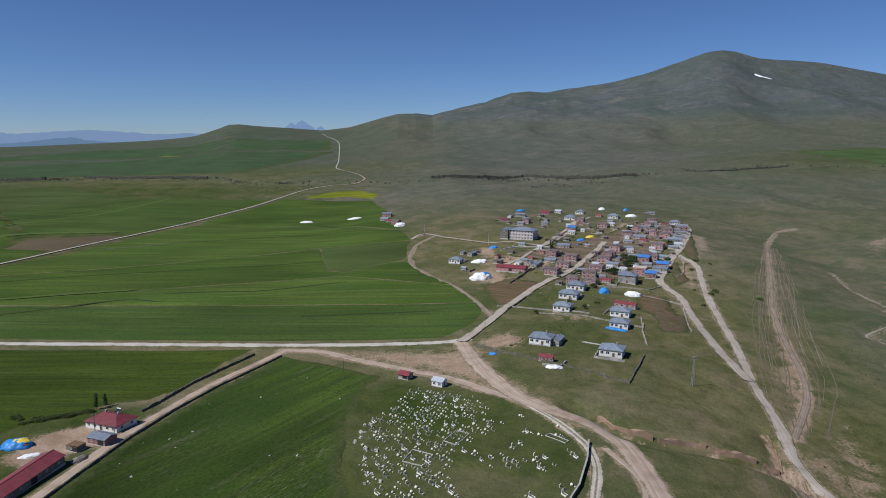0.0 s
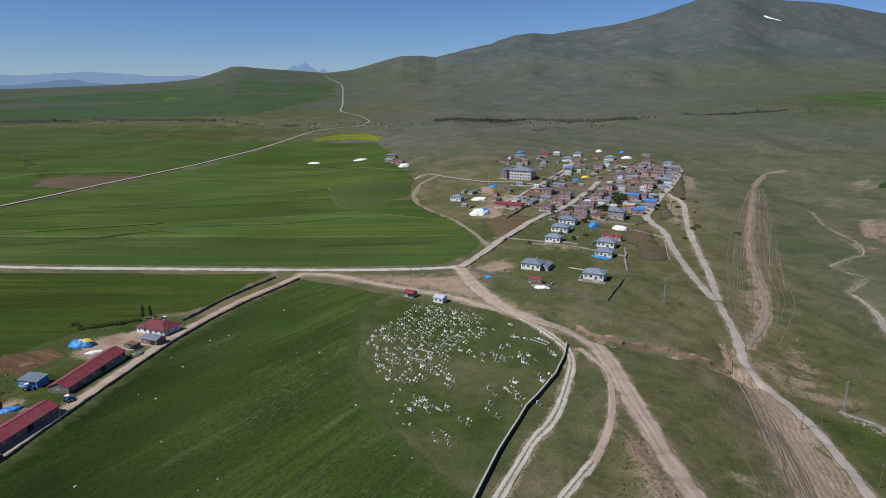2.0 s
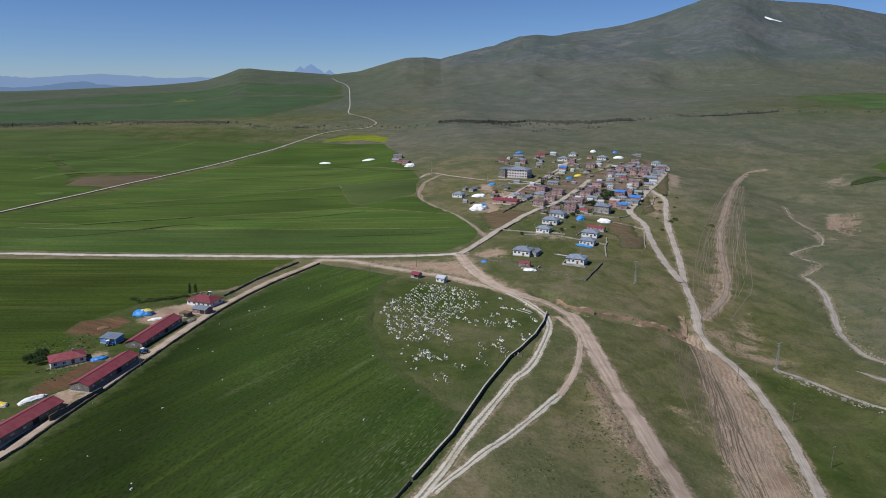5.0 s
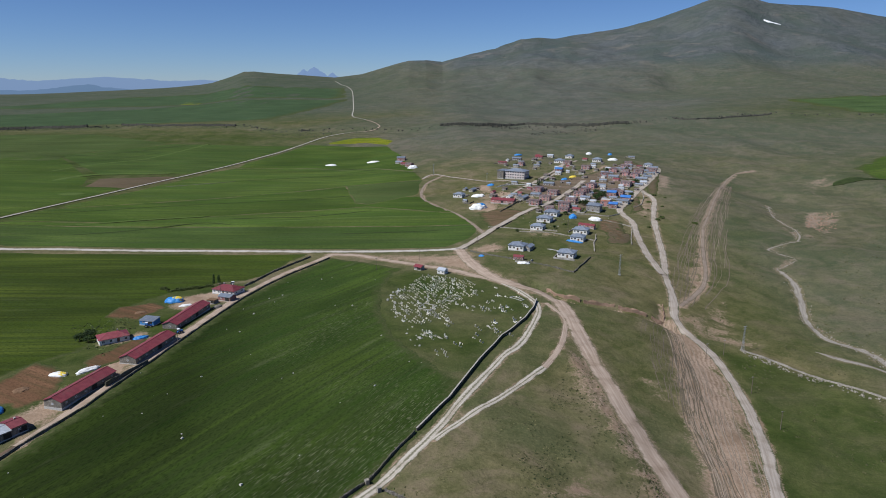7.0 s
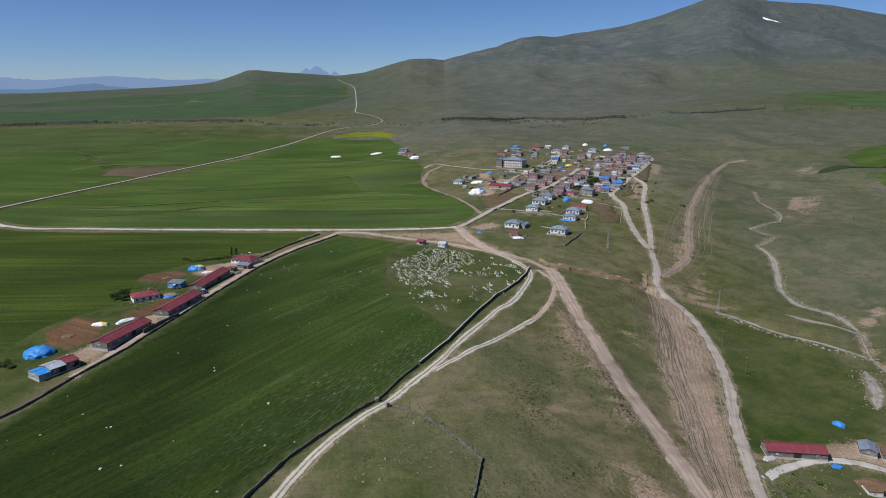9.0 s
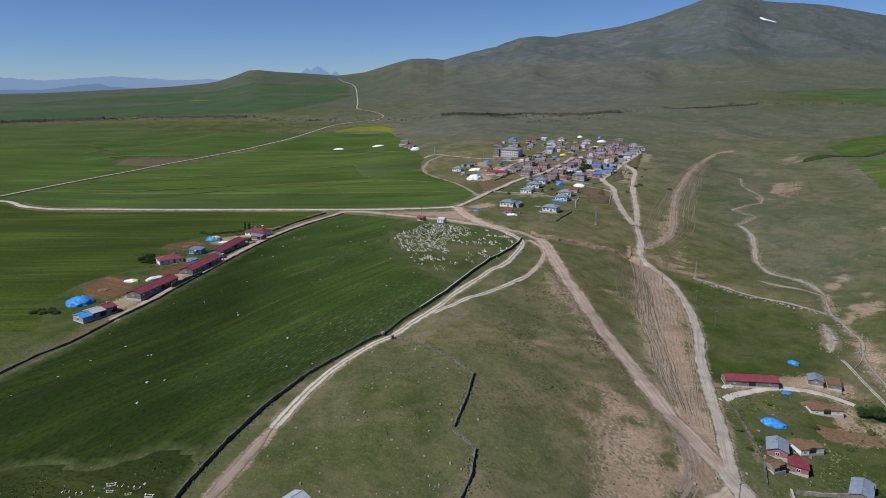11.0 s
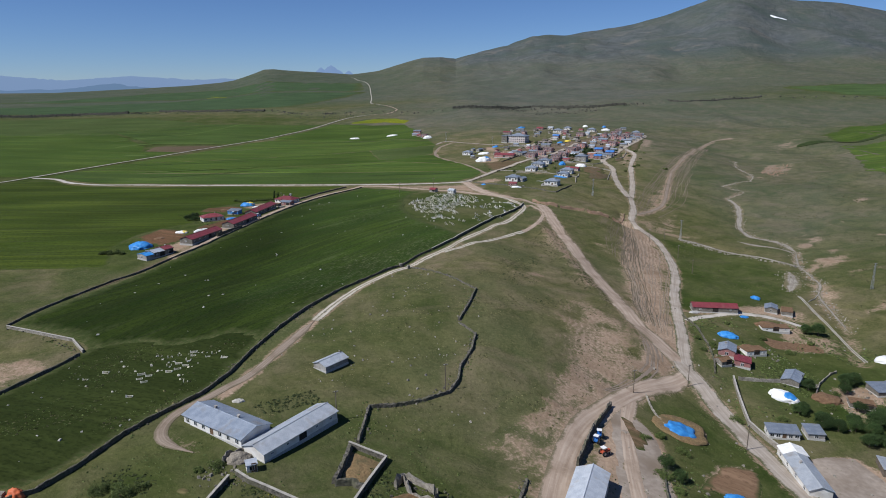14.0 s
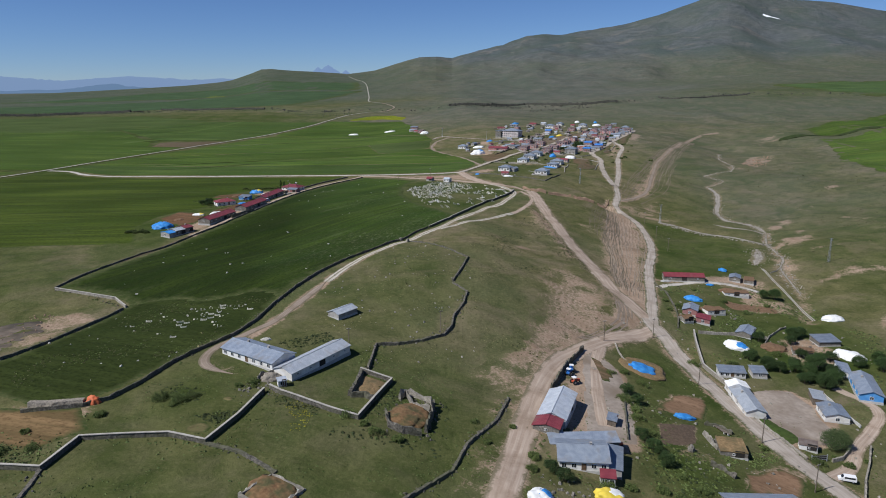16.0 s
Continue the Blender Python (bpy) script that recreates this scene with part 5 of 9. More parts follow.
M_TARP_WHITE = mat("white tarpaulin", (0.62, 0.62, 0.60), (0.80, 0.80, 0.78), 0.7, 0.6, 0.5, vary=0.05)
M_TARP_YELLOW = mat("yellow tarpaulin", (0.60, 0.44, 0.04), (0.72, 0.56, 0.08), 0.7, 0.6, 0.4)
M_HAY = mat("hay", (0.155, 0.10, 0.048), (0.27, 0.185, 0.09), 1.5, 0.95, 0.8, c3=(0.12, 0.095, 0.045), scale3=0.3)
M_FALLEN = mat("fallen turf roof", (0.120, 0.066, 0.030), (0.215, 0.130, 0.062), 0.9, 0.95, 0.9, c3=(0.075, 0.070, 0.028), scale3=0.35)
M_DUNG = mat("dark dried dung", (0.065, 0.045, 0.03), (0.12, 0.085, 0.055), 1.2, 0.95, 0.8)
M_SOIL = mat("brown garden soil", (0.115, 0.066, 0.036), (0.185, 0.115, 0.066), 0.9, 0.95, 0.5)
M_BANK = mat("reddish eroded earth", (0.20, 0.125, 0.085), (0.34, 0.235, 0.17), 0.5, 0.95, 0.8, c3=(0.22, 0.15, 0.10), scale3=0.25)
M_MARBLE = mat("white marble", (0.72, 0.70, 0.64), (0.86, 0.83, 0.77), 1.5, 0.5, vary=0.08)
M_GRAVESTONE = mat("weathered grave stone", (0.47, 0.44, 0.36), (0.71, 0.67, 0.57), 2.5, 0.9, 0.4, vary=0.16)
M_TURF = mat("grave turf", (0.06, 0.07, 0.025), (0.11, 0.10, 0.05), 2.0, 0.95, 0.5)
M_BARK = mat("bark", (0.07, 0.05, 0.035), (0.13, 0.10, 0.075), 3.0, 0.95, 0.5)
M_LEAF = mat("tree leaves", (0.020, 0.042, 0.010), (0.050, 0.085, 0.021), 1.6, 0.7, vary=0.2)
M_WILLOW = mat("pale willow leaves", (0.045, 0.075, 0.022), (0.095, 0.13, 0.045), 1.6, 0.7, vary=0.1)
M_POPLAR = mat("poplar leaves", (0.018, 0.042, 0.010), (0.042, 0.080, 0.018), 1.6, 0.7, vary=0.1)
M_BUSH = mat("bush leaves", (0.052, 0.082, 0.019), (0.118, 0.145, 0.042), 1.6, 0.8, vary=0.2)
M_TUFT = mat("dark herb tufts", (0.052, 0.056, 0.022), (0.095, 0.094, 0.040), 0.8, 0.95)
M_TUFT_DARK = mat("dark weeds", (0.020, 0.032, 0.010), (0.050, 0.062, 0.022), 0.8, 0.95)
M_TUFT_PALE = mat("dry grass tufts", (0.13, 0.125, 0.05), (0.20, 0.18, 0.085), 0.8, 0.95)
M_WOOD = mat("weathered wood", (0.095, 0.076, 0.058), (0.175, 0.145, 0.115), 2.0, 0.9, 0.3)
M_STEEL = mat("galvanised steel", (0.36, 0.37, 0.38), (0.48, 0.49, 0.50), 2.0, 0.5, metal=0.4)
M_RUBBER = mat("black rubber", (0.012, 0.012, 0.012), (0.025, 0.025, 0.025), 2.0, 0.9)
M_CONCRETE = mat("concrete", (0.36, 0.35, 0.33), (0.48, 0.47, 0.44), 1.5, 0.9, 0.2)
M_SNOW = mat("old snow", (0.80, 0.82, 0.85), (0.90, 0.91, 0.93), 0.2, 0.8)


def window(parent, x, y, z, w, h, face):
    """A framed window on a wall; face: the wall's outward side, one of -y, +y, -x, +x as a turn in quarter circles."""
    turn = Matrix.Translation((x, y, z)) @ Matrix.Rotation(face * math.pi / 2, 4, "Z")
    bm = bmesh.new()
    t = 0.09
    for a in ((-w / 2, w / 2, -h / 2, -h / 2 + t), (-w / 2, w / 2, h / 2 - t, h / 2), (-w / 2, -w / 2 + t, -h / 2, h / 2), (w / 2 - t, w / 2, -h / 2, h / 2), (-t / 2, t / 2, -h / 2, h / 2)):
        box(bm, a[0], a[1], -0.07, 0.05, a[2], a[3])
    bmesh.ops.transform(bm, matrix=turn, verts=bm.verts)
    f = part("window", bm, M_FRAME, parent)
    bm = bmesh.new()
    box(bm, -w / 2 + t, w / 2 - t, -0.03, 0.02, -h / 2 + t, h / 2 - t)
    bmesh.ops.transform(bm, matrix=turn, verts=bm.verts)
    part("pane", bm, M_PANE, f)


def door(parent, x, y, z0, w, h, face, material):
    turn = Matrix.Translation((x, y, z0)) @ Matrix.Rotation(face * math.pi / 2, 4, "Z")
    bm = bmesh.new()
    box(bm, -w / 2, w / 2, -0.06, 0.04, 0, h)
    box(bm, -w / 2 - 0.1, -w / 2, -0.09, 0.04, 0, h + 0.1)
    box(bm, w / 2, w / 2 + 0.1, -0.09, 0.04, 0, h + 0.1)
    box(bm, -w / 2 - 0.1, w / 2 + 0.1, -0.09, 0.04, h, h + 0.1)
    bmesh.ops.transform(bm, matrix=turn, verts=bm.verts)
    part("door", bm, material, parent)


def roof_mesh(kind, hx, hy, h, rise, over, thick=0.16):
    bm = bmesh.new()
    ox, oy = hx + over, hy + over
    if kind == "hip":
        drop = rise * over / hy
        e = h - drop + 0.12
        run = min(hx * 0.98, hy)
        rx = hx - run
        a, b = (-rx, 0, h + rise + 0.12), (rx, 0, h + rise + 0.12)
        c = [(-ox, -oy, e), (ox, -oy, e), (ox, oy, e), (-ox, oy, e)]
        v = [bm.verts.new(p) for p in c]
        ra, rb = bm.verts.new(a), bm.verts.new(b)
        lo = [bm.verts.new((p[0], p[1], p[2] - thick)) for p in c]
        bm.faces.new((v[0], v[1], rb, ra))
        bm.faces.new((v[1], v[2], rb))
        bm.faces.new((v[2], v[3], ra, rb))
        bm.faces.new((v[3], v[0], ra))
        bm.faces.new(lo[::-1])
        for i in range(4):
            j = (i + 1) % 4
            bm.faces.new((v[j], v[i], lo[i], lo[j]))
    elif kind == "gable":
        drop = rise * over / hy
        e, t = h - drop + thick + 0.05, h + rise + thick + 0.05
        slab(bm, [(-ox, -oy, e), (ox, -oy, e), (ox, 0, t), (-ox, 0, t)], thick)
        slab(bm, [(-ox, 0, t), (ox, 0, t), (ox, oy, e), (-ox, oy, e)], thick)
        rod(bm, (-ox, 0, t + 0.02), (ox, 0, t + 0.02), 0.12, 0.12, 6)
    elif kind == "shed":
        slab(bm, [(-ox, -oy, h + 0.06), (ox, -oy, h + 0.06), (ox, oy, h + rise + 0.06), (-ox, oy, h + rise + 0.06)], thick)
    else:
        slab(bm, [(-ox, -oy, h + thick), (ox, -oy, h + thick), (ox, oy, h + thick), (-ox, oy, h + thick)], thick + 0.06)
    return bm


def building(name, label, category, L, W, h, kind, rise, over, wall, roof, fronts=(3, 0, 1, 1), storeys=1, doors=1, chimney=1, extra=None, plinth=True, barn=False, group="", win=None):
    """A house of length L along x and depth W; fronts: windows on the -y, +x, +y and -x walls."""
    root = new(name)
    hx, hy = L / 2, W / 2
    bm = bmesh.new()
    if kind == "gable":
        pts = [(-hy, -1.2), (hy, -1.2), (hy, h), (0, h + rise), (-hy, h)]
        a = [bm.verts.new((-hx, p[0], p[1])) for p in pts]
        b = [bm.verts.new((hx, p[0], p[1])) for p in pts]
        bm.faces.new(a[::-1])
        bm.faces.new(b)
        for i in range(5):
            j = (i + 1) % 5
            bm.faces.new((a[i], a[j], b[j], b[i]))
    elif kind == "shed":
        pts = [(-hy, -1.2), (hy, -1.2), (hy, h + rise - 0.1), (-hy, h - 0.1)]
        a = [bm.verts.new((-hx, p[0], p[1])) for p in pts]
        b = [bm.verts.new((hx, p[0], p[1])) for p in pts]
        bm.faces.new(a[::-1])
        bm.faces.new(b)
        for i in range(4):
            j = (i + 1) % 4
            bm.faces.new((a[i], a[j], b[j], b[i]))
    else:
        box(bm, -hx, hx, -hy, hy, -1.2, h)
    part("wall", bm, wall, root)
    if plinth:
        bm = bmesh.new()
        box(bm, -hx - 0.12, hx + 0.12, -hy - 0.12, hy + 0.12, -1.3, 0.35)
        part("plinth", bm, M_CONCRETE, root, "grey concrete plinth")
    part("roof", roof_mesh(kind, hx, hy, h, rise, over), roof, root)
    step = h / storeys
    ww, wh = win or ((0.9, 0.7) if barn else (1.3, 1.25))
    for side, n in enumerate(fronts):
        along = L if side in (0, 2) else W
        for s in range(storeys):
            for i in range(n):
                u = -along / 2 + along * (i + 0.5) / n
                if s == 0 and side == 0 and doors and n > 1 and i == n // 2:
                    continue
                z = s * step + step * (0.62 if barn else 0.55)
                x, y = ((u, -hy), (hx, u), (-u, hy), (-hx, -u))[side]
                window(root, x, y, z, ww, wh, side)
    if doors:
        n = fronts[0]
        u = -L / 2 + L * (n // 2 + 0.5) / n if n > 1 else L * 0.2
        door(root, u, -hy, 0.05, 2.4 if barn else 1.0, 2.3 if barn else 2.1, 0, M_DARKDOOR if barn else M_DOOR)
    for k in range(chimney):
        bm = bmesh.new()
        cx = L * (0.18 - 0.4 * k)
        top = h + rise + (0.5 if kind != "flat" else 1.2)
        box(bm, cx - 0.3, cx + 0.3, 0.5, 1.1, h, top)
        box(bm, cx - 0.38, cx + 0.38, 0.42, 1.18, top, top + 0.12)
        part("chimney", bm, W_GRAY, root)
    return tagged(root, label, category, group)


def at(x, y, rot=0.0, dz=0.0, s=1.0, sy=None, sz=None):
    """A pose standing on the ground."""
    return pose(x, y, gz(x, y) + dz, 0, 0, rot) @ Matrix.Diagonal((s, sy or s, sz or s, 1))


def low_at(x, y, rot, L, W):
    """The pose of a house whose floor lies at the mean of the ground under it."""
    a = radians(rot)
    z = [gz(x + i * L / 2 * math.cos(a) - j * W / 2 * math.sin(a), y + i * L / 2 * math.sin(a) + j * W / 2 * math.cos(a)) for i in (-1, 1) for j in (-1, 1)]
    return pose(x, y, sum(z) / 4 + 0.05, 0, 0, rot)


def mound(name, label, category, x, y, rx, ry, h, material, rot=0.0, seed=0, cap=None, cap_label="", skirt=None, group=""):
    """A heap: a lumpy low dome; cap: a second sheet over its upper part; skirt: loose hay round the foot."""
    root = new(name)

    def dome(sx, sy, sz, cut, rough, off=(0, 0, 0)):
        bm = bmesh.new()
        bmesh.ops.create_icosphere(bm, subdivisions=4, radius=1.0)
        r = random.Random(seed)
        o = Vector((r.uniform(0, 50), r.uniform(0, 50), seed))
        for v in bm.verts:
            d = 1 + rough * noise.noise(v.co * 2.2 + o) + rough * 0.5 * noise.noise(v.co * 5 + o)
            v.co = Vector((v.co.x * sx * d + off[0], v.co.y * sy * d + off[1], max(v.co.z, -0.25) * sz * d + off[2]))
        if cut is not None:
            bmesh.ops.bisect_plane(bm, geom=bm.verts[:] + bm.edges[:] + bm.faces[:], plane_co=(0, 0, cut), plane_no=(0, 0, 1), clear_inner=True)
        for v in bm.verts:
            v.co.z += gz(x + v.co.x * math.cos(radians(rot)) - v.co.y * math.sin(radians(rot)), y + v.co.x * math.sin(radians(rot)) + v.co.y * math.cos(radians(rot))) - gz(x, y)
        return bm
    if skirt:
        part("loose_hay", dome(rx * 1.62, ry * 1.8, h * 0.5, None, 0.12, (rx * 0.2, ry * 0.25, 0.1)), skirt, root, "loose straw round the foot", True)
    part("cover" if "tarp" in label else "body", dome(rx, ry, h, None, 0.2), material, root, "", True)
    if cap:
        part("top_sheet", dome(rx * 0.72, ry * 0.8, h * 1.06, h * 0.3, 0.14, (rx * 0.25, 0, 0)), cap, root, cap_label, True)
    root.matrix_basis = at(x, y, rot)
    return tagged(root, label, category, group)


def rock_points(bm, x, y, z, s, r, squash=0.7):
    """One angular stone."""
    m = Matrix.Translation((x, y, z)) @ Euler((r.uniform(-0.4, 0.4), r.uniform(-0.4, 0.4), r.uniform(0, 6.3))).to_matrix().to_4x4() @ Matrix.Diagonal((s * r.uniform(0.7, 1.4), s * r.uniform(0.7, 1.2), s * squash * r.uniform(0.7, 1.2), 1))
    for v in bmesh.ops.create_icosphere(bm, subdivisions=1, radius=0.6, matrix=m)["verts"]:
        v.co += Vector((r.uniform(-1, 1), r.uniform(-1, 1), r.uniform(-1, 1))) * s * 0.12


def scatter(name, label, category, places, material, shape, seed, kind="stuff"):
    """Many small things as one mesh, from a template of points and faces; places: x, y, size."""
    r = np.random.RandomState(seed)
    sv, sf = shape
    sv = np.array(sv, float)
    verts, faces, k = [], [], 0
    zs = ground_at(np.array([p[0] for p in places]), np.array([p[1] for p in places]))
    for (x, y, s), z in zip(places, zs):
        a = r.uniform(0, 6.3)
        c, d = math.cos(a), math.sin(a)
        q = sv * s * r.uniform(0.75, 1.25, (1, 3)) + r.uniform(-0.14, 0.14, sv.shape) * s
        verts.append(np.stack([x + q[:, 0] * c - q[:, 1] * d, y + q[:, 0] * d + q[:, 1] * c, z + q[:, 2]], -1))
        faces += [tuple(i + k for i in f) for f in sf]
        k += len(sv)
    me = bpy.data.meshes.new(name)
    me.from_pydata(np.concatenate(verts).tolist(), [], faces)
    me.materials.append(material)
    return tagged(new(name, me), label, category, kind=kind)


STONE = ([(-0.5, -0.4, -0.15), (0.5, -0.45, -0.15), (0.55, 0.4, -0.15), (-0.45, 0.5, -0.15), (-0.3, -0.25, 0.42), (0.35, -0.2, 0.5), (0.25, 0.3, 0.38), (-0.3, 0.25, 0.45)],
         [(0, 1, 5, 4), (1, 2, 6, 5), (2, 3, 7, 6), (3, 0, 4, 7), (4, 5, 6, 7)])
TUFT = ([(0, 0, 0.30), (-0.5, -0.2, -0.05), (0.1, -0.5, -0.05), (0.5, 0, -0.05), (0.2, 0.5, -0.05), (-0.4, 0.4, -0.05), (0.3, 0.2, 0.22), (-0.3, 0.1, 0.26)],
        [(0, 1, 2), (0, 2, 3), (6, 3, 4), (0, 4, 5), (7, 5, 1), (6, 2, 3), (7, 1, 2)])


def scattered_in(poly, n, lo, hi, seed, keep=None):
    """Up to n places inside an outline, as x, y and a size, the small sizes more often."""
    r = np.random.RandomState(seed)
    xs, ys = [p[0] for p in poly], [p[1] for p in poly]
    x, y = r.uniform(min(xs), max(xs), n * 8), r.uniform(min(ys), max(ys), n * 8)
    ok = inside(x, y, poly)
    if keep is not None:
        ok &= keep(x, y)
    x, y = x[ok][:n], y[ok][:n]
    return list(zip(x.tolist(), y.tolist(), (lo + (hi - lo) * r.uniform(0, 1, len(x)) ** 2.2).tolist()))


def leaf_crown(rad, height, base, clumps, leaves, size, seed, narrow=False):
    """A crown of many small leaves set in clumps, with gaps."""
    r = random.Random(seed)
    verts, faces = [], []
    for c in range(clumps):
        t = r.random()
        if narrow:
            z = base + height * t
            cr = rad * (0.35 + 0.65 * math.sin(math.pi * min(1, 0.15 + t * 0.85)))
            a = r.uniform(0, 6.3)
            cx, cy = cr * 0.5 * math.cos(a), cr * 0.5 * math.sin(a)
            k = rad * 0.55
        else:
            a, e = r.uniform(0, 6.3), math.asin(r.uniform(-0.35, 1))
            q = rad * r.uniform(0.45, 0.85)
            cx, cy, z = q * math.cos(a) * math.cos(e), q * math.sin(a) * math.cos(e), base + height * (0.38 + 0.5 * math.sin(e) * r.uniform(0.6, 1))
            k = rad * r.uniform(0.26, 0.44)
        for i in range(leaves):
            d = Vector((r.gauss(0, 1), r.gauss(0, 1), r.gauss(0, 1))).normalized() * k * r.uniform(0.55, 1.05)
            p = Vector((cx, cy, z)) + Vector((d.x, d.y, d.z * 0.8))
            u = Vector((r.gauss(0, 1), r.gauss(0, 1), r.gauss(0, 0.6))).normalized() * size * r.uniform(0.6, 1.3)
            w = u.cross(Vector((r.gauss(0, 1), r.gauss(0, 1), r.gauss(0, 1)))).normalized() * size * 0.55
            n = len(verts)
            verts += [p - u, p + w, p + u, p - w]
            faces.append((n, n + 1, n + 2, n + 3))
    me = bpy.data.meshes.new("crown")
    me.from_pydata([tuple(v) for v in verts], [], faces)
    return me


def tree(name, label, rad, height, trunk_h, clumps, leaves, size, seed, leaf, narrow=False, category="tree"):
    root = new(name)
    r = random.Random(seed)
    bm = bmesh.new()
    top = trunk_h + height * (0.85 if narrow else 0.45)
    rod(bm, (0, 0, -0.4), (0.05, 0.03, trunk_h), rad * 0.09, rad * 0.065, 8)
    rod(bm, (0.05, 0.03, trunk_h), (0.12, -0.05, top), rad * 0.065, rad * 0.015, 6)
    part("trunk", bm, M_BARK, root)
    for i in range(5):
        a = i * 1.26 + r.uniform(-0.3, 0.3)
        bm = bmesh.new()
        z = trunk_h + height * 0.08 * i
        q = rad * (0.3 if narrow else 0.62)
        rod(bm, (0.05, 0.02, z), (q * math.cos(a), q * math.sin(a), z + height * 0.3), rad * 0.035, rad * 0.01, 5)
        part("limb", bm, M_BARK, root)
    me = leaf_crown(rad, height, trunk_h, clumps, leaves, size, seed, narrow)
    me.materials.append(leaf)
    c = new("crown", me)
    c.parent = root
    return tagged(root, label, category)


def bush(name, label, rad, height, seed, material=None):
    root = new(name)
    bm = bmesh.new()
    for i in range(4):
        a = i * 1.6
        rod(bm, (0, 0, -0.2), (rad * 0.4 * math.cos(a), rad * 0.4 * math.sin(a), height * 0.5), 0.06, 0.02, 5)
    part("stem", bm, M_BARK, root)
    me = leaf_crown(rad, height * 1.25, -height * 0.35, 24, 90, 0.12, seed)
    me.materials.append(material or M_BUSH)
    c = new("crown", me)
    c.parent = root
    return tagged(root, label, "bush")

# ---- farmsteads by the field ----


def stand(ob, x, y, rot, L, W):
    ob.matrix_basis = low_at(x, y, rot, L, W)
    return ob


def house_at(x, y, rot, name, label, category, L, W, *a, **k):
    return stand(building(name, label, category, L, W, *a, **k), x, y, rot, L, W)


house_at(-58.7, 195.8, -34, "farmhouse", "long white farmhouse with a grey-blue metal roof", "farmhouse", 23.2, 9.4, 2.52, "gable", 1.5, 0.45, W_WHITE, R_GRAY, (7, 0, 3, 1), chimney=2)
house_at(-40.8, 193.4, 57, "barn", "long grey block barn with a pale zinc roof", "barn", 26, 7.4, 2.44, "gable", 1.3, 0.35, W_WHITE, R_PALE, (5, 1, 4, 0), chimney=0, barn=True)
house_at(-37.7, 234.8, 53, "shed", "small grey shed with a pale zinc gable roof", "shed", 9.6, 5.6, 1.85, "gable", 1.0, 0.3, W_GRAY, R_PALE, (0, 1, 0, 0), chimney=0, doors=0, barn=True)
house_at(-47, 177.4, 24, "outhouse", "tiny white outhouse with a pale sheet roof", "shed", 2.4, 2.0, 1.85, "shed", 0.4, 0.2, W_WHITE, R_PALE, (1, 0, 0, 0), chimney=0, plinth=False)
house_at(34.4, 183.6, 69, "barn", "barn with a pale zinc roof beside an earth yard", "barn", 18, 8.2, 2.94, "gable", 1.7, 0.4, W_WHITE, R_PALE, (4, 1, 0, 1), chimney=0, barn=True)
house_at(29.6, 171.6, 69, "shed", "lean-to shed with a red sheet roof", "shed", 5.6, 7.6, 2.18, "gable", 0.9, 0.3, W_STONE, R_RED, (0, 0, 0, 1), chimney=0, doors=0, barn=True)
house_at(36.4, 157.2, -6, "house", "pale house with a wide light zinc roof", "house", 12.6, 10.6, 2.86, "gable", 1.5, 0.5, W_WHITE, R_LIGHT, (5, 2, 2, 1), chimney=1)
house_at(38.6, 166.0, 2, "shed", "long low shed with a grey sheet roof", "shed", 19, 4.6, 1.93, "shed", 0.7, 0.3, W_STONE, R_GRAY, (0, 0, 0, 0), chimney=0, doors=0)
house_at(44.9, 157.0, 75, "annexe", "grey block annexe with a blue-grey sheet roof", "annexe", 11.5, 4.2, 2.52, "shed", 0.6, 0.3, W_GRAY, R_GRAY, (2, 1, 0, 0), chimney=0)
house_at(41.2, 148.4, -10, "hut", "small grey hut with a red sheet roof", "hut", 3.6, 3.0, 2.27, "shed", 0.5, 0.25, W_GRAY, R_RED, (2, 0, 0, 0), chimney=0, doors=0)
house_at(51.0, 182.6, 70, "kiosk", "small wooden kiosk with a blue-grey sheet roof", "shed", 4.6, 2.6, 1.85, "shed", 0.4, 0.3, M_WOOD, R_GRAY, (1, 0, 0, 0), chimney=0, plinth=False)
house_at(80, 146.5, -3, "barn", "long barn with a grey-blue metal roof", "barn", 18, 8, 2.52, "gable", 1.3, 0.4, W_GRAY, R_GRAY, (3, 0, 0, 1), chimney=0, barn=True)

M_PLOT = crop_material("dry tilled garden soil", (0.185, 0.115, 0.070), (0.25, 0.165, 0.105), (0.145, 0.092, 0.056), 25, streak=(0.09, 0.08, 0.04))
M_REDSOIL = crop_material("reddish weedy soil", (0.112, 0.074, 0.046), (0.168, 0.112, 0.070), (0.072, 0.062, 0.030), 32, streak=(0.06, 0.07, 0.026))
M_YARD = crop_material("reddish trodden dung", (0.108, 0.060, 0.034), (0.155, 0.088, 0.050), (0.072, 0.052, 0.026), 30, streak=(0.06, 0.068, 0.026))
M_STRAW = crop_material("spread straw", (0.135, 0.086, 0.042), (0.19, 0.125, 0.062), (0.095, 0.068, 0.032), 15, streak=(0.08, 0.085, 0.032))
M_STRAW_THIN = crop_material("thin yellow straw", (0.135, 0.112, 0.052), (0.185, 0.150, 0.072), (0.090, 0.084, 0.038), 15, streak=(0.08, 0.085, 0.032))
M_STRAW_OLD = mat("weathered straw", (0.16, 0.14, 0.115), (0.30, 0.265, 0.215), 2.5, 0.95, 0.8)
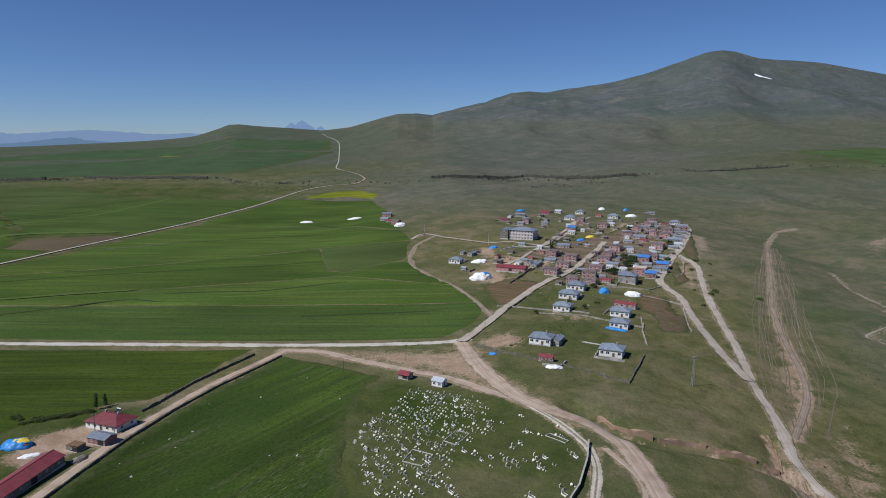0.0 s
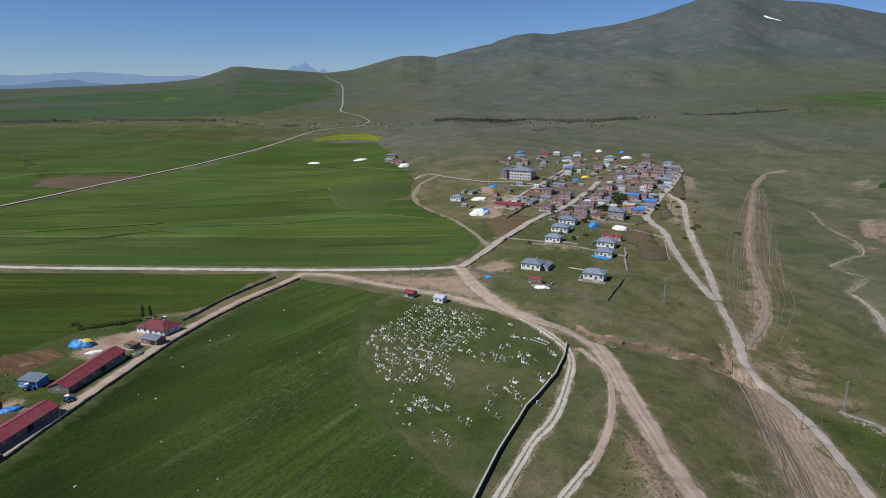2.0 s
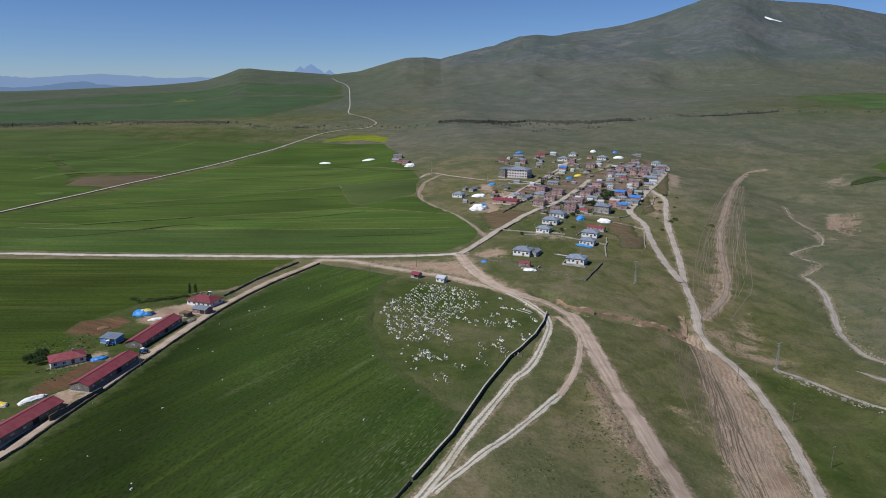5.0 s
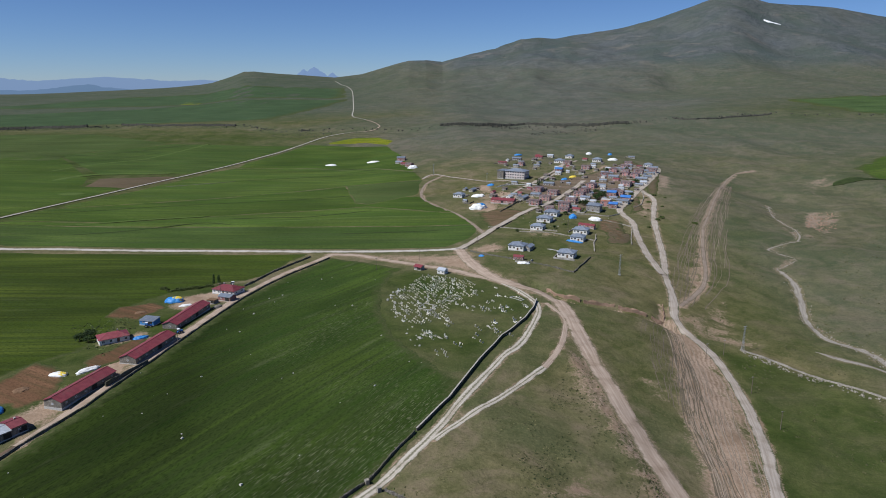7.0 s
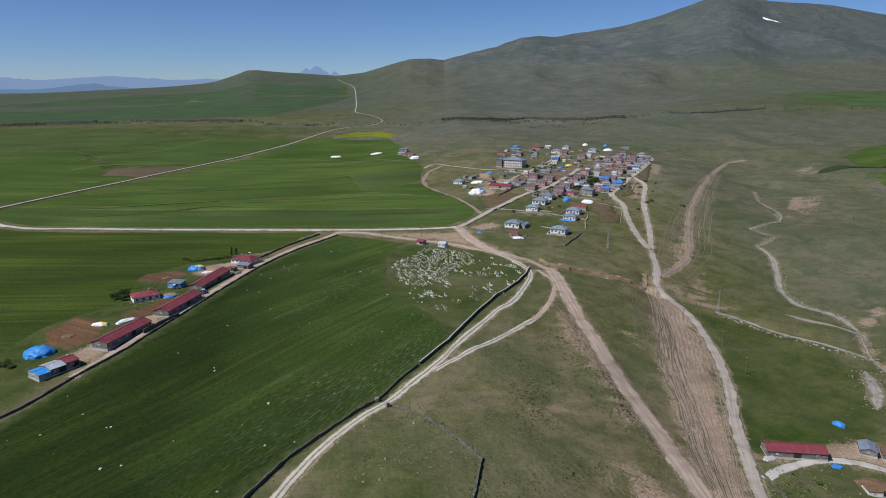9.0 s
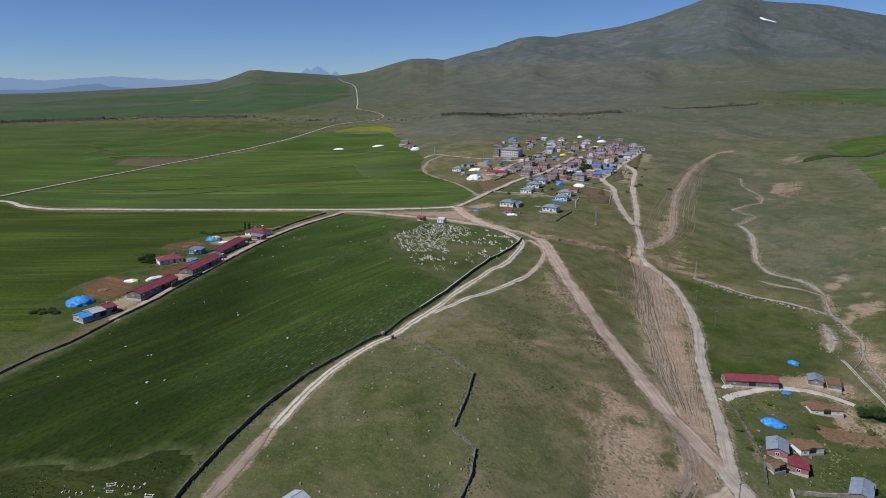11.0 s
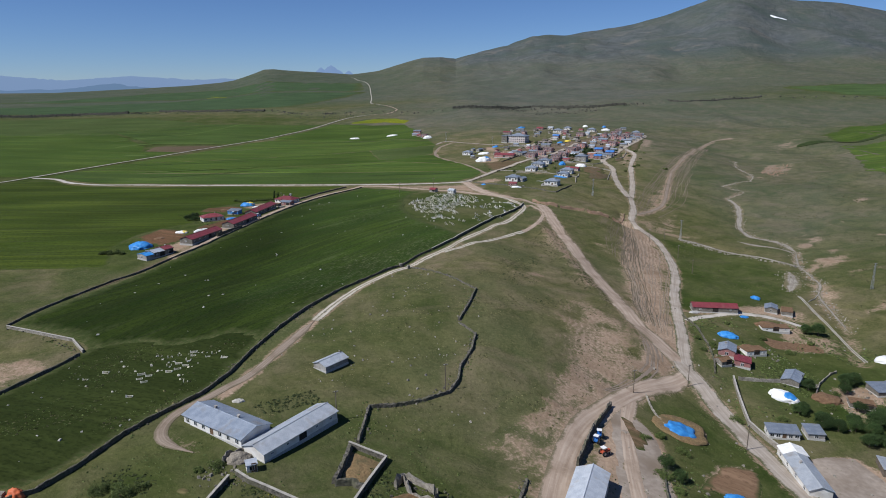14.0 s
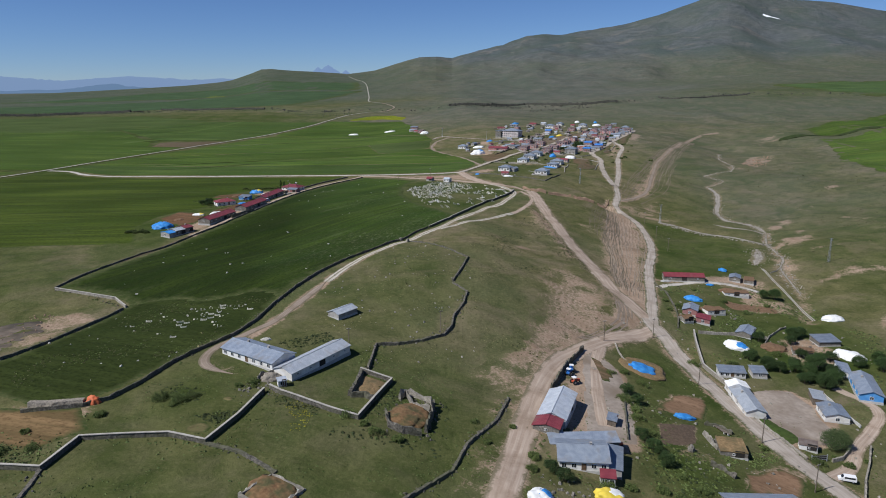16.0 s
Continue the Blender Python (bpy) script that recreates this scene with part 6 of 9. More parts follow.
# valley hamlet
house_at(131, 347.5, -8, "barn", "long stone barn with a red sheet roof", "barn", 21, 7, 2.52, "gable", 1.3, 0.3, W_STONE, R_RED, (3, 0, 0, 0), chimney=0, barn=True)
house_at(161, 351, 65, "shed", "small stone shed with a grey sheet roof", "shed", 7, 5.6, 2.18, "gable", 0.9, 0.3, W_STONE, R_GRAY, (0, 0, 0, 1), chimney=0, barn=True)
house_at(168, 349, 65, "shed", "low turf-roofed stone shed", "shed", 8, 5.0, 2, "flat", 0.2, 0.1, W_STONE, M_SOIL, (0, 0, 0, 0), chimney=0, barn=True)
house_at(116, 295, 65, "house", "small house with a grey-blue metal roof", "house", 8.4, 6.4, 2.44, "gable", 1.2, 0.35, W_PINK, R_GRAY, (2, 1, 0, 1))
house_at(119, 286.8, 65, "annexe", "pink annexe with a dark red sheet roof", "annexe", 6.4, 6.0, 2.27, "shed", 0.8, 0.3, W_PINK, R_RED, (1, 1, 0, 1), chimney=0)
house_at(128, 297.5, 10, "cowshed", "tumbledown white stone cowshed with a turf roof", "shed", 9, 5.4, 2, "flat", 0.2, 0.1, W_WHITE, M_SOIL, (3, 0, 0, 0), chimney=0, barn=True)
house_at(110.5, 285.5, 20, "cellar", "earth-covered stone cellar hut", "hut", 5, 4.6, 1.7, "gable", 1.0, 0.1, W_STONE, M_SOIL, (0, 0, 0, 0), chimney=0, barn=True)
house_at(133.3, 275, 54, "shed", "leaning shed with a worn grey sheet roof", "shed", 10, 6.2, 2.02, "gable", 1.0, 0.3, W_STONE, R_GRAY, (1, 0, 0, 0), chimney=0, barn=True)
house_at(150.5, 326, -6, "cowshed", "white walled cowshed with a turf roof", "shed", 12, 5.4, 1.85, "flat", 0.2, 0.15, W_WHITE, M_SOIL, (3, 0, 0, 0), chimney=0, barn=True)
house_at(111.4, 238, -10, "house", "low white house with a grey sheet roof", "house", 9.6, 5.2, 2.1, "shed", 0.7, 0.35, W_WHITE, R_GRAY, (5, 0, 0, 1), chimney=0)
house_at(121.8, 238, -8, "shed", "grey block shed with a flat grey sheet roof", "shed", 5.2, 6.0, 2.1, "shed", 0.5, 0.3, W_GRAY, R_GRAY, (1, 0, 0, 0), chimney=0, doors=0)
house_at(105.6, 211.4, 84, "house", "long narrow house with a pale metal roof beside the road", "house", 18.6, 6.4, 2.44, "gable", 1.2, 0.35, W_WHITE, R_PALE, (4, 1, 3, 0), chimney=1)
house_at(107.4, 223.4, 84, "annexe", "white sheet roofed end of the roadside house", "annexe", 5.2, 7.0, 2.69, "gable", 1.2, 0.3, W_WHITE, M_TARP_WHITE, (1, 0, 1, 0), chimney=0, doors=0)
house_at(134, 208, 78, "house", "white house with a worn grey-blue roof in a gravel yard", "house", 9.4, 7.6, 2.27, "gable", 1.0, 0.35, W_WHITE, R_GRAY, (1, 1, 2, 1))
house_at(135, 219.5, 72, "shed", "patched shed of pale boards", "shed", 8, 4.4, 1.93, "shed", 0.5, 0.2, M_WOOD, R_PALE, (0, 0, 0, 0), chimney=0, plinth=False)
house_at(156.3, 226, 70, "house", "bright blue house with a grey-blue metal roof", "house", 19, 7.4, 2.6, "gable", 1.4, 0.4, W_BLUE, R_GRAY, (3, 1, 4, 1), chimney=1)
house_at(156.6, 241, 68, "annexe", "white annexe with a grey sheet roof", "annexe", 10, 4.2, 2.18, "shed", 0.6, 0.3, W_WHITE, R_GRAY, (1, 0, 2, 1), chimney=0)
house_at(165, 268.6, 2, "shed", "open shed with a grey-blue sheet roof", "shed", 9.4, 7.4, 2.02, "shed", 0.8, 0.3, W_STONE, R_GRAY, (0, 0, 0, 0), chimney=0, doors=0)
house_at(85.5, 177.5, -12, "shed", "half ruined stone shed with a turf roof", "shed", 7.6, 8.6, 2, "flat", 0.2, 0.1, W_STONE, M_HAY, (1, 0, 0, 0), chimney=0, barn=True)
house_at(150, 258, -20, "cowshed", "low stone cowshed with an earth roof", "shed", 8, 5, 2, "flat", 0.2, 0.1, W_STONE, M_SOIL, (2, 0, 0, 0), chimney=0, barn=True)
house_at(112.6, 184.5, -24, "shed", "small white shed with a dark doorway", "shed", 5, 3.2, 1.85, "shed", 0.4, 0.2, W_WHITE, R_RUST, (1, 0, 0, 0), chimney=0, barn=True)

# farm row
house_at(-124.5, 548, -22, "farmhouse", "white farmhouse with a red hipped roof", "farmhouse", 15.5, 10, 3.1, "hip", 2.0, 0.6, W_WHITE, R_RED, (5, 2, 3, 2), chimney=2)
house_at(-120.5, 532, -22, "shed", "small shed with a grey-blue sheet roof", "shed", 8.2, 5.6, 2.5, "gable", 0.9, 0.3, W_PINK, R_GRAY, (2, 0, 0, 1), chimney=0, barn=True)
house_at(-127, 526, -22, "hut", "low grey stone hut with a flat roof", "hut", 5, 4, 2, "flat", 0.1, 0.1, W_STONE, M_SOIL, (1, 0, 0, 0), chimney=0, barn=True)
for bx, by, bl, br in ((-131, 497.5, 34, 81), (-132, 451.5, 30, 78), (-142.5, 412, 29, 75)):
    house_at(bx, by, br, "barn", "long dark stone barn with a red sheet roof", "barn", bl, 8, 2.9, "gable", 1.5, 0.35, W_STONE, R_RED, (6, 1, 0, 1), chimney=0, barn=True, group="red-roofed barns")
house_at(-155, 466, 34, "house", "small white house with a dark red hipped roof", "house", 13, 8.6, 2.7, "hip", 1.7, 0.4, W_WHITE, R_RED, (4, 1, 2, 1))
house_at(-147, 489, -14, "shed", "shed with a blue-grey roof and blue boards", "shed", 8, 5.4, 2.6, "shed", 0.7, 0.3, W_BLUE, R_GRAY, (2, 0, 0, 0), chimney=0, barn=True)
house_at(-155.8, 379.5, 57, "house", "dark walled house with a pale grey metal roof", "house", 6.2, 8.0, 2.8, "gable", 0.9, 0.2, W_STONE, R_PALE, (2, 0, 0, 0), chimney=0, barn=True)
house_at(-152.7, 384.3, 57, "annexe", "dark walled annexe with a red sheet roof", "annexe", 5.2, 8.0, 3.0, "gable", 0.9, 0.25, W_STONE, R_RED, (1, 1, 0, 0), chimney=1, barn=True)
house_at(-158.8, 375.0, 57, "shed", "grey stone shed with a blue sheet on top", "shed", 4.8, 8.0, 2.4, "gable", 0.7, 0.2, W_GRAY, M_TARP_BLUE, (0, 0, 0, 1), chimney=0, doors=0)

# cemetery huts
house_at(-11, 597, -32, "hut", "small open hut with a red sheet roof", "hut", 5.2, 4.6, 2.3, "gable", 1.0, 0.5, W_GRAY, R_RED, (0, 0, 0, 0), chimney=0, barn=True)
house_at(4.5, 586, -32, "hut", "small white hut with a pale sheet roof", "hut", 5.4, 4.6, 2.6, "gable", 1.0, 0.35, W_WHITE, R_PALE, (2, 1, 0, 1), chimney=0, doors=0)

# ruins and the walled fold
stone_wall("ruin", [(-27, 175), (-26, 184), (-25.5, 191)], 1.6, 1.2, M_DRYSTONE, "tumbled dark stone side of a fold", 31)
stone_wall("ruin", [(-27, 175), (-23, 176), (-19.5, 174)], 1.5, 1.3, M_DRYSTONE, "tumbled dark stone side of a fold", 32)
stone_wall("ruin", [(-16, 166), (-14.5, 159), (-11, 157.6), (-6, 158.2)], 1.9, 0.8, M_DRYSTONE, "broken dark side of a roofless stone house", 33, 1.2, 0.38)
stone_wall("ruin", [(-5, 160), (-3.5, 169), (-3, 175.5)], 2.4, 0.8, M_DRYSTONE, "broken dark side of a roofless stone house", 45, 1.2, 0.38)
stone_wall("ruin", [(-3.5, 176.5), (-6, 178.5), (-11, 181), (-13, 177)], 2.2, 0.8, M_PALESTONE, "pale standing corner of a roofless stone house", 46, 1.2, 0.38)
stone_wall("ruin", [(-11, 180), (-9, 174), (-4, 171.5)], 2.0, 0.7, M_PALESTONE, "broken inner wall of a ruined house", 34, 1.2, 0.38)
scatter("ruin_rubble", "grey stones fallen inside and around a ruin", "rubble", scattered_in([(-18, 166), (-15, 156), (-3, 156), (0, 178), (-12, 184)], 170, 0.3, 1.0, 47), M_DRYSTONE, STONE, 21)
laid("straw_floor", [(-25.5, 190), (-17, 186.5), (-20, 175.5), (-26, 176.5)], M_HAY, "brown straw covering a fold", 3, 0.25, "straw")
mound("turf_heap", "collapsed brown turf roof filling the ruin", "turf roof", -9.8, 167, 5.6, 8.4, 1.25, M_FALLEN, -18, 37)
laid("straw_floor", wavy([(-124, 144), (-122, 163), (-97, 162.5), (-89, 150), (-98, 141)], 4, 0.8, 41), M_STRAW, "brown straw spread beside a wall", 2.5, 0.14, "straw", 5.0)
tagged(stone_wall("haystack", [(-112, 163.8), (-105, 164.2), (-97.5, 164.6)], 1.5, 2.0, M_STRAW_OLD, "long weathered grey straw stack beside a wall", 35, 1.6, 0.08), "long weathered grey straw stack beside a wall", "haystack", "field stacks")
mound("sheet_heap", "heap under an orange plastic tarp", "heap", -95.4, 165.2, 2.0, 1.5, 2.0, mat("orange plastic", (0.46, 0.10, 0.035), (0.56, 0.15, 0.06), 1.0, 0.6), 0, 36)
laid("quarry", wavy([(-172, 226), (-164, 238), (-154, 240), (-148, 230), (-146, 214), (-150, 198), (-168, 188)], 4, 1.2, 51), mat("dug brown earth", (0.085, 0.066, 0.048), (0.165, 0.132, 0.10), 0.35, 0.95, 0.9, c3=(0.055, 0.046, 0.034), scale3=0.12), "dug-over dark brown earth of a small quarry", 3, 0.16, "quarry")
M_GRAVEL = mat("trodden yard gravel", (0.245, 0.202, 0.162), (0.33, 0.28, 0.232), 0.6, 0.95, 0.3, c3=(0.19, 0.148, 0.11), scale3=0.09)
laid("yard", wavy([(108, 221), (119, 226), (128, 225), (131, 214), (128, 200), (127, 190), (118, 187), (110, 190), (107, 204)], 4, 0.7, 52), M_GRAVEL, "trodden pale gravel yard between houses", 3, 0.10, "yard")
laid("yard", wavy([(57, 241), (64, 222), (62.5, 206), (56, 172), (45, 170.5), (41, 174), (44, 186), (47, 205), (52, 232)], 4, 0.6, 53), M_GRAVEL, "trodden pale earth yard beside a barn", 3, 0.10, "yard")
laid("garden", wavy([(68, 198), (80, 213), (93, 214), (85, 197)], 4, 0.7, 42), M_PLOT, "bare brown garden plot", 3, 0.14, "garden", 3.0)
laid("garden", wavy([(64, 174), (67, 188), (80, 191), (75, 178)], 4, 0.7, 43), M_DUNG, "dark plot of drying dung bricks", 4, 0.12, "garden")
laid("garden", wavy([(84, 165), (97, 171), (103, 166), (96, 157), (80, 155)], 4, 0.7, 44), M_PLOT, "bare brown garden plot", 3, 0.14, "garden", 3.0)
laid("garden", wavy([(138, 318), (162, 312), (164, 302), (140, 306)], 4, 0.9, 45), M_SOIL, "brown dug strip in the hamlet", 4, 0.12, "garden")

laid("dung_yard", wavy([(-156, 496), (-148, 518), (-162, 528), (-178, 520), (-176, 500)], 4, 1.2, 46), M_YARD, "reddish brown dung yard behind the barn", 3, 0.16, "yard", 6.0)
laid("dung_yard", wavy([(-178, 442), (-160, 434), (-152, 412), (-158, 398), (-174, 402), (-184, 420)], 4, 1.2, 47), M_YARD, "reddish brown dung yard behind the barn", 3, 0.16, "yard", 6.0)
laid("dung_yard", wavy([(-143, 475), (-138, 462), (-140, 440), (-150, 426), (-157, 440), (-150, 458)], 4, 1.2, 48), M_YARD, "reddish brown strip behind the barns", 3, 0.16, "yard", 6.0)
VILLAGE_SOIL = crop_material("trodden village earth", (0.120, 0.088, 0.062), (0.185, 0.140, 0.102), (0.085, 0.072, 0.042), 40, streak=(0.07, 0.078, 0.032))
laid("garden", wavy([(41, 783), (68, 799), (88, 772), (70, 744), (49, 712), (43, 749)], 5, 1.5, 49), M_REDSOIL, "reddish brown weedy plots below the village", 4, 0.14, "garden", 9.0)
laid("garden", wavy([(148, 752), (168, 748), (160, 710), (157, 684), (140, 668), (144, 696), (136, 712)], 5, 1.2, 50), M_REDSOIL, "reddish brown plots below the village", 4, 0.14, "garden", 9.0)
laid("village_yard", wavy([(72, 884), (120, 930), (196, 984), (276, 1080), (270, 998), (206, 860), (168, 790), (142, 784), (115, 834)], 8, 2.0, 54), VILLAGE_SOIL, "trodden brown earth between the village houses", 5, 0.34, "yard", 16.0)

# farmhouse yard
mound("pale_heap", "small heap of white lime behind the farmhouse", "lime heap", -60, 210, 1.7, 1.0, 0.7, M_BOULDER, 10, 51)
mound("hay_heap", "collapsed lean-to covered with grey straw", "lean-to", -51.2, 181.2, 3.0, 2.2, 1.9, M_STRAW_OLD, 20, 52)
stone_wall("ruin", [(-54.6, 179.6), (-53.8, 182.8), (-51, 184.4)], 1.3, 0.5, M_PALESTONE, "broken pale walls of a collapsed lean-to", 53, 0.9, 0.4)
laid("straw_floor", wavy([(-66, 153), (-62, 155.5), (-58.6, 153), (-60, 149.6), (-65, 149.4)], 2, 0.5, 56), M_STRAW_THIN, "thin yellow straw spread on grass", 1.5, 0.1, "straw", 2.0)
laid("straw_floor", wavy([(-61.6, 168), (-59.8, 169.6), (-58, 168.4), (-59.4, 166.6)], 1.5, 0.3, 57), M_STRAW_THIN, "thin yellow straw spread on grass", 1.0, 0.1, "straw", 1.2)
laid("garden", wavy([(54, 232), (59.5, 229), (60, 218), (57.5, 211), (54.5, 214), (54.8, 222)], 2.5, 0.5, 58), M_REDSOIL, "bare brown bank beside the yard drive", 2, 0.16, "garden", 2.0)

# hay and tarpaulins
mound("hay_stack", "hay stack under a bright blue tarp", "hay stack", 74.6, 230.6, 5.6, 4.6, 2.0, M_TARP_BLUE, 20, 1, skirt=M_HAY)
mound("hay_stack", "long stack under a white tarp with a blue sheet", "hay stack", 124, 262.5, 5.0, 3.3, 2.2, M_TARP_WHITE, -38, 2, M_TARP_BLUE, "blue plastic sheet")
mound("hay_stack", "low stack under a blue tarp", "hay stack", 124, 313, 4.4, 2.8, 1.8, M_TARP_BLUE, -20, 3)
mound("hay_stack", "low stack under a blue tarp", "hay stack", 163, 372, 2.0, 2.8, 1.6, M_TARP_BLUE, 20, 4)
mound("hay_stack", "low heap under a blue tarp", "hay stack", 78.3, 196.2, 3.6, 1.8, 1.4, M_TARP_BLUE, 0, 5)
mound("hay_stack", "stack under a white tarp in the meadow", "hay stack", 184.5, 297, 5.0, 3.4, 2.2, M_TARP_WHITE, 0, 6)
mound("hay_stack", "stack under a white tarp", "hay stack", 168, 255.5, 6.0, 3.6, 2.2, M_TARP_WHITE, -45, 7)
mound("hay_stack", "stack under a yellow and white tarp", "hay stack", 40, 141, 4.0, 3.0, 2.2, M_TARP_YELLOW, 10, 8, M_TARP_WHITE, "white plastic sheet")
mound("hay_stack", "stack under a blue tarp", "hay stack", 22.5, 137, 3.2, 2.6, 2.0, M_TARP_WHITE, 10, 9, M_TARP_BLUE, "blue plastic sheet")
mound("dung_heap", "round brown dung heap", "dung heap", 140, 262, 5.4, 4.0, 1.6, M_SOIL, 0, 10)
mound("hay_stack", "hay stack under a bright blue tarp", "hay stack", -171, 396, 6.2, 5.0, 3.2, M_TARP_BLUE, 10, 11)
mound("hay_stack", "hay stack under yellow, white and blue tarps", "hay stack", -150, 530, 5.4, 4.0, 2.8, M_TARP_BLUE, 0, 12, M_TARP_YELLOW, "yellow plastic sheet")
mound("hay_stack", "low heap under a white tarp", "hay stack", -140.5, 521, 3.6, 1.6, 0.8, M_TARP_WHITE, 30, 13)
mound("hay_stack", "heap under a pale yellow tarp", "hay stack", -160, 427, 4.0, 2.2, 1.4, M_TARP_WHITE, 0, 14, M_TARP_YELLOW, "yellow plastic sheet")
mound("hay_stack", "long heap under a white tarp", "hay stack", -149.5, 431, 5.0, 1.8, 1.4, M_TARP_WHITE, 50, 15)
mound("hay_stack", "low heap under a blue tarp", "hay stack", -143, 468, 3.6, 2.0, 1.2, M_TARP_BLUE, 30, 16)
mound("dung_heap", "spread brown dung heap", "dung heap", -160, 508, 3, 2.4, 0.9, M_SOIL, 20, 17)
mound("dung_heap", "spread brown dung heap", "dung heap", -168, 414, 3, 2.6, 0.8, M_SOIL, 20, 18)
mound("rubble_heap", "grey rubble heap beside the barn", "rubble heap", -121.5, 517, 3.4, 2.0, 1.2, W_STONE, 70, 19)
mound("pale_heap", "low heap of pale gravel", "gravel heap", 120.5, 344, 3.6, 1.6, 0.8, M_CONCRETE, 30, 20)

laid("turf_bank", wavy([(102.5, 201), (109, 203), (115, 189), (108.5, 186)], 3, 0.4, 44), M_MEADOW, "grassy turf bank beside the gravel yard", 3, 0.35, "bank", 1.5)
stone_wall("ruin", [(-44, 125), (-39, 133), (-31, 129), (-36, 120.5), (-44, 125)], 0.7, 0.7, M_PALESTONE, "tumbled pale stone walls of an earth shed", 42, 1.2, 0.35)
mound("turf_heap", "fallen brown earth roof between stone walls", "turf roof", -37.6, 127, 5.2, 6.6, 0.9, M_FALLEN, 44, 43)
scatter("shed_rubble", "pale stones strewn over a fallen shed", "rubble", scattered_in([(-45, 126), (-39, 134), (-30, 129), (-36, 119)], 60, 0.3, 1.0, 44), M_BOULDER, STONE, 20)
stone_wall("ruin", [(83.5, 193), (88, 192.4), (90.5, 188)], 1.1, 0.7, M_DRYSTONE, "broken stone corner of an old shed", 38, 0.9, 0.5)
stone_wall("ruin", [(75, 166.5), (78, 164.5), (79.8, 161)], 1.3, 0.8, M_DRYSTONE, "tumbled stone corner of an old shed", 39, 0.9, 0.6)
stone_wall("ruin", [(80.5, 186), (80.8, 181), (81.5, 177)], 1.4, 0.9, M_PALESTONE, "broken stone side wall of a turf shed", 40, 0.9, 0.5)
mound("stone_heap", "upright heap of pale stones beside a plot", "stone heap", 72, 173.4, 1.0, 0.9, 2.0, W_STONE, 0, 41)
for px_, py_, rot_ in ((87.2, 190.2, 108), (88.1, 189.6, 112)):
    bm = bmesh.new()
    box(bm, -3.0, 3.0, -0.3, 0.3, 0.55, 0.65)
    root = new("plank")
    part("board", bm, M_WOOD, root)
    for ex in (-2.4, 2.4):
        bm = bmesh.new()
        box(bm, ex - 0.2, ex + 0.2, -0.32, 0.32, -0.4, 0.55)
        part("block", bm, M_CONCRETE, root)
    root.matrix_basis = at(px_, py_, rot_)
    tagged(root, "weathered grey plank lying on two blocks", "plank")
mound("turf_heap", "grassy earth bank against a turf-roofed shed", "earth bank", 150, 329.6, 6.2, 3.4, 2.1, M_SOIL, -6, 51)
mound("turf_heap", "grassy earth bank against a turf-roofed shed", "earth bank", 127.6, 300.4, 4.8, 3.0, 2.0, M_SOIL, 10, 52)
mound("hay_stack", "flat heap under a torn blue sheet", "hay stack", 143, 340, 2.2, 1.4, 0.6, M_TARP_BLUE, 10, 53)

# ---- the village ----
HIP = building("house", "white house with a grey-blue hipped metal roof", "house", 11.5, 10, 3.9, "hip", 1.9, 0.55, W_WHITE, R_GRAY, (4, 2, 2, 2), chimney=1, group="village houses", win=(1.7, 1.5))
PINK = building("house", "two-storey pink block house with a low roof", "house", 10.5, 9, 4.6, "gable", 0.8, 0.25, W_PINK, R_PINK, (3, 2, 2, 2), storeys=2, chimney=1, group="village houses", win=(1.7, 1.5))
GREY = building("house", "long low house with a grey metal roof", "house", 14, 7, 2.9, "gable", 1.3, 0.35, W_GRAY, R_GRAY, (4, 1, 2, 1), chimney=1, group="village houses", win=(1.7, 1.5))
RED = building("house", "long low house with a red sheet roof", "house", 14, 7, 2.9, "gable", 1.4, 0.35, W_PINK, R_RED, (4, 1, 2, 1), chimney=1, group="village houses", win=(1.7, 1.5))
BLUE = building("house", "pink block house with a bright blue roof", "house", 9, 8, 4.2, "gable", 1.5, 0.4, W_PINK, R_BLUE, (3, 2, 2, 2), chimney=1, group="village houses", win=(1.7, 1.5))
WHITE = building("house", "white walled house with a pale metal roof", "house", 9, 7, 3.2, "gable", 1.3, 0.35, W_WHITE, R_PALE, (3, 1, 2, 1), chimney=1, group="village houses", win=(1.7, 1.5))
SHED = building("shed", "small stone shed with a rusty sheet roof", "shed", 6, 4.5, 2.3, "shed", 0.6, 0.25, W_STONE, R_RUST, (1, 0, 0, 0), chimney=0, barn=True, group="village sheds")
PLACED = set()
TAKEN = []


def put(proto, x, y, rot=-28, s=1.0, sy=None):
    TAKEN.append((x, y))
    m = pose(x, y, gz(x, y) + 0.05, 0, 0, rot) @ Matrix.Diagonal((s, sy or s, (min(s, sy or s) + 1) / 2, 1))
    if proto.name in PLACED:
        return copy_thing(proto, m)
    PLACED.add(proto.name)
    proto.matrix_basis = m
    return proto


house_at(70, 826, -26, "barn", "long low barn with a dark red sheet roof", "barn", 24, 9, 3.2, "gable", 1.6, 0.4, W_PINK, R_RED, (5, 1, 2, 1), chimney=0, barn=True)
TAKEN.append((70, 826))
put(HIP, 61, 640, -26, 1)
put(HIP, 94, 623, -26, 1)
put(HIP, 86, 705, -26, 0.9)
put(HIP, 97, 736, -26, 1.05)
put(HIP, 107, 758, -26, 1.05)
put(HIP, 120, 695, -26, 1)
put(HIP, 112, 670, -26, 0.9)
put(HIP, 27, 869, -26, 0.9)
put(HIP, 198, 1131, -26, 0.9)
put(HIP, 172, 1070, -26, 1.05)
put(HIP, 226, 1080, -26, 1)
put(HIP, 279, 1024, -26, 0.9)
put(PINK, 126, 797, -22, 1)
put(PINK, 137, 817, -30, 1)
put(PINK, 152, 849, -30, 1)
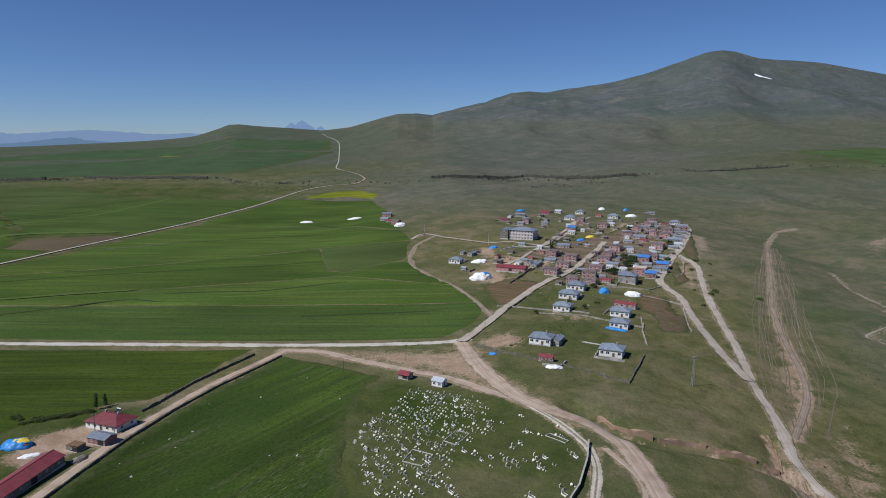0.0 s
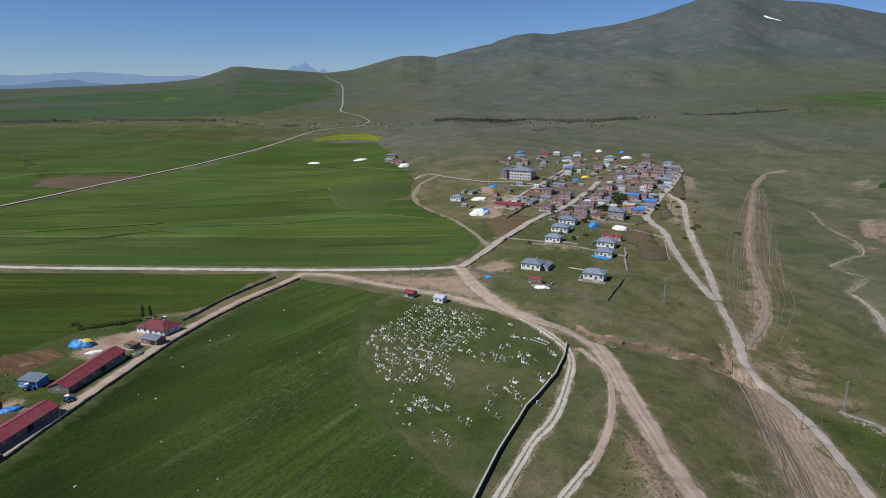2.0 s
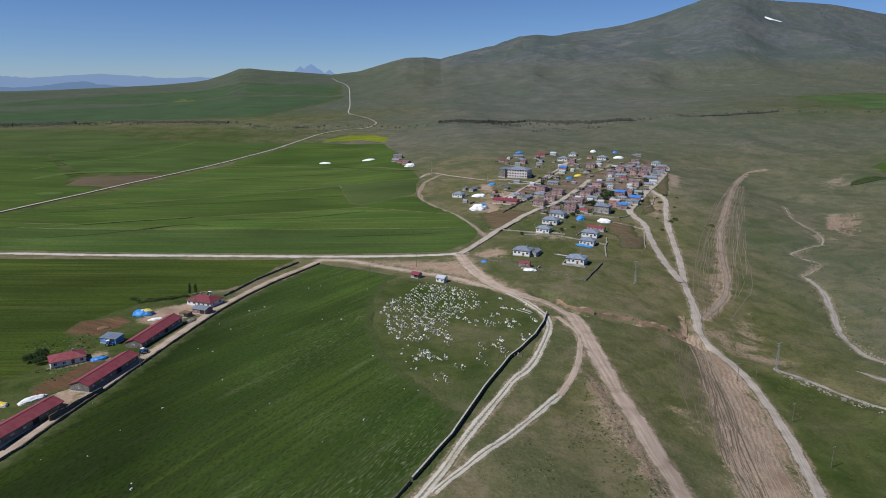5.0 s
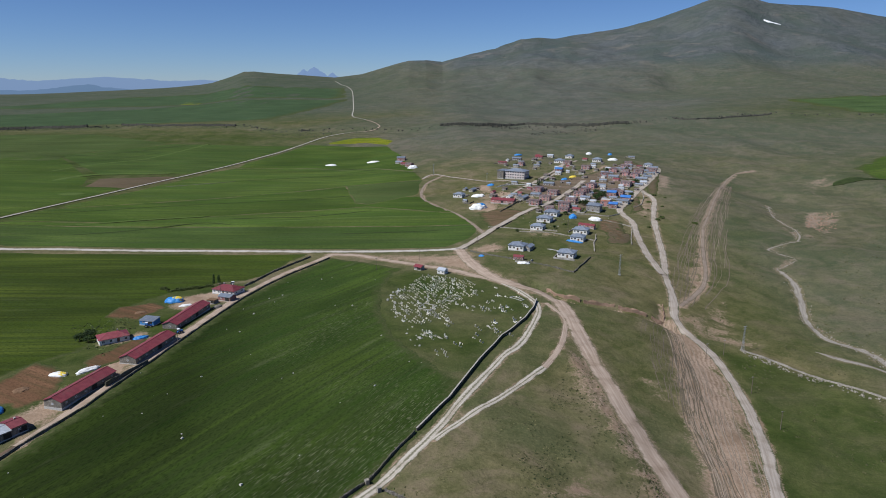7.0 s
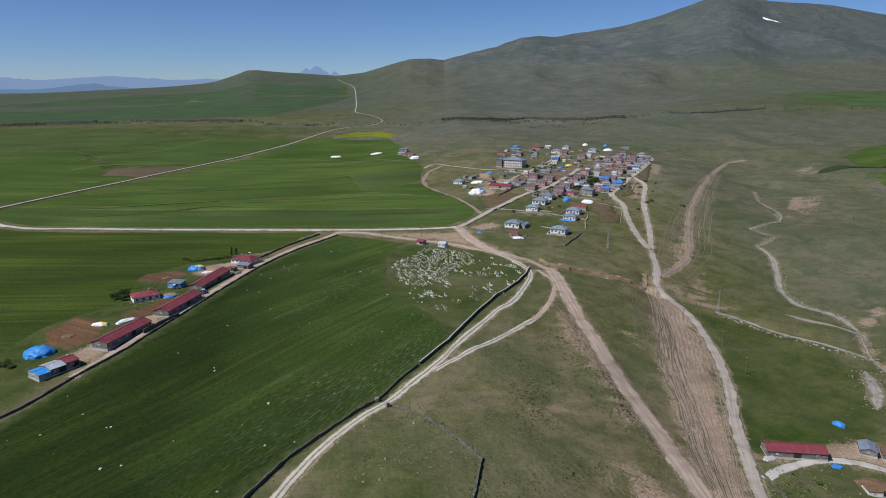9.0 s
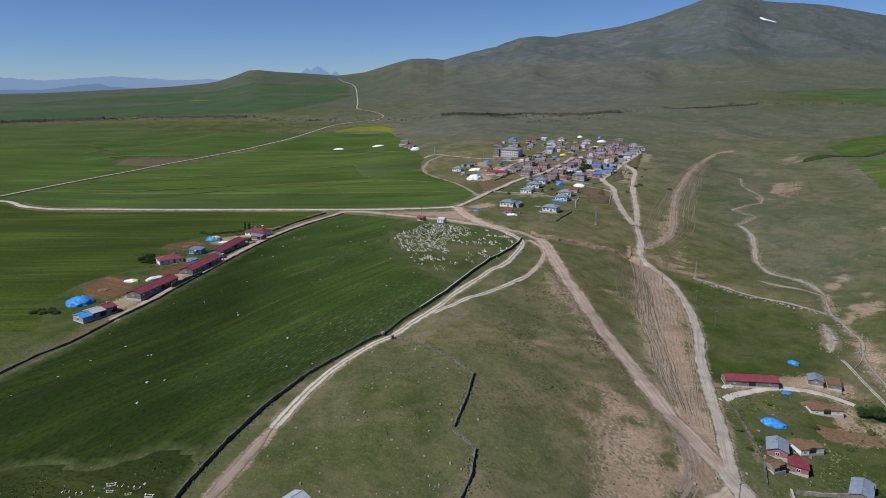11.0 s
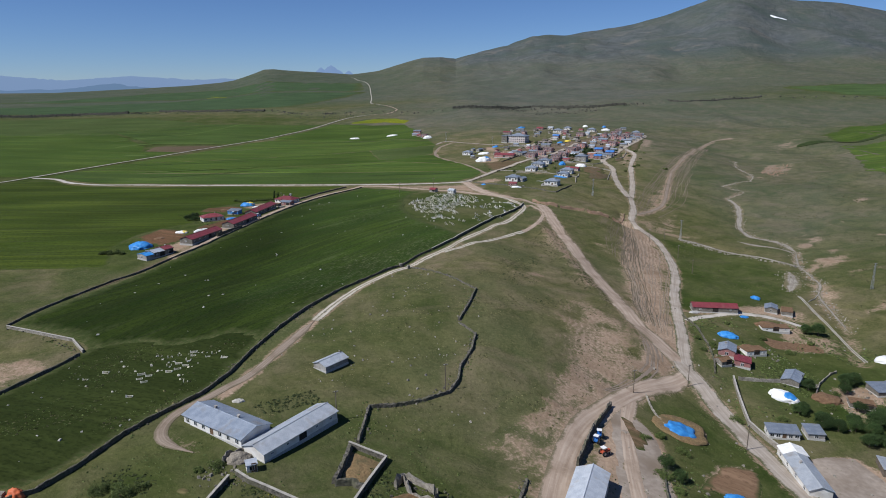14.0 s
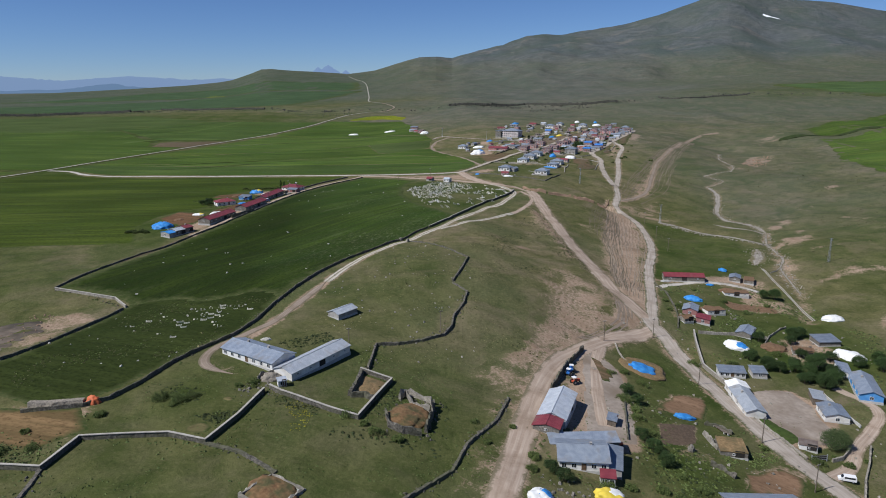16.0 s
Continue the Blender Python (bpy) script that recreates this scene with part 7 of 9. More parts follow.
put(PINK, 162, 868, -28, 0.9)
put(PINK, 194, 853, -30, 1)
put(PINK, 99, 804, -34, 1)
put(PINK, 113, 831, -25, 1)
put(PINK, 126, 858, -30, 1)
put(PINK, 255, 1031, -22, 0.9)
put(PINK, 242, 1001, -28, 0.9)
put(PINK, 221, 977, 68, 1)
put(PINK, 204, 951, 68, 1.05)
put(PINK, 174, 891, 60, 1.05)
put(PINK, 161, 868, 56, 1)
put(PINK, 247, 960, -28, 1.05)
put(PINK, 234, 931, 62, 1.05)
put(PINK, 212, 889, -34, 1)
put(PINK, 192, 857, 65, 1)
put(PINK, 196, 1016, -25, 1)
put(PINK, 168, 803, 68, 1)
put(GREY, 69, 639, 60, 0.7)
put(GREY, 135, 793, -34, 0.6)
put(GREY, 155, 835, -28, 1)
put(GREY, 180, 807, -22, 0.85)
put(GREY, 206, 858, -34, 0.9)
put(GREY, 92, 838, 62, 1.7, 1.1)
put(PINK, 112, 872, 62, 1.0)
put(GREY, 109, 852, 60, 0.9)
put(GREY, 43, 895, 56, 0.95)
put(GREY, 32, 841, -34, 0.5)
put(GREY, 84, 853, -28, 0.7)
put(GREY, 88, 845, 62, 0.75)
put(GREY, 106, 850, -28, 1)
put(GREY, 93, 924, -30, 0.7)
put(GREY, 131, 914, -25, 1.2)
put(GREY, 286, 1121, -22, 0.9)
put(GREY, 232, 981, 56, 1)
put(GREY, 211, 937, -30, 1.2)
put(GREY, 249, 944, 62, 0.8)
put(GREY, 237, 916, -25, 1.3)
put(GREY, 213, 1047, -30, 0.7)
put(GREY, 154, 916, -34, 0.5)
put(GREY, 35, 903, 65, 0.7)
put(RED, 58, 612, -22, 0.5)
put(RED, 129, 714, -37, 2.0, 1.15)
put(RED, 94, 1069, -20, 1.7, 1.1)
put(RED, 150, 1110, -20, 1.5)
put(GREY, 118, 1105, -18, 1.3)
put(RED, 152, 1132, -25, 0.9)
put(RED, 176, 1032, -30, 0.6)
put(RED, 104, 880, -34, 0.7)
put(RED, 91, 861, -34, 0.7)
put(RED, 213, 1096, -34, 1)
put(RED, 223, 901, -34, 0.55)
put(RED, -42, 1121, -30, 1.4, 1.2)
put(PINK, -34, 1104, -30, 0.9)
put(GREY, -50, 1140, -20, 1.1)
put(BLUE, 186, 850, -22, 1)
put(BLUE, 172, 792, -22, 0.9)
put(BLUE, 194, 827, -22, 1.05)
put(BLUE, 159, 1002, -28, 1)
put(WHITE, 78, 845, 56, 0.7)
put(WHITE, 104, 1098, 68, 0.8)
put(WHITE, 171, 1134, -25, 1.3)
put(WHITE, 168, 991, -30, 0.7)
put(WHITE, 207, 1019, -30, 0.9)
put(WHITE, 200, 941, 65, 0.9)
put(WHITE, 205, 884, -25, 0.8)
put(WHITE, 185, 883, -25, 0.9)
random.seed(11)
for sx_, sy_ in ((140, 850), (150, 880), (165, 905), (200, 905), (190, 870), (215, 870), (225, 960), (205, 1000), (180, 950), (120, 880), (95, 820), (110, 790), (70, 835), (60, 860), (30, 880), (50, 905), (180, 1010), (240, 1010), (262, 995),
                 (165, 840), (140, 815), (200, 840), (215, 905), (230, 930), (150, 930), (128, 940), (185, 985), (160, 1060), (228, 1050), (140, 1090)):
    put(SHED, sx_ + random.uniform(-3, 3), sy_ + random.uniform(-3, 3), -28 + random.choice((0, 90, 12, -9)), random.uniform(0.7, 1.25))

CORE = [(92, 770), (130, 768), (165, 778), (186, 802), (212, 850), (240, 900), (285, 1010), (262, 1040), (215, 1010), (196, 965), (165, 905), (130, 850), (104, 800)]
EDGE = [(60, 830), (95, 850), (120, 900), (165, 985), (190, 1060), (120, 1090), (90, 1040), (150, 1010), (110, 910), (40, 890)]
rv = random.Random(23)
for zone, n, gap in ((CORE, 62, 11.2), (EDGE, 16, 16)):
    for x, y, s in scattered_in(zone, n * 12, 0.8, 1.2, 29 + n):
        if n and all((x - a) ** 2 + (y - b) ** 2 > gap * gap for a, b in TAKEN) and line_dist(np.array([x]), np.array([y]), WAYS["village"])[0][0] > 9 and (x - 102) ** 2 + (y - 945) ** 2 > 900 and (x - 151) ** 2 + (y - 780) ** 2 > 250:
            n -= 1
            put(rv.choice((PINK, PINK, GREY, GREY, GREY, GREY, SHED, RED, WHITE, WHITE)), round(x), round(y), -28 + rv.choice((0, 0, 90, 4, -5)), round(s, 2), round(s * rv.uniform(0.8, 1.05), 2))

house_at(100, 961, -28, "school", "three-storey pale school with a grey hipped metal roof", "school", 25, 16, 9, "hip", 2.6, 0.7, W_SCHOOL, R_GRAY, (8, 5, 8, 5), storeys=3, chimney=1, win=(2.0, 1.7))
house_at(84, 967.5, -28, "school_wing", "dark stone-faced entrance wing of the school", "school", 8, 17, 9.2, "flat", 0.2, 0.3, W_STONE, R_GRAY, (1, 3, 1, 3), storeys=3, chimney=0, doors=0)
house_at(151, 780, -28, "house", "large grey block house with a hipped metal roof", "house", 12.5, 11, 6, "hip", 1.8, 0.5, W_GRAY, R_GRAY, (3, 2, 2, 2), storeys=2, chimney=1)
house_at(168, 803, -28, "unfinished_house", "unfinished orange brick house", "house", 9, 8, 6.2, "flat", 0.2, 0.1, W_BRICK, M_CONCRETE, (3, 2, 2, 2), storeys=2, chimney=0, doors=0)
mound("hay_stack", "large dome-shaped stack under a blue and white tarp", "hay stack", 43, 806, 8.5, 6.0, 5.0, M_TARP_WHITE, 10, 51, M_TARP_BLUE, "blue plastic sheet")
for hx_, hy_, ha, hb, hh in ((65, 920, 4.4, 3, 2.0), (125, 1144, 6, 3, 2.2), (124, 748, 3.6, 3.2, 3.4), (155, 946, 4.4, 2.8, 2.2), (260, 1142, 3.5, 2.8, 2.6)):
    mound("hay_stack", "hay stack under a blue tarp in the village", "hay stack", hx_, hy_, ha, hb, hh, M_TARP_BLUE, 15, int(hx_), group="village hay stacks")
for hx_, hy_, ha, hb, hh in ((47, 865, 7, 4, 2.6), (144, 745, 6, 4.6, 3.2), (230, 1147, 4, 3, 3), (249, 1085, 7, 4, 3), (-29, 1086, 7, 4, 4), (-156, 1184, 9, 4, 2.6), (-92, 1182, 10, 4, 2.6), (60, 602, 4.4, 2.6, 1.2)):
    mound("hay_stack", "hay stack under a white tarp", "hay stack", hx_, hy_, ha, hb, hh, M_TARP_WHITE, -5, int(hx_) + 300, group="white hay stacks")
mound("hay_stack", "hay stack under a yellow and blue tarp", "hay stack", 168, 961, 4.4, 2.6, 2.2, M_TARP_YELLOW, 0, 77)
mound("hay_stack", "row of hay under a blue tarp before a house", "hay stack", 108, 663, 6.5, 1.8, 1.4, M_TARP_BLUE, -24, 78)
mound("water_tank", "low blue tarp covered heap by the road", "heap", 33, 626, 2.2, 1.2, 1.1, M_TARP_BLUE, -20, 79)
laid("garden_plot", wavy([(149, 737), (167, 741), (158, 707), (165, 702), (152, 667), (134, 663)], 6, 1, 62), M_FALLOW, "brown dug garden plot behind a red shed", 5, 0.1, "garden", 5.0)
laid("garden_plot", wavy([(226, 862), (240, 905), (262, 950), (280, 985), (262, 930), (229, 835)], 6, 1, 63), M_FALLOW, "brown bare slope at the village edge", 5, 0.1, "garden", 8.0)
laid("garden_plot", wavy([(203, 834), (214, 850), (200, 785), (182, 768)], 6, 1, 64), M_FALLOW, "brown garden plot inside the bend", 5, 0.1, "garden", 5.0)
laid("garden_path", [(79, 645), (96, 640.6), (96, 638.4), (79, 642.4)], M_CONCRETE, "pale concrete path between two houses", 3, 0.16, "path")
VL = "low stone yard wall in the village"
ry = random.Random(67)
for k, (tx, ty) in enumerate(TAKEN[::2]):
    a = radians(-28 + ry.choice((0, 90, 180, 270)) + ry.uniform(-6, 6))
    u, v = Vector((math.cos(a), math.sin(a))), Vector((-math.sin(a), math.cos(a)))
    c = Vector((tx, ty)) + u * 9 - v * 7
    pts = [c - u * ry.uniform(6, 12), c, c + v * ry.uniform(8, 16)]
    if min(line_dist(np.array([q.x]), np.array([q.y]), WAYS[w])[0][0] for q in pts for w in ("village", "school", "village_east")) > 4.5:
        stone_wall("yard_wall", [tuple(q) for q in pts], ry.uniform(0.8, 1.5), 0.6, ry.choice((M_DRYSTONE, M_PALESTONE, W_GRAY)), VL, 200 + k)
stone_wall("yard_wall", [(52, 712), (60, 727), (68, 742)], 1.1, 0.9, M_DRYSTONE, VL, 60)
stone_wall("yard_wall", [(46, 722), (60, 716), (80, 706), (100, 694)], 0.8, 0.7, M_PALESTONE, VL, 61)
stone_wall("yard_wall", [(70, 700), (95, 690), (125, 668), (131, 690)], 0.8, 0.7, M_PALESTONE, VL, 62)
stone_wall("yard_wall", [(118, 640), (122, 660), (128, 676)], 1.0, 0.8, M_PALESTONE, VL, 63)
stone_wall("yard_wall", [(62, 780), (73, 800), (86, 828)], 1.6, 1.0, M_DRYSTONE, VL, 64)
stone_wall("yard_wall", [(104, 786), (118, 810), (132, 838)], 1.2, 0.9, M_DRYSTONE, VL, 65)
stone_wall("yard_wall", [(142, 858), (158, 884), (172, 915)], 1.2, 0.9, M_DRYSTONE, VL, 66)
stone_wall("yard_wall", [(105, 775), (130, 765), (160, 760), (172, 768)], 1.0, 0.8, M_PALESTONE, VL, 67)
stone_wall("yard_wall", [(150, 745), (172, 728), (160, 690), (154, 668)], 0.9, 0.8, M_PALESTONE, VL, 68)
stone_wall("yard_wall", [(70, 905), (90, 915), (120, 912)], 1.1, 0.8, M_CONCRETE, "pale concrete wall of the school yard", 69)
stone_wall("yard_wall", [(118, 918), (130, 948), (142, 975)], 1.2, 0.6, M_CONCRETE, "pale concrete wall of the school yard", 70)
stone_wall("yard_wall", [(192, 792), (205, 810), (216, 838), (222, 862)], 0.9, 0.8, M_PALESTONE, VL, 71)
house_at(-48, 1165, -10, "house", "grey roofed house at the field edge", "house", 12, 8, 4.5, "gable", 1.5, 0.4, W_PINK, R_GRAY, (3, 1, 2, 1), storeys=1)

# ---- cemetery ----


def grave(kind, seed):
    root = new("grave")
    r = random.Random(seed)
    if kind == "kerbed":
        bm = bmesh.new()
        for a in ((-0.6, 0.6, -1.1, -0.95), (-0.6, 0.6, 0.95, 1.1), (-0.6, -0.45, -0.95, 0.95), (0.45, 0.6, -0.95, 0.95)):
            box(bm, a[0], a[1], a[2], a[3], -0.2, 0.5)
        part("kerb", bm, M_MARBLE, root)
        bm = bmesh.new()
        box(bm, -0.45, 0.45, -0.95, 0.95, -0.2, 0.36)
        part("bed", bm, M_TURF, root)
        bm = bmesh.new()
        box(bm, -0.4, 0.4, 0.92, 1.08, 0.5, 1.5)
        bmesh.ops.create_cone(bm, cap_ends=True, segments=14, radius1=0.4, radius2=0.4, depth=0.16, matrix=Matrix.Translation((0, 1.0, 1.5)) @ Matrix.Rotation(math.pi / 2, 4, "X"))
        part("headstone", bm, M_MARBLE, root)
        label = "white marble grave with a kerb and headstone"
    elif kind == "framed":
        bm = bmesh.new()
        for a in ((-0.8, 0.8, -1.4, -1.25), (-0.8, 0.8, 1.25, 1.4), (-0.8, -0.65, -1.25, 1.25), (0.65, 0.8, -1.25, 1.25)):
            for q in box(bm, a[0], a[1], a[2], a[3], -0.3, 0.42):
                q.co += Vector((r.uniform(-0.05, 0.05), r.uniform(-0.05, 0.05), r.uniform(-0.06, 0.06)))
        part("kerb", bm, M_GRAVESTONE, root)
        for y, h in ((-1.32, 0.7), (1.32, 0.85)):
            bm = bmesh.new()
            for q in box(bm, -0.25, 0.25, y - 0.12, y + 0.12, -0.3, h):
                q.co += Vector((r.uniform(-0.06, 0.06), r.uniform(-0.03, 0.03), r.uniform(-0.1, 0.1)))
            part("headstone" if h > 0.8 else "footstone", bm, M_MARBLE, root)
        bm = bmesh.new()
        box(bm, -0.65, 0.65, -1.25, 1.25, -0.3, 0.08)
        part("bed", bm, M_TURF, root)
        label = "grassy grave inside a low whitewashed stone kerb"
    elif kind == "pair":
        for y, h in ((-0.9, 0.7), (0.9, 1.1)):
            bm = bmesh.new()
            v = box(bm, -0.32, 0.32, y - 0.12, y + 0.12, -0.3, h)
            for q in v:
                q.co += Vector((r.uniform(-0.08, 0.08), r.uniform(-0.04, 0.04), r.uniform(-0.12, 0.12)))
            part("headstone" if h > 1 else "footstone", bm, M_GRAVESTONE, root)
        bm = bmesh.new()
        bmesh.ops.create_icosphere(bm, subdivisions=2, radius=1, matrix=Matrix.Translation((0, 0, -0.15)) @ Matrix.Diagonal((0.6, 1.0, 0.45, 1)))
        part("bed", bm, M_TURF, root)
        label = "old grave with rough pale head and foot stones"
    else:
        bm = bmesh.new()
        rock_points(bm, 0, 0, 0.25, 0.8, r, 1.1)
        part("headstone", bm, M_GRAVESTONE, root)
        bm = bmesh.new()
        rock_points(bm, 0.2, -1.3, 0.1, 0.55, r, 0.9)
        part("footstone", bm, M_GRAVESTONE, root)
        label = "old grave marked by rough field stones"
    return tagged(root, label, "grave", group="graves in the cemetery")


GRAVES = [grave("kerbed", 1), grave("pair", 2), grave("rough", 3), grave("pair", 4), grave("rough", 5)]
FRAMED = [grave("framed", 6), grave("framed", 7)]
DENSE = [(-26, 522), (-22, 497), (-15, 486), (-5, 485), (5, 498), (8, 522), (21, 532), (26, 551), (20, 570), (-6, 583), (-21, 554)]
CLUSTERS = [(-5, 472, 7), (-3, 466, 5), (5, 482, 5), (4, 465, 4), (9, 456, 3), (3, 446, 6), (24, 480, 5), (28, 484, 4), (30, 476, 5), (31, 468, 3), (19, 465, 3), (22, 513, 5), (28, 509, 6), (35, 512, 7), (40, 491, 3), (28, 523, 4), (37, 534, 4), (47, 532, 4), (49, 513, 3), (25, 542, 3), (37, 549, 2), (7, 489, 4), (16, 516, 3), (38, 509, 3)]
rg = random.Random(31)
spots = []
ca, sa = math.cos(radians(66)), math.sin(radians(66))
for i in range(-24, 25):
    for j in range(-16, 17):
        u, v = i * 2.9 + rg.uniform(-0.7, 0.7), j * 3.1 + rg.uniform(-0.5, 0.5)
        x, y = -6 + u * ca - v * sa, 545 + u * sa + v * ca
        if rg.random() < 0.74 and inside(np.array([x]), np.array([y]), DENSE)[0]:
            spots.append((x, y))
for cx, cy, n in CLUSTERS:
    for i in range(n):
        spots.append((cx + rg.gauss(0, 2.2) + (i - n / 2) * 0.6, cy + rg.gauss(0, 3.2)))
used = set()
for gx_, gy_ in spots:
    k = rg.choices(range(5), (2, 4, 4, 4, 4))[0]
    m = at(gx_, gy_, 36 + rg.uniform(-7, 7), 0, rg.uniform(0.7, 1.15))
    if k in used:
        copy_thing(GRAVES[k], m)
    else:
        used.add(k)
        GRAVES[k].matrix_basis = m


# small burial ground in the grass below the grain
LOWER_GRAVES = [(-114, 229, 0), (-110, 234, 0), (-96, 227, 0), (-93.4, 224.4, 0), (-94, 229.2, 0), (-92.5, 232.6, 2), (-97, 245, 3), (-93, 243.4, 1), (-90.3, 244.6, 3), (-88.6, 231.6, 0), (-86.6, 233.4, 0), (-88, 238, 0), (-85.6, 240.2, 1),
                (-85, 236, 0), (-83.4, 234.4, 2), (-85.4, 244, 0), (-80, 242.4, 0), (-78.6, 244.6, 1), (-74, 241, 0), (-93, 214, 0), (-80, 223, 3), (-82.4, 225, 2), (-100, 218, 4), (-106, 238, 4), (-84, 228, 4), (-90.6, 236.6, 1)]
FRAMED[0].matrix_basis = at(-86.4, 247, 104, 0, 0.8)
FRAMED[1].matrix_basis = at(-97, 230.6, 112, 0, 0.8)
for i, (gx_, gy_, k) in enumerate(LOWER_GRAVES):
    copy_thing(FRAMED[i % 2] if k == 0 else GRAVES[k], at(gx_, gy_, 102 + rg.uniform(-18, 18), 0, rg.uniform(0.65, 0.95)))


def family_plot(corners, label):
    root = new("family_plot")
    for (ax, ay), (bx, by) in zip(corners, corners[1:] + corners[:1]):
        bm = bmesh.new()
        a, b = Vector((ax, ay, gz(ax, ay))), Vector((bx, by, gz(bx, by)))
        side = (b - a).cross(Vector((0, 0, 1))).normalized() * 0.09
        lo, hi = Vector((0, 0, -0.4)), Vector((0, 0, 0.32))
        v = [bm.verts.new(p + s + h) for p in (a, b) for s in (-side, side) for h in (lo, hi)]
        for f in ((0, 1, 3, 2), (4, 6, 7, 5), (0, 4, 5, 1), (2, 3, 7, 6), (1, 5, 7, 3), (0, 2, 6, 4)):
            bm.faces.new([v[i] for i in f])
        bmesh.ops.recalc_face_normals(bm, faces=bm.faces)
        part("kerb", bm, M_CONCRETE, root)
    return tagged(root, label, "grave plot")


family_plot([(4.4, 527.5), (8.8, 523.7), (14.2, 533.1), (9.7, 536.6)], "pale concrete kerb round a family plot")
family_plot([(-10.2, 511.5), (-3.3, 507.7), (0.3, 516.2), (-6.8, 520.6)], "pale concrete kerb round a family plot")
family_plot([(42.3, 529.7), (48.2, 523), (50, 525), (44.5, 532)], "pale concrete kerb round a family plot")

# ---- stones, tufts, ruts ----
scatter("boulders", "pale boulders lying among old graves", "boulders", scattered_in([(-30, 530), (-24, 500), (-14, 460), (-2, 440), (-8, 480), (-18, 520), (-20, 560)], 34, 0.6, 2.2, 71), M_BOULDER, STONE, 1)
scatter("field_stones", "white stones scattered over the green field", "stones",
        scattered_in([(-101, 251), (-76, 249), (-76, 234), (-90, 230), (-100, 240)], 26, 0.3, 1.1, 72) + scattered_in(CENTRE_FIELD, 110, 0.3, 1.2, 73) + scattered_in([(-140, 205), (-95, 172), (-80, 210), (-100, 250), (-128, 245)], 26, 0.3, 1.1, 78), M_BOULDER, STONE, 2)
scatter("verge_stones", "grey stones strewn over the pasture", "stones",
        scattered_in([(-20, 340), (12, 310), (12, 200), (-20, 200), (-60, 240), (-40, 310)], 150, 0.2, 0.9, 74) + scattered_in([(40, 160), (160, 160), (190, 340), (110, 350), (60, 250)], 260, 0.25, 1.1, 75)
        + scattered_in([(168, 506), (185, 490), (205, 462), (222, 440), (218, 436), (200, 456), (180, 484), (166, 500)], 160, 0.5, 1.6, 76) + scattered_in([(90, 690), (170, 760), (250, 1000), (130, 960), (50, 830)], 260, 0.5, 1.6, 77), M_PALESTONE, STONE, 3)
off_road = [WAYS[k] for k in ("valley", "cemetery", "branch", "low", "valley_east")]


def on_pasture(x, y):
    return np.min([line_dist(x, y, w)[0] for w in off_road], axis=0) > 4.5


def in_drifts(x, y):
    return on_pasture(x, y) & (ripple(x, y, 38, 61) + 0.5 * ripple(x, y, 11, 62) > 0.15)


scatter("herb_tufts", "dark low herbs dotted over the dry slope", "herbs",
        scattered_in([(20, 200), (90, 300), (82, 380), (66, 480), (40, 440), (8, 375), (-15, 335), (-30, 290), (-10, 220)], 2400, 0.2, 0.9, 81, in_drifts), M_TUFT, TUFT, 4)
scatter("dry_tufts", "pale dry grass tufts in the pasture", "grass",
        scattered_in([(-60, 200), (20, 200), (60, 300), (40, 400), (-20, 330), (-45, 280)], 1500, 0.25, 0.7, 82, in_drifts), M_TUFT_PALE, TUFT, 5)
scatter("valley_tufts", "dark herbs along the valley and stream", "herbs",
        scattered_in([(90, 520), (130, 500), (200, 620), (330, 760), (420, 700), (380, 480), (260, 380), (190, 330), (150, 400), (140, 480)], 2400, 0.4, 1.6, 83, in_drifts), M_TUFT, TUFT, 6)
scatter("verge_tufts", "green tufts along walls and lanes", "grass",
        scattered_in([(-120, 120), (60, 120), (110, 150), (180, 200), (195, 340), (120, 340), (60, 200), (-20, 205), (-90, 200)], 5000, 0.25, 0.8, 84, in_drifts), M_BUSH, TUFT, 7)
# dark tufts added to stand in for shadowed gaps between the houses
scatter("village_shade_weeds", "dark weeds and bushes standing in for shade between village houses", "herbs",
        scattered_in([(72, 884), (120, 930), (196, 984), (276, 1080), (270, 998), (206, 860), (168, 790), (142, 784), (115, 834)], 420, 0.9, 2.6, 112) + scattered_in([(41, 783), (70, 803), (97, 770), (72, 744), (47, 707)], 160, 0.6, 1.8, 113)
        + scattered_in([(148, 757), (171, 754), (160, 690), (138, 668), (132, 710)], 120, 0.6, 1.8, 114) + scattered_in([(30, 642), (53, 674), (110, 690), (130, 660), (60, 630)], 160, 0.5, 1.4, 115, in_drifts), M_TUFT_DARK, TUFT, 30)
scatter("rough_herbs", "dark rank herbs in the rough grass below the grain", "herbs",
        scattered_in([(-139, 205), (-130, 250), (-100, 256), (-70, 256), (-70, 222), (-82, 200), (-96, 172), (-125, 176)], 1500, 0.3, 1.1, 104, in_drifts), M_TUFT, TUFT, 25)
scatter("rough_weeds", "green weeds round the lower graves", "herbs",
        scattered_in([(-139, 205), (-130, 250), (-100, 256), (-70, 256), (-70, 222), (-82, 200), (-96, 172), (-125, 176)], 900, 0.3, 0.9, 105, in_drifts), M_BUSH, TUFT, 26)
scatter("pale_herbs", "pale flowering herb cushions beside the field wall", "herbs", [(-78, 209, 1.5), (-80.5, 204.5, 1.6), (-84, 217, 1.3), (-75, 212, 1.2), (-83, 247, 1.2)], M_TUFT_PALE, TUFT, 27)
scatter("cemetery_tufts", "dark herbs between the graves", "herbs", scattered_in([(-24, 580), (35, 552), (48, 505), (16, 430), (-8, 440), (-28, 500)], 900, 0.2, 0.7, 85), M_TUFT, TUFT, 8)
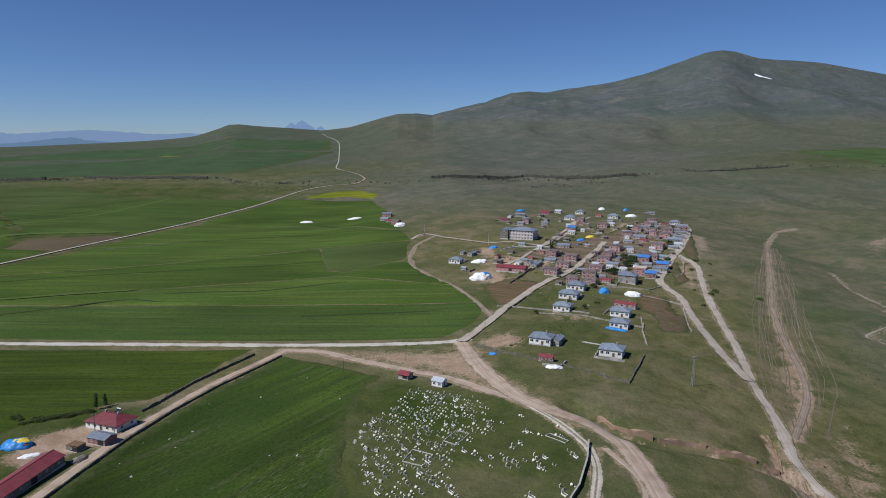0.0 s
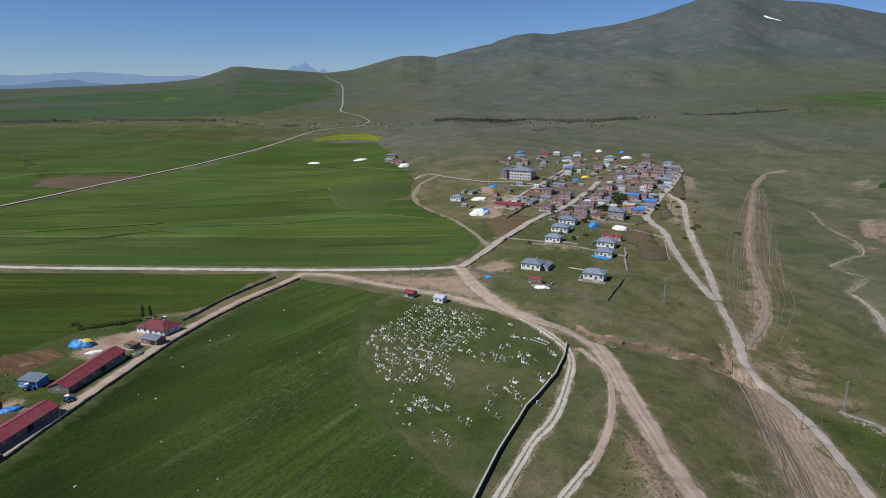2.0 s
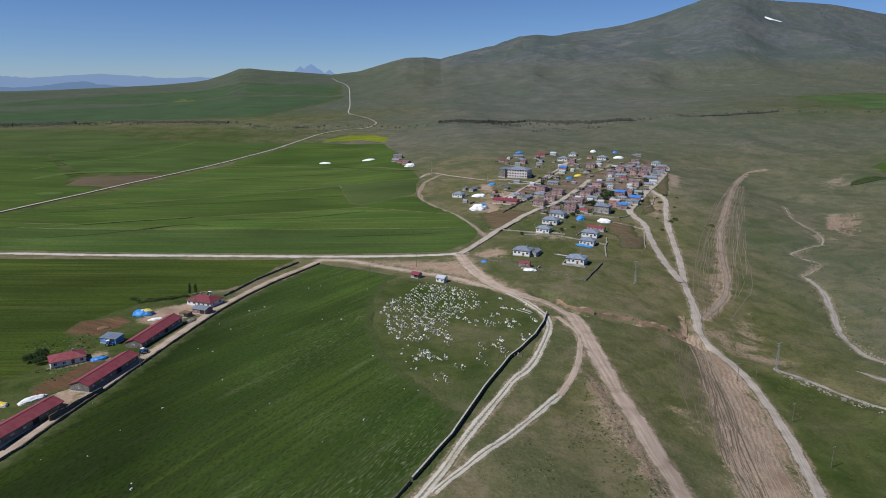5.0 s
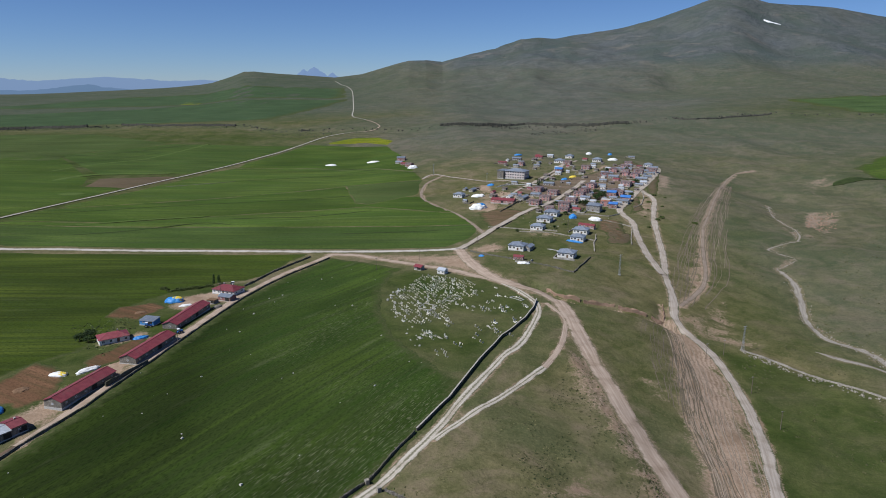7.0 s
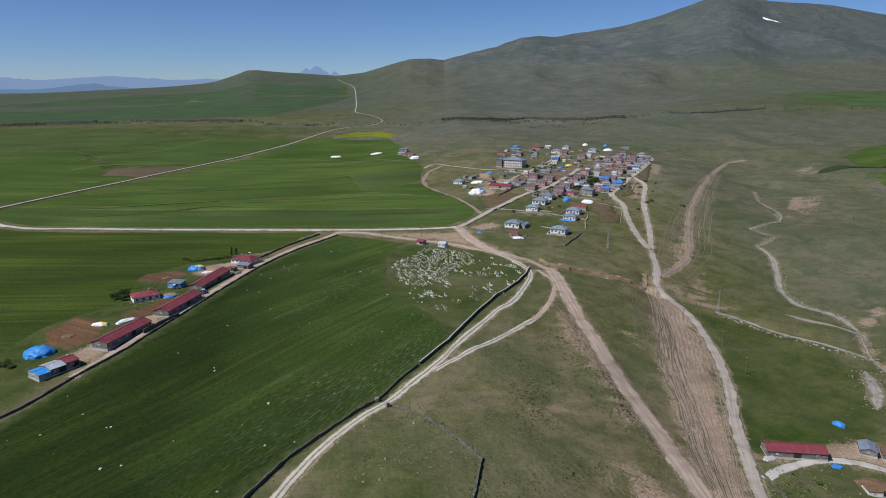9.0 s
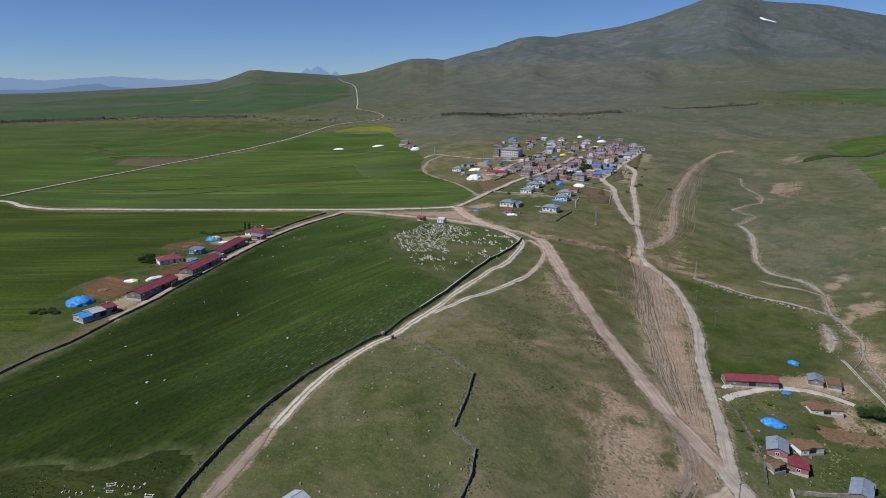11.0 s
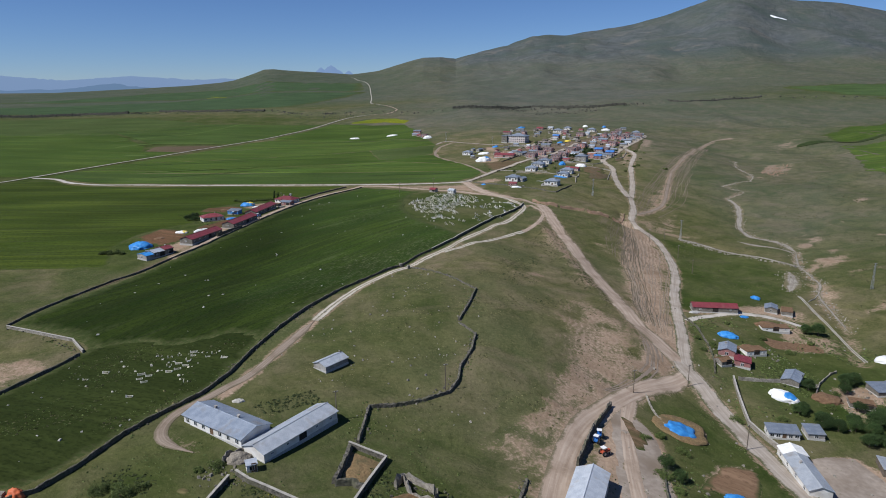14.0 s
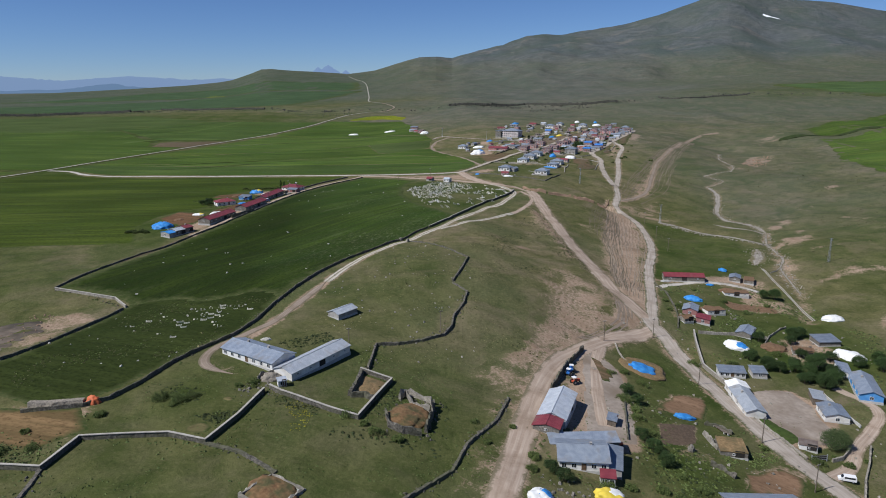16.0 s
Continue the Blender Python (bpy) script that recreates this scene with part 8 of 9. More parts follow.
scatter("far_tufts", "dark shrubs and stones on the upland pasture", "herbs",
        scattered_in([(-100, 1200), (380, 1180), (640, 1350), (500, 1700), (0, 1650), (-180, 1450)], 900, 0.7, 2.2, 86), M_TUFT, TUFT, 9)


scatter("slope_herbs", "dark herb cushions dotted over the worn slope", "herbs",
        scattered_in([(25, 372), (54, 431), (70, 395), (79, 334), (52, 309), (26, 295)], 620, 0.35, 1.0, 116, in_drifts), M_TUFT_DARK, TUFT, 31)
scatter("road_herbs", "dark herb cushions on the worn bank beside the road", "herbs",
        scattered_in([(66, 480), (72, 440), (76, 400), (80, 350), (84, 315), (70, 325), (58, 360), (54, 400), (58, 450)], 420, 0.4, 1.2, 88, on_pasture) + scattered_in([(30, 335), (72, 335), (62, 372), (40, 390), (14, 362)], 260, 0.3, 0.9, 89, in_drifts), M_TUFT, TUFT, 19)


scatter("yard_weeds", "rank green weeds between sheds and gardens", "herbs",
        scattered_in([(110, 335), (180, 345), (195, 250), (160, 225), (112, 245), (108, 290)], 1500, 0.4, 1.3, 90, in_drifts) + scattered_in([(54, 148), (78, 150), (74, 205), (60, 207)], 420, 0.4, 1.2, 91, in_drifts)
        + scattered_in([(76, 160), (104, 178), (98, 200), (80, 196)], 260, 0.4, 1.2, 94, in_drifts) + scattered_in([(-186, 486), (-150, 446), (-148, 470), (-164, 502)], 260, 0.5, 1.6, 95) + scattered_in([(-118, 130), (-92, 134), (-92, 150), (-118, 150)], 240, 0.4, 1.2, 96), M_BUSH, TUFT, 22)
M_FLOWER = mat("yellow flowering weeds", (0.15, 0.15, 0.02), (0.28, 0.25, 0.03), 0.8, 0.95)
scatter("yellow_weeds", "yellow flowering weeds beside a wall", "herbs", scattered_in([(-44, 166), (-40, 169), (-35, 162), (-36, 157), (-40, 160)], 90, 0.3, 0.8, 106) + scattered_in([(-40, 157), (-36, 157), (-36, 153), (-40, 153)], 16, 0.3, 0.7, 107), M_FLOWER, TUFT, 28)
scatter("farm_weeds", "dark weeds round the farmhouse and its walls", "herbs",
        scattered_in([(-66, 158), (-56, 162), (-52, 170), (-49, 174), (-52, 166), (-58, 154)], 260, 0.35, 1.1, 108) + scattered_in([(-56, 208), (-40, 218), (-36, 212), (-50, 203)], 300, 0.35, 1.1, 109)
        + scattered_in([(-48, 172), (-34, 166), (-34, 162), (-46, 166)], 180, 0.3, 0.9, 110) + scattered_in([(-20, 190), (-14, 186), (-14, 170), (-22, 168)], 200, 0.3, 1.1, 111), M_TUFT_DARK, TUFT, 29)
scatter("dark_weeds", "dark nettles along yards and ruins", "herbs",
        scattered_in([(110, 335), (180, 345), (195, 250), (160, 225), (112, 245), (108, 290)], 520, 0.5, 1.5, 97, in_drifts) + scattered_in([(54, 148), (78, 150), (74, 205), (60, 207)], 220, 0.5, 1.4, 98, in_drifts)
        + scattered_in([(-190, 490), (-150, 440), (-146, 470), (-160, 505)], 160, 0.6, 1.8, 99) + scattered_in([(-30, 150), (0, 150), (2, 182), (-28, 160)], 160, 0.4, 1.2, 100) + scattered_in([(-82, 172), (-68, 166), (-66, 172), (-76, 178)], 90, 0.4, 1.2, 101)
        + scattered_in([(-116, 132), (-94, 134), (-96, 146), (-116, 146)], 160, 0.4, 1.1, 102), M_TUFT_DARK, TUFT, 23)


def ruts(name, label, lines, width, lift=0.06, ridge=0.10, material=None):
    """Narrow wheel ruts side by side, one mesh."""
    verts, faces, uvs, k = [], [], [], 0
    for i, pts in enumerate(lines):
        q = resample(pts, 3.0)
        n = normals_of(q)
        w = width * (0.6 + 0.5 * abs(math.sin(i * 2.4)))
        run = np.concatenate([[0], np.cumsum(np.hypot(*np.diff(q, axis=0).T))])
        for c in (-1, 0, 1):
            p = q + n * w / 2 * c
            z = ground_at(p[:, 0], p[:, 1]) + (lift + w * ridge if c == 0 or not ridge else -0.03)
            verts += np.column_stack([p, z]).tolist()
            uvs += [(c * 0.8, r + i * 37) for r in run]
        m = len(q)
        faces += [(k + j + o, k + m + j + o, k + m + j + 1 + o, k + j + 1 + o) for o in (0, m) for j in range(m - 1)]
        k += 3 * m
    me = bpy.data.meshes.new(name)
    me.from_pydata(verts, [], faces)
    me.update()
    uv = me.uv_layers.new(name="along")
    idx = np.zeros(len(me.loops), int)
    me.loops.foreach_get("vertex_index", idx)
    uv.data.foreach_set("uv", np.array(uvs)[idx].ravel())
    if sum(p.normal.z for p in me.polygons) < 0:
        me.flip_normals()
    me.materials.append(material or M_RUT)
    return tagged(new(name, me), label, "ruts", kind="stuff")


def fan(left, right, n, seed, amp=1.2):
    """Lines spread between two outer ones, wandering a little."""
    r = random.Random(seed)
    a, b = resample(left, 12), resample(right, 12)
    m = 26
    ia, ib = np.linspace(0, len(a) - 1, m).astype(int), np.linspace(0, len(b) - 1, m).astype(int)
    out = []
    for k in range(n):
        t, d = (k + r.uniform(0.2, 0.8)) / n, 0
        line = []
        lo = r.randrange(0, m - 4)
        hi = min(m, lo + r.randrange(4, 15))
        for j in range(lo, min(hi, m)):
            d = 0.7 * d + r.uniform(-amp, amp)
            p = a[ia[j]] * (1 - t) + b[ib[j]] * t
            line.append((p[0] + d, p[1] + d * 0.3))
        if len(line) > 2:
            out.append(line)
    return out


VALLEY_L = [(130, 530), (125, 495), (116, 462), (108, 436), (104, 420), (98, 378), (92, 355), (87, 322)]
VALLEY_R = [(146, 512), (146, 480), (140, 445), (128, 405), (116, 365), (106, 335), (98, 312), (95, 300)]
RUTS_L = [(148, 556), (157, 587), (173, 629), (192, 673), (222, 734), (265, 812), (348, 957)]
RUTS_R = [(170, 560), (194, 594), (214, 626), (233, 674), (257, 731), (294, 812), (366, 966)]
ruts("wheel_ruts", "bundle of worn wheel ruts on the bare slope", fan(VALLEY_L, VALLEY_R, 46, 1, 0.8), 0.5, 0.06)
# the dark bundles are flat strips: rut shadow drawn in colour, no depth
ruts("rut_shade", "flat dark strips for the shade in ruts on the bare slope", fan(VALLEY_L, [(138, 522), (130, 480), (122, 445), (112, 405), (104, 365), (98, 335), (92, 312)], 44, 6, 0.9), 0.45, 0.02, 0.0, M_RUT_SHADE)
ruts("rut_shade", "flat dark strips for rut shade over the valley head", fan([(124, 532), (112, 505), (104, 470), (100, 440)], [(140, 520), (128, 480), (112, 440), (104, 410)], 22, 7, 0.8), 0.4, 0.03, 0.0, M_RUT_SHADE)
ruts("wheel_ruts", "bundle of worn wheel ruts up the pasture", fan(RUTS_L, RUTS_R, 26, 2, 1.4), 0.32, 0.06, 0.0)
ruts("rut_shade", "flat dark strips for rut shade up the pasture", fan(RUTS_L, RUTS_R, 58, 9, 1.6), 0.6, 0.03, 0.0, M_RUT_SHADE)
ruts("trodden_paths", "pale wheel lines beside the valley road", fan([(80, 304), (79, 290), (75, 274), (64, 258), (52, 246)], [(86, 300), (86, 286), (82, 270), (72, 258), (58, 246)], 18, 13, 0.5), 0.7, 0.08, 0.0, M_WORN)
for k, line in enumerate(([(67, 549), (71, 541), (75, 536.5), (84, 533.2)], [(86, 533), (99, 533), (104, 531.8)], [(106, 531), (114, 529.2), (122, 528.4)], [(125, 528.2), (131, 528)])):
    tagged(stone_wall("earth_bank", line, (1.9, 1.7, 1.9, 1.4)[k], 0.7, M_BANK, "", 81 + k, 2.4, 0.35), "eroded reddish earth bank of a gully", "earth bank")
stone_wall("earth_bank", [(141, 556), (136, 538), (132, 528)], 0.9, 0.6, M_BANK, "eroded reddish earth bank of a gully", 92, 2.4, 0.4)

# basalt step behind the village
rc = random.Random(91)
cliff = []
for (ax, ay), (bx, by) in zip(ESCARPMENT[:-1], ESCARPMENT[1:]):
    n = int(math.hypot(bx - ax, by - ay) / 1.5)
    for i in range(n):
        t = i / n
        x, y = ax + (bx - ax) * t, ay + (by - ay) * t
        dens = 0.95 if (20 < x < 360 or -1300 < x < -760) else (0.5 if -420 < x < -250 else 0.16)
        wave = 0.5 + 0.5 * math.sin(x * 0.035) * math.sin(x * 0.013 + 2)
        if rc.random() < dens * (0.35 + wave):
            cliff.append((x + rc.uniform(-3, 3), y + rc.gauss(0, 3.0), rc.uniform(1.6, 4.0)))
        if rc.random() < dens * 0.2:
            cliff.append((x + rc.uniform(-10, 10), y - abs(rc.gauss(0, 22)), rc.uniform(1.2, 3.2)))
for k, line in enumerate(([(15, 1529), (102, 1538), (193, 1566), (264, 1533), (312, 1507), (390, 1501)], [(496, 1559), (539, 1541), (608, 1571), (671, 1586), (722, 1596)], [(-720, 1740), (-620, 1706), (-520, 1684), (-436, 1664)],
                           [(-1280, 1716), (-1100, 1738), (-930, 1760), (-800, 1738)])):
    tagged(stone_wall("basalt_face", line, (4.2, 2.6, 3.4, 5.2)[k], 5.0, M_ROCK, "", 140 + k, 2.0, 0.3), "dark broken face of a low basalt step", "cliff", "basalt step")
scatter("basalt_cliff", "low dark cliff of broken basalt blocks", "cliff", cliff, M_ROCK, STONE, 10)
scatter("cliff_scrub", "dark scrub along the basalt step", "shrubs", scattered_in([(-1290, 1722), (-930, 1768), (-700, 1744), (-430, 1670), (-430, 1640), (-700, 1700), (-930, 1720), (-1290, 1680)], 700, 1.4, 4.2, 103), M_TUFT_DARK, TUFT, 24)
scatter("cliff_rubble", "grey rubble below the basalt step", "rubble", scattered_in([(180, 1400), (300, 1400), (330, 1480), (200, 1480)], 120, 1.0, 3.2, 92) + scattered_in([(-330, 1500), (-230, 1440), (-180, 1500), (-260, 1560)], 60, 1.2, 3, 93), M_ROCK, STONE, 11)


# walls, gate and gateway
stone_wall("rubble_line", [(-17, 342), (-4, 330), (5, 318), (12, 308)], 0.4, 1.0, M_DRYSTONE, "low line of tumbled stones across the pasture", 101, 1.1, 0.7)
stone_wall("rubble_line", [(4, 271), (8, 266), (10, 263)], 0.4, 1.0, M_DRYSTONE, "low line of tumbled stones across the pasture", 102, 1.1, 0.7)
for wx, wy in ((-22.5, 345.5), (-18.5, 341)):
    bm = bmesh.new()
    box(bm, -0.6, 0.6, -0.6, 0.6, -0.5, 1.7)
    root = new("gate_pier")
    part("pier", bm, M_PALESTONE, root)
    root.matrix_basis = at(wx, wy, 30)
    tagged(root, "squat stone gate pier beside the track", "gate pier")
YL = "low pale wall round a hamlet yard"
stone_wall("yard_wall", [(69, 250), (68.5, 241), (69.5, 231)], 0.8, 0.5, M_PALESTONE, YL, 103)
stone_wall("yard_wall", [(62, 209), (57.5, 192), (53.5, 174)], 0.9, 0.5, M_DRYSTONE, YL, 104, 1.2, 0.35)
stone_wall("yard_wall", [(139, 223), (139, 211), (139.5, 201)], 1.1, 0.4, M_CONCRETE, "straight pale concrete garden wall", 105, 1.3, 0.05)
stone_wall("yard_wall", [(138, 266), (143.5, 274), (152, 282), (156, 284.5)], 1.0, 0.5, M_PALESTONE, YL, 106)
stone_wall("yard_wall", [(117, 178.5), (121, 180), (125, 183.5), (127, 187)], 1.3, 0.6, M_PALESTONE, "curved pale stone wall under a tree", 107, 1.0, 0.1)
stone_wall("yard_wall", [(134, 187), (128, 178), (122, 170), (115.5, 160)], 1.1, 0.6, M_PALESTONE, YL, 108)
stone_wall("yard_wall", [(109, 178), (106, 190), (103.5, 201)], 0.9, 0.5, M_PALESTONE, YL, 109)
stone_wall("yard_wall", [(112, 336), (113, 322), (110, 300), (107, 285), (104, 277)], 0.9, 0.6, M_DRYSTONE, "low dark wall along the hamlet road", 110, 1.2, 0.35)
stone_wall("yard_wall", [(-126.5, 437), (-131.5, 424), (-134.5, 415)], 2.2, 0.5, M_DRYSTONE, "dark wall with a pale coping joining two barns", 111, 1.2, 0.05)
scatter("hamlet_rubble", "tumbled stones and boards round old sheds", "rubble", scattered_in([(70, 160), (92, 160), (96, 182), (74, 182)], 35, 0.3, 1.0, 112) + scattered_in([(140, 252), (160, 252), (160, 270), (140, 270)], 60, 0.3, 1.2, 113)
        + scattered_in([(120, 292), (140, 292), (140, 306), (120, 304)], 50, 0.3, 1.2, 114) + scattered_in([(-58, 170), (-46, 170), (-46, 182), (-58, 180)], 60, 0.3, 1.1, 115) + scattered_in([(24, 132), (36, 132), (36, 148), (24, 148)], 60, 0.3, 1.3, 116), W_STONE, STONE, 12)


def metal_gate(x, y, rot):
    root = new("metal_gate")
    for s in (-2.4, 2.4):
        bm = bmesh.new()
        box(bm, s - 0.12, s + 0.12, -0.12, 0.12, -0.4, 1.9)
        part("post", bm, M_STEEL, root)
    for k in (-1, 1):
        bm = bmesh.new()
        box(bm, k * 1.15 - 1.1, k * 1.15 + 1.1, -0.04, 0.04, 0.15, 1.7)
        leaf = part("gate_leaf", bm, M_RUBBER, root, "black sheet metal gate leaf")
        for z in (0.3, 0.9, 1.55):
            bm = bmesh.new()
            box(bm, k * 1.15 - 1.1, k * 1.15 + 1.1, -0.09, 0.09, z - 0.05, z + 0.05)
            part("rail", bm, M_STEEL, leaf)
    root.matrix_basis = at(x, y, rot)
    return tagged(root, "black metal double gate closing a yard", "gate")


metal_gate(113, 178.6, 4)


def solar_heater(x, y, z, rot):
    root = new("solar_water_heater")
    bm = bmesh.new()
    slab(bm, [(-1, -0.8, 0.3), (1, -0.8, 0.3), (1, 0.7, 1.2), (-1, 0.7, 1.2)], 0.1)
    part("collector", bm, M_PANE, root)
    bm = bmesh.new()
    rod(bm, (-1, 0.9, 1.35), (1, 0.9, 1.35), 0.32, 0.32, 12)
    part("tank", bm, M_STEEL, root)
    for sx in (-0.9, 0.9):
        for p, q in ((-0.7, 0.4), (0.85, 1.2)):
            bm = bmesh.new()
            rod(bm, (sx, p, -0.7), (sx, p, q), 0.05, 0.05, 5)
            part("leg", bm, M_STEEL, root)
    root.matrix_basis = pose(x, y, z, 0, 0, rot)
    return tagged(root, "solar water heater on a red roof", "water heater")


solar_heater(-122.5, 549.5, gz(-124.5, 548) + 4.75, -22)

scatter("quarry_rubble", "brown broken stones in a small quarry", "rubble", scattered_in([(-172, 188), (-160, 226), (-163, 246), (-152, 250), (-146, 232), (-150, 205)], 160, 0.2, 0.9, 121), M_BANK, STONE, 13)
# weeds by the walls, thickened to add dark where shadow is missing
scatter("village_herbs", "dark green weeds along village walls", "herbs", scattered_in(CORE, 900, 0.7, 2.2, 122) + scattered_in(EDGE, 420, 0.7, 2.0, 123) + scattered_in([(60, 790), (100, 790), (130, 850), (120, 900), (60, 860)], 300, 0.6, 1.8, 124), M_TUFT_DARK, TUFT, 14)


def along(pts, every, spread, lo, hi, seed):
    """Places strewn along a line."""
    r = random.Random(seed)
    q = straight(pts, every)
    return [(x + r.gauss(0, spread), y + r.gauss(0, spread), r.uniform(lo, hi)) for x, y in q.tolist()]


TUMBLED = ([(-58, 145), (-49, 142), (-42, 137), (-38.5, 134.5)], [(-91, 133), (-90, 127), (-89, 118)], [(20, 189), (15, 173), (6, 157), (2, 145), (-5, 136), (-11, 128)], [(-24, 194), (-23, 212), (-7, 219), (3, 231), (10, 263)],
           [(-17, 342), (-4, 330), (5, 318), (12, 308)], [(12, 307), (9, 290), (4, 272)], [(-84, 191), (-72, 214), (-62, 264), (-47, 310), (-9, 374)], [(-141, 196), (-127, 252), (-151, 268), (-169, 275)])
scatter("fallen_stones", "grey stones fallen beside field walls", "stones", [p for k, w in enumerate(TUMBLED) for p in along(w, 0.55 if k < 6 else 1.1, 0.75, 0.2, 0.75, 300 + k)], M_DRYSTONE, STONE, 15)
scatter("wall_weeds", "rank green weeds along yard walls", "herbs",
        [p for k, w in enumerate(TUMBLED + ([(-26, 192), (-16, 188), (-23, 161), (-50, 175)], [(-51, 173), (-58, 145), (-89, 146), (-101, 134)], [(62, 209), (53, 174), (56, 150)], [(60, 205), (64, 180), (58, 160)], [(66, 214), (70, 190), (64, 174)],
                                            [(112, 336), (110, 300), (104, 277), (103, 244)], [(24, 170), (28, 150), (48, 146)], [(95, 190), (84, 186), (80, 168)], [(-92, 160), (-97, 141), (-110, 138)], [(-20, 180), (-4, 160), (-18, 152)]))
         for p in along(w, 0.7, 1.5, 0.3, 1.1, 330 + k)], M_BUSH, TUFT, 16)
scatter("stream_stones", "grey cobbles strewn along the stream bed", "stones", along(STREAM[2:12], 0.45, 2.4, 0.25, 0.9, 361) + along(STREAM[11:], 0.9, 1.6, 0.25, 0.8, 362) + along([(188, 386), (197, 400), (207, 424)], 0.3, 3.0, 0.25, 0.8, 363), M_PALESTONE, STONE, 17)
scatter("scar_stones", "reddish stones on the eroded slope", "stones", scattered_in([(341, 756), (372, 812), (392, 820), (398, 802), (366, 750), (344, 738)], 160, 0.6, 2.0, 364), M_BANK, STONE, 18)

# ---- trees and bushes ----
T_ROUND = tree("tree", "broad dark green tree with a dense crown", 3.4, 5.0, 0.7, 44, 210, 0.13, 1, M_LEAF)
T_WILLOW = tree("tree", "round pale green willow beside a gate", 4.6, 5.6, 0.5, 64, 240, 0.13, 9, M_WILLOW)
T_SMALL = tree("tree", "small dark green fruit tree", 2.3, 3.4, 0.5, 30, 150, 0.115, 2, M_LEAF)
T_POPLAR = tree("tree", "slim dark green poplar", 1.3, 8.5, 1.2, 26, 44, 0.24, 3, M_POPLAR, True)
B_LOW = bush("bush", "low dark green bush", 1.5, 1.5, 4)
B_WIDE = bush("bush", "wide bushy green shrub", 2.3, 1.9, 5)
rooted = set()


def grow(proto, x, y, s=1.0, seed=0):
    m = at(x, y, (x * 37 + y * 11) % 360, 0, s)
    if proto.name in rooted:
        return copy_thing(proto, m)
    rooted.add(proto.name)
    proto.matrix_basis = m
    return proto


for tx, ty, ts in ((169, 322, 1.25), (164, 324, 0.9), (153, 273, 1.1), (158, 276, 0.9), (128, 243, 1.1), (132, 241, 0.9), (146, 243, 1.25), (150, 247, 1.1), (142, 238, 1.0), (143, 229, 1.2), (148, 233, 1.1),
                   (166, 246, 1.0), (172, 240, 1.2), (178, 236, 1.1), (137, 232, 0.9), (136, 268, 0.9), (175, 248, 1.0)):
    grow(T_ROUND, tx, ty, ts * 0.84)
for tx, ty, ts in ((145, 234, 1.1), (140, 233, 1.0), (152, 236, 1.0), (147, 254, 1.0), (158, 252, 1.1), (130, 248, 0.9), (124, 251, 1), (127, 254, 0.9), (150, 268, 1), (138, 241, 1.1), (140, 246, 1), (152, 240, 1), (60, 170, 1), (58, 176, 0.9), (61, 163, 1), (64, 200, 0.9), (62, 206, 1), (30, 146, 0.9), (27, 150, 0.8),
                   (-168, 470, 1.2), (-171, 466, 1.0), (-166, 464, 0.9), (165, 831, 1.5), (170, 838, 1.4), (175, 848, 1.6), (172, 860, 1.3), (145, 804, 1.4), (150, 810, 1.2), (120, 760, 0.9), (205, 846, 1.1), (228, 905, 1.1),
                   (215, 985, 1.2), (240, 985, 1.2), (130, 862, 1.1), (120, 806, 1.0), (100, 706, 0.7), (68, 700, 0.6)):
    grow(T_SMALL, tx, ty, ts)
for tx, ty, ts in ((-139, 566, 0.75), (-136.5, 569, 0.8), (-138, 571, 0.65), (116, 901, 1.2), (118, 904, 1.1), (177, 842, 0.9)):
    grow(T_POPLAR, tx, ty, ts)
grow(T_WILLOW, 122.5, 186.5, 1.0)
rb = random.Random(17)
for tx, ty in [(-161 + i * 1.9, 551.5 + i * 1.1 + rb.uniform(-1.5, 1.5)) for i in range(12)] + [(-167, 557), (-164, 556), (-176, 384), (-179, 386), (-182, 384), (-185, 388), (-181, 390), (-187, 385)]:
    grow(B_LOW, tx, ty, rb.uniform(0.8, 1.4))
for tx, ty in ((-79, 168), (-76, 170), (-73, 166), (-70, 168), (-60, 176), (-56, 178), (22, 150), (24, 156), (62, 195), (60, 188), (56, 150), (60, 146), (66, 150), (64, 158), (112, 176), (118, 180), (122, 176),
               (128, 180), (110, 244), (116, 246), (138, 256), (145, 266), (158, 258), (170, 262), (145, 300), (140, 312), (112, 300), (108, 306), (106, 294), (130, 330), (160, 312), (100, 246), (70, 215), (66, 222), (60, 220),
               (-22, 158), (-18, 156), (-26, 163), (-12, 155), (8, 170), (12, 160), (20, 170), (-98, 142), (-106, 141), (-104, 150), (-90, 158), (62, 180), (59, 200), (40, 146), (47, 148), (88, 178), (98, 182)):
    grow(B_WIDE if rb.random() < 0.5 else B_LOW, tx + rb.uniform(-1, 1), ty + rb.uniform(-1, 1), rb.uniform(0.6, 1.2))
for tx, ty in [(90 + rb.uniform(0, 150), 690 + rb.uniform(0, 300)) for _ in range(46)]:
    grow(B_LOW, tx, ty, rb.uniform(0.8, 1.6))

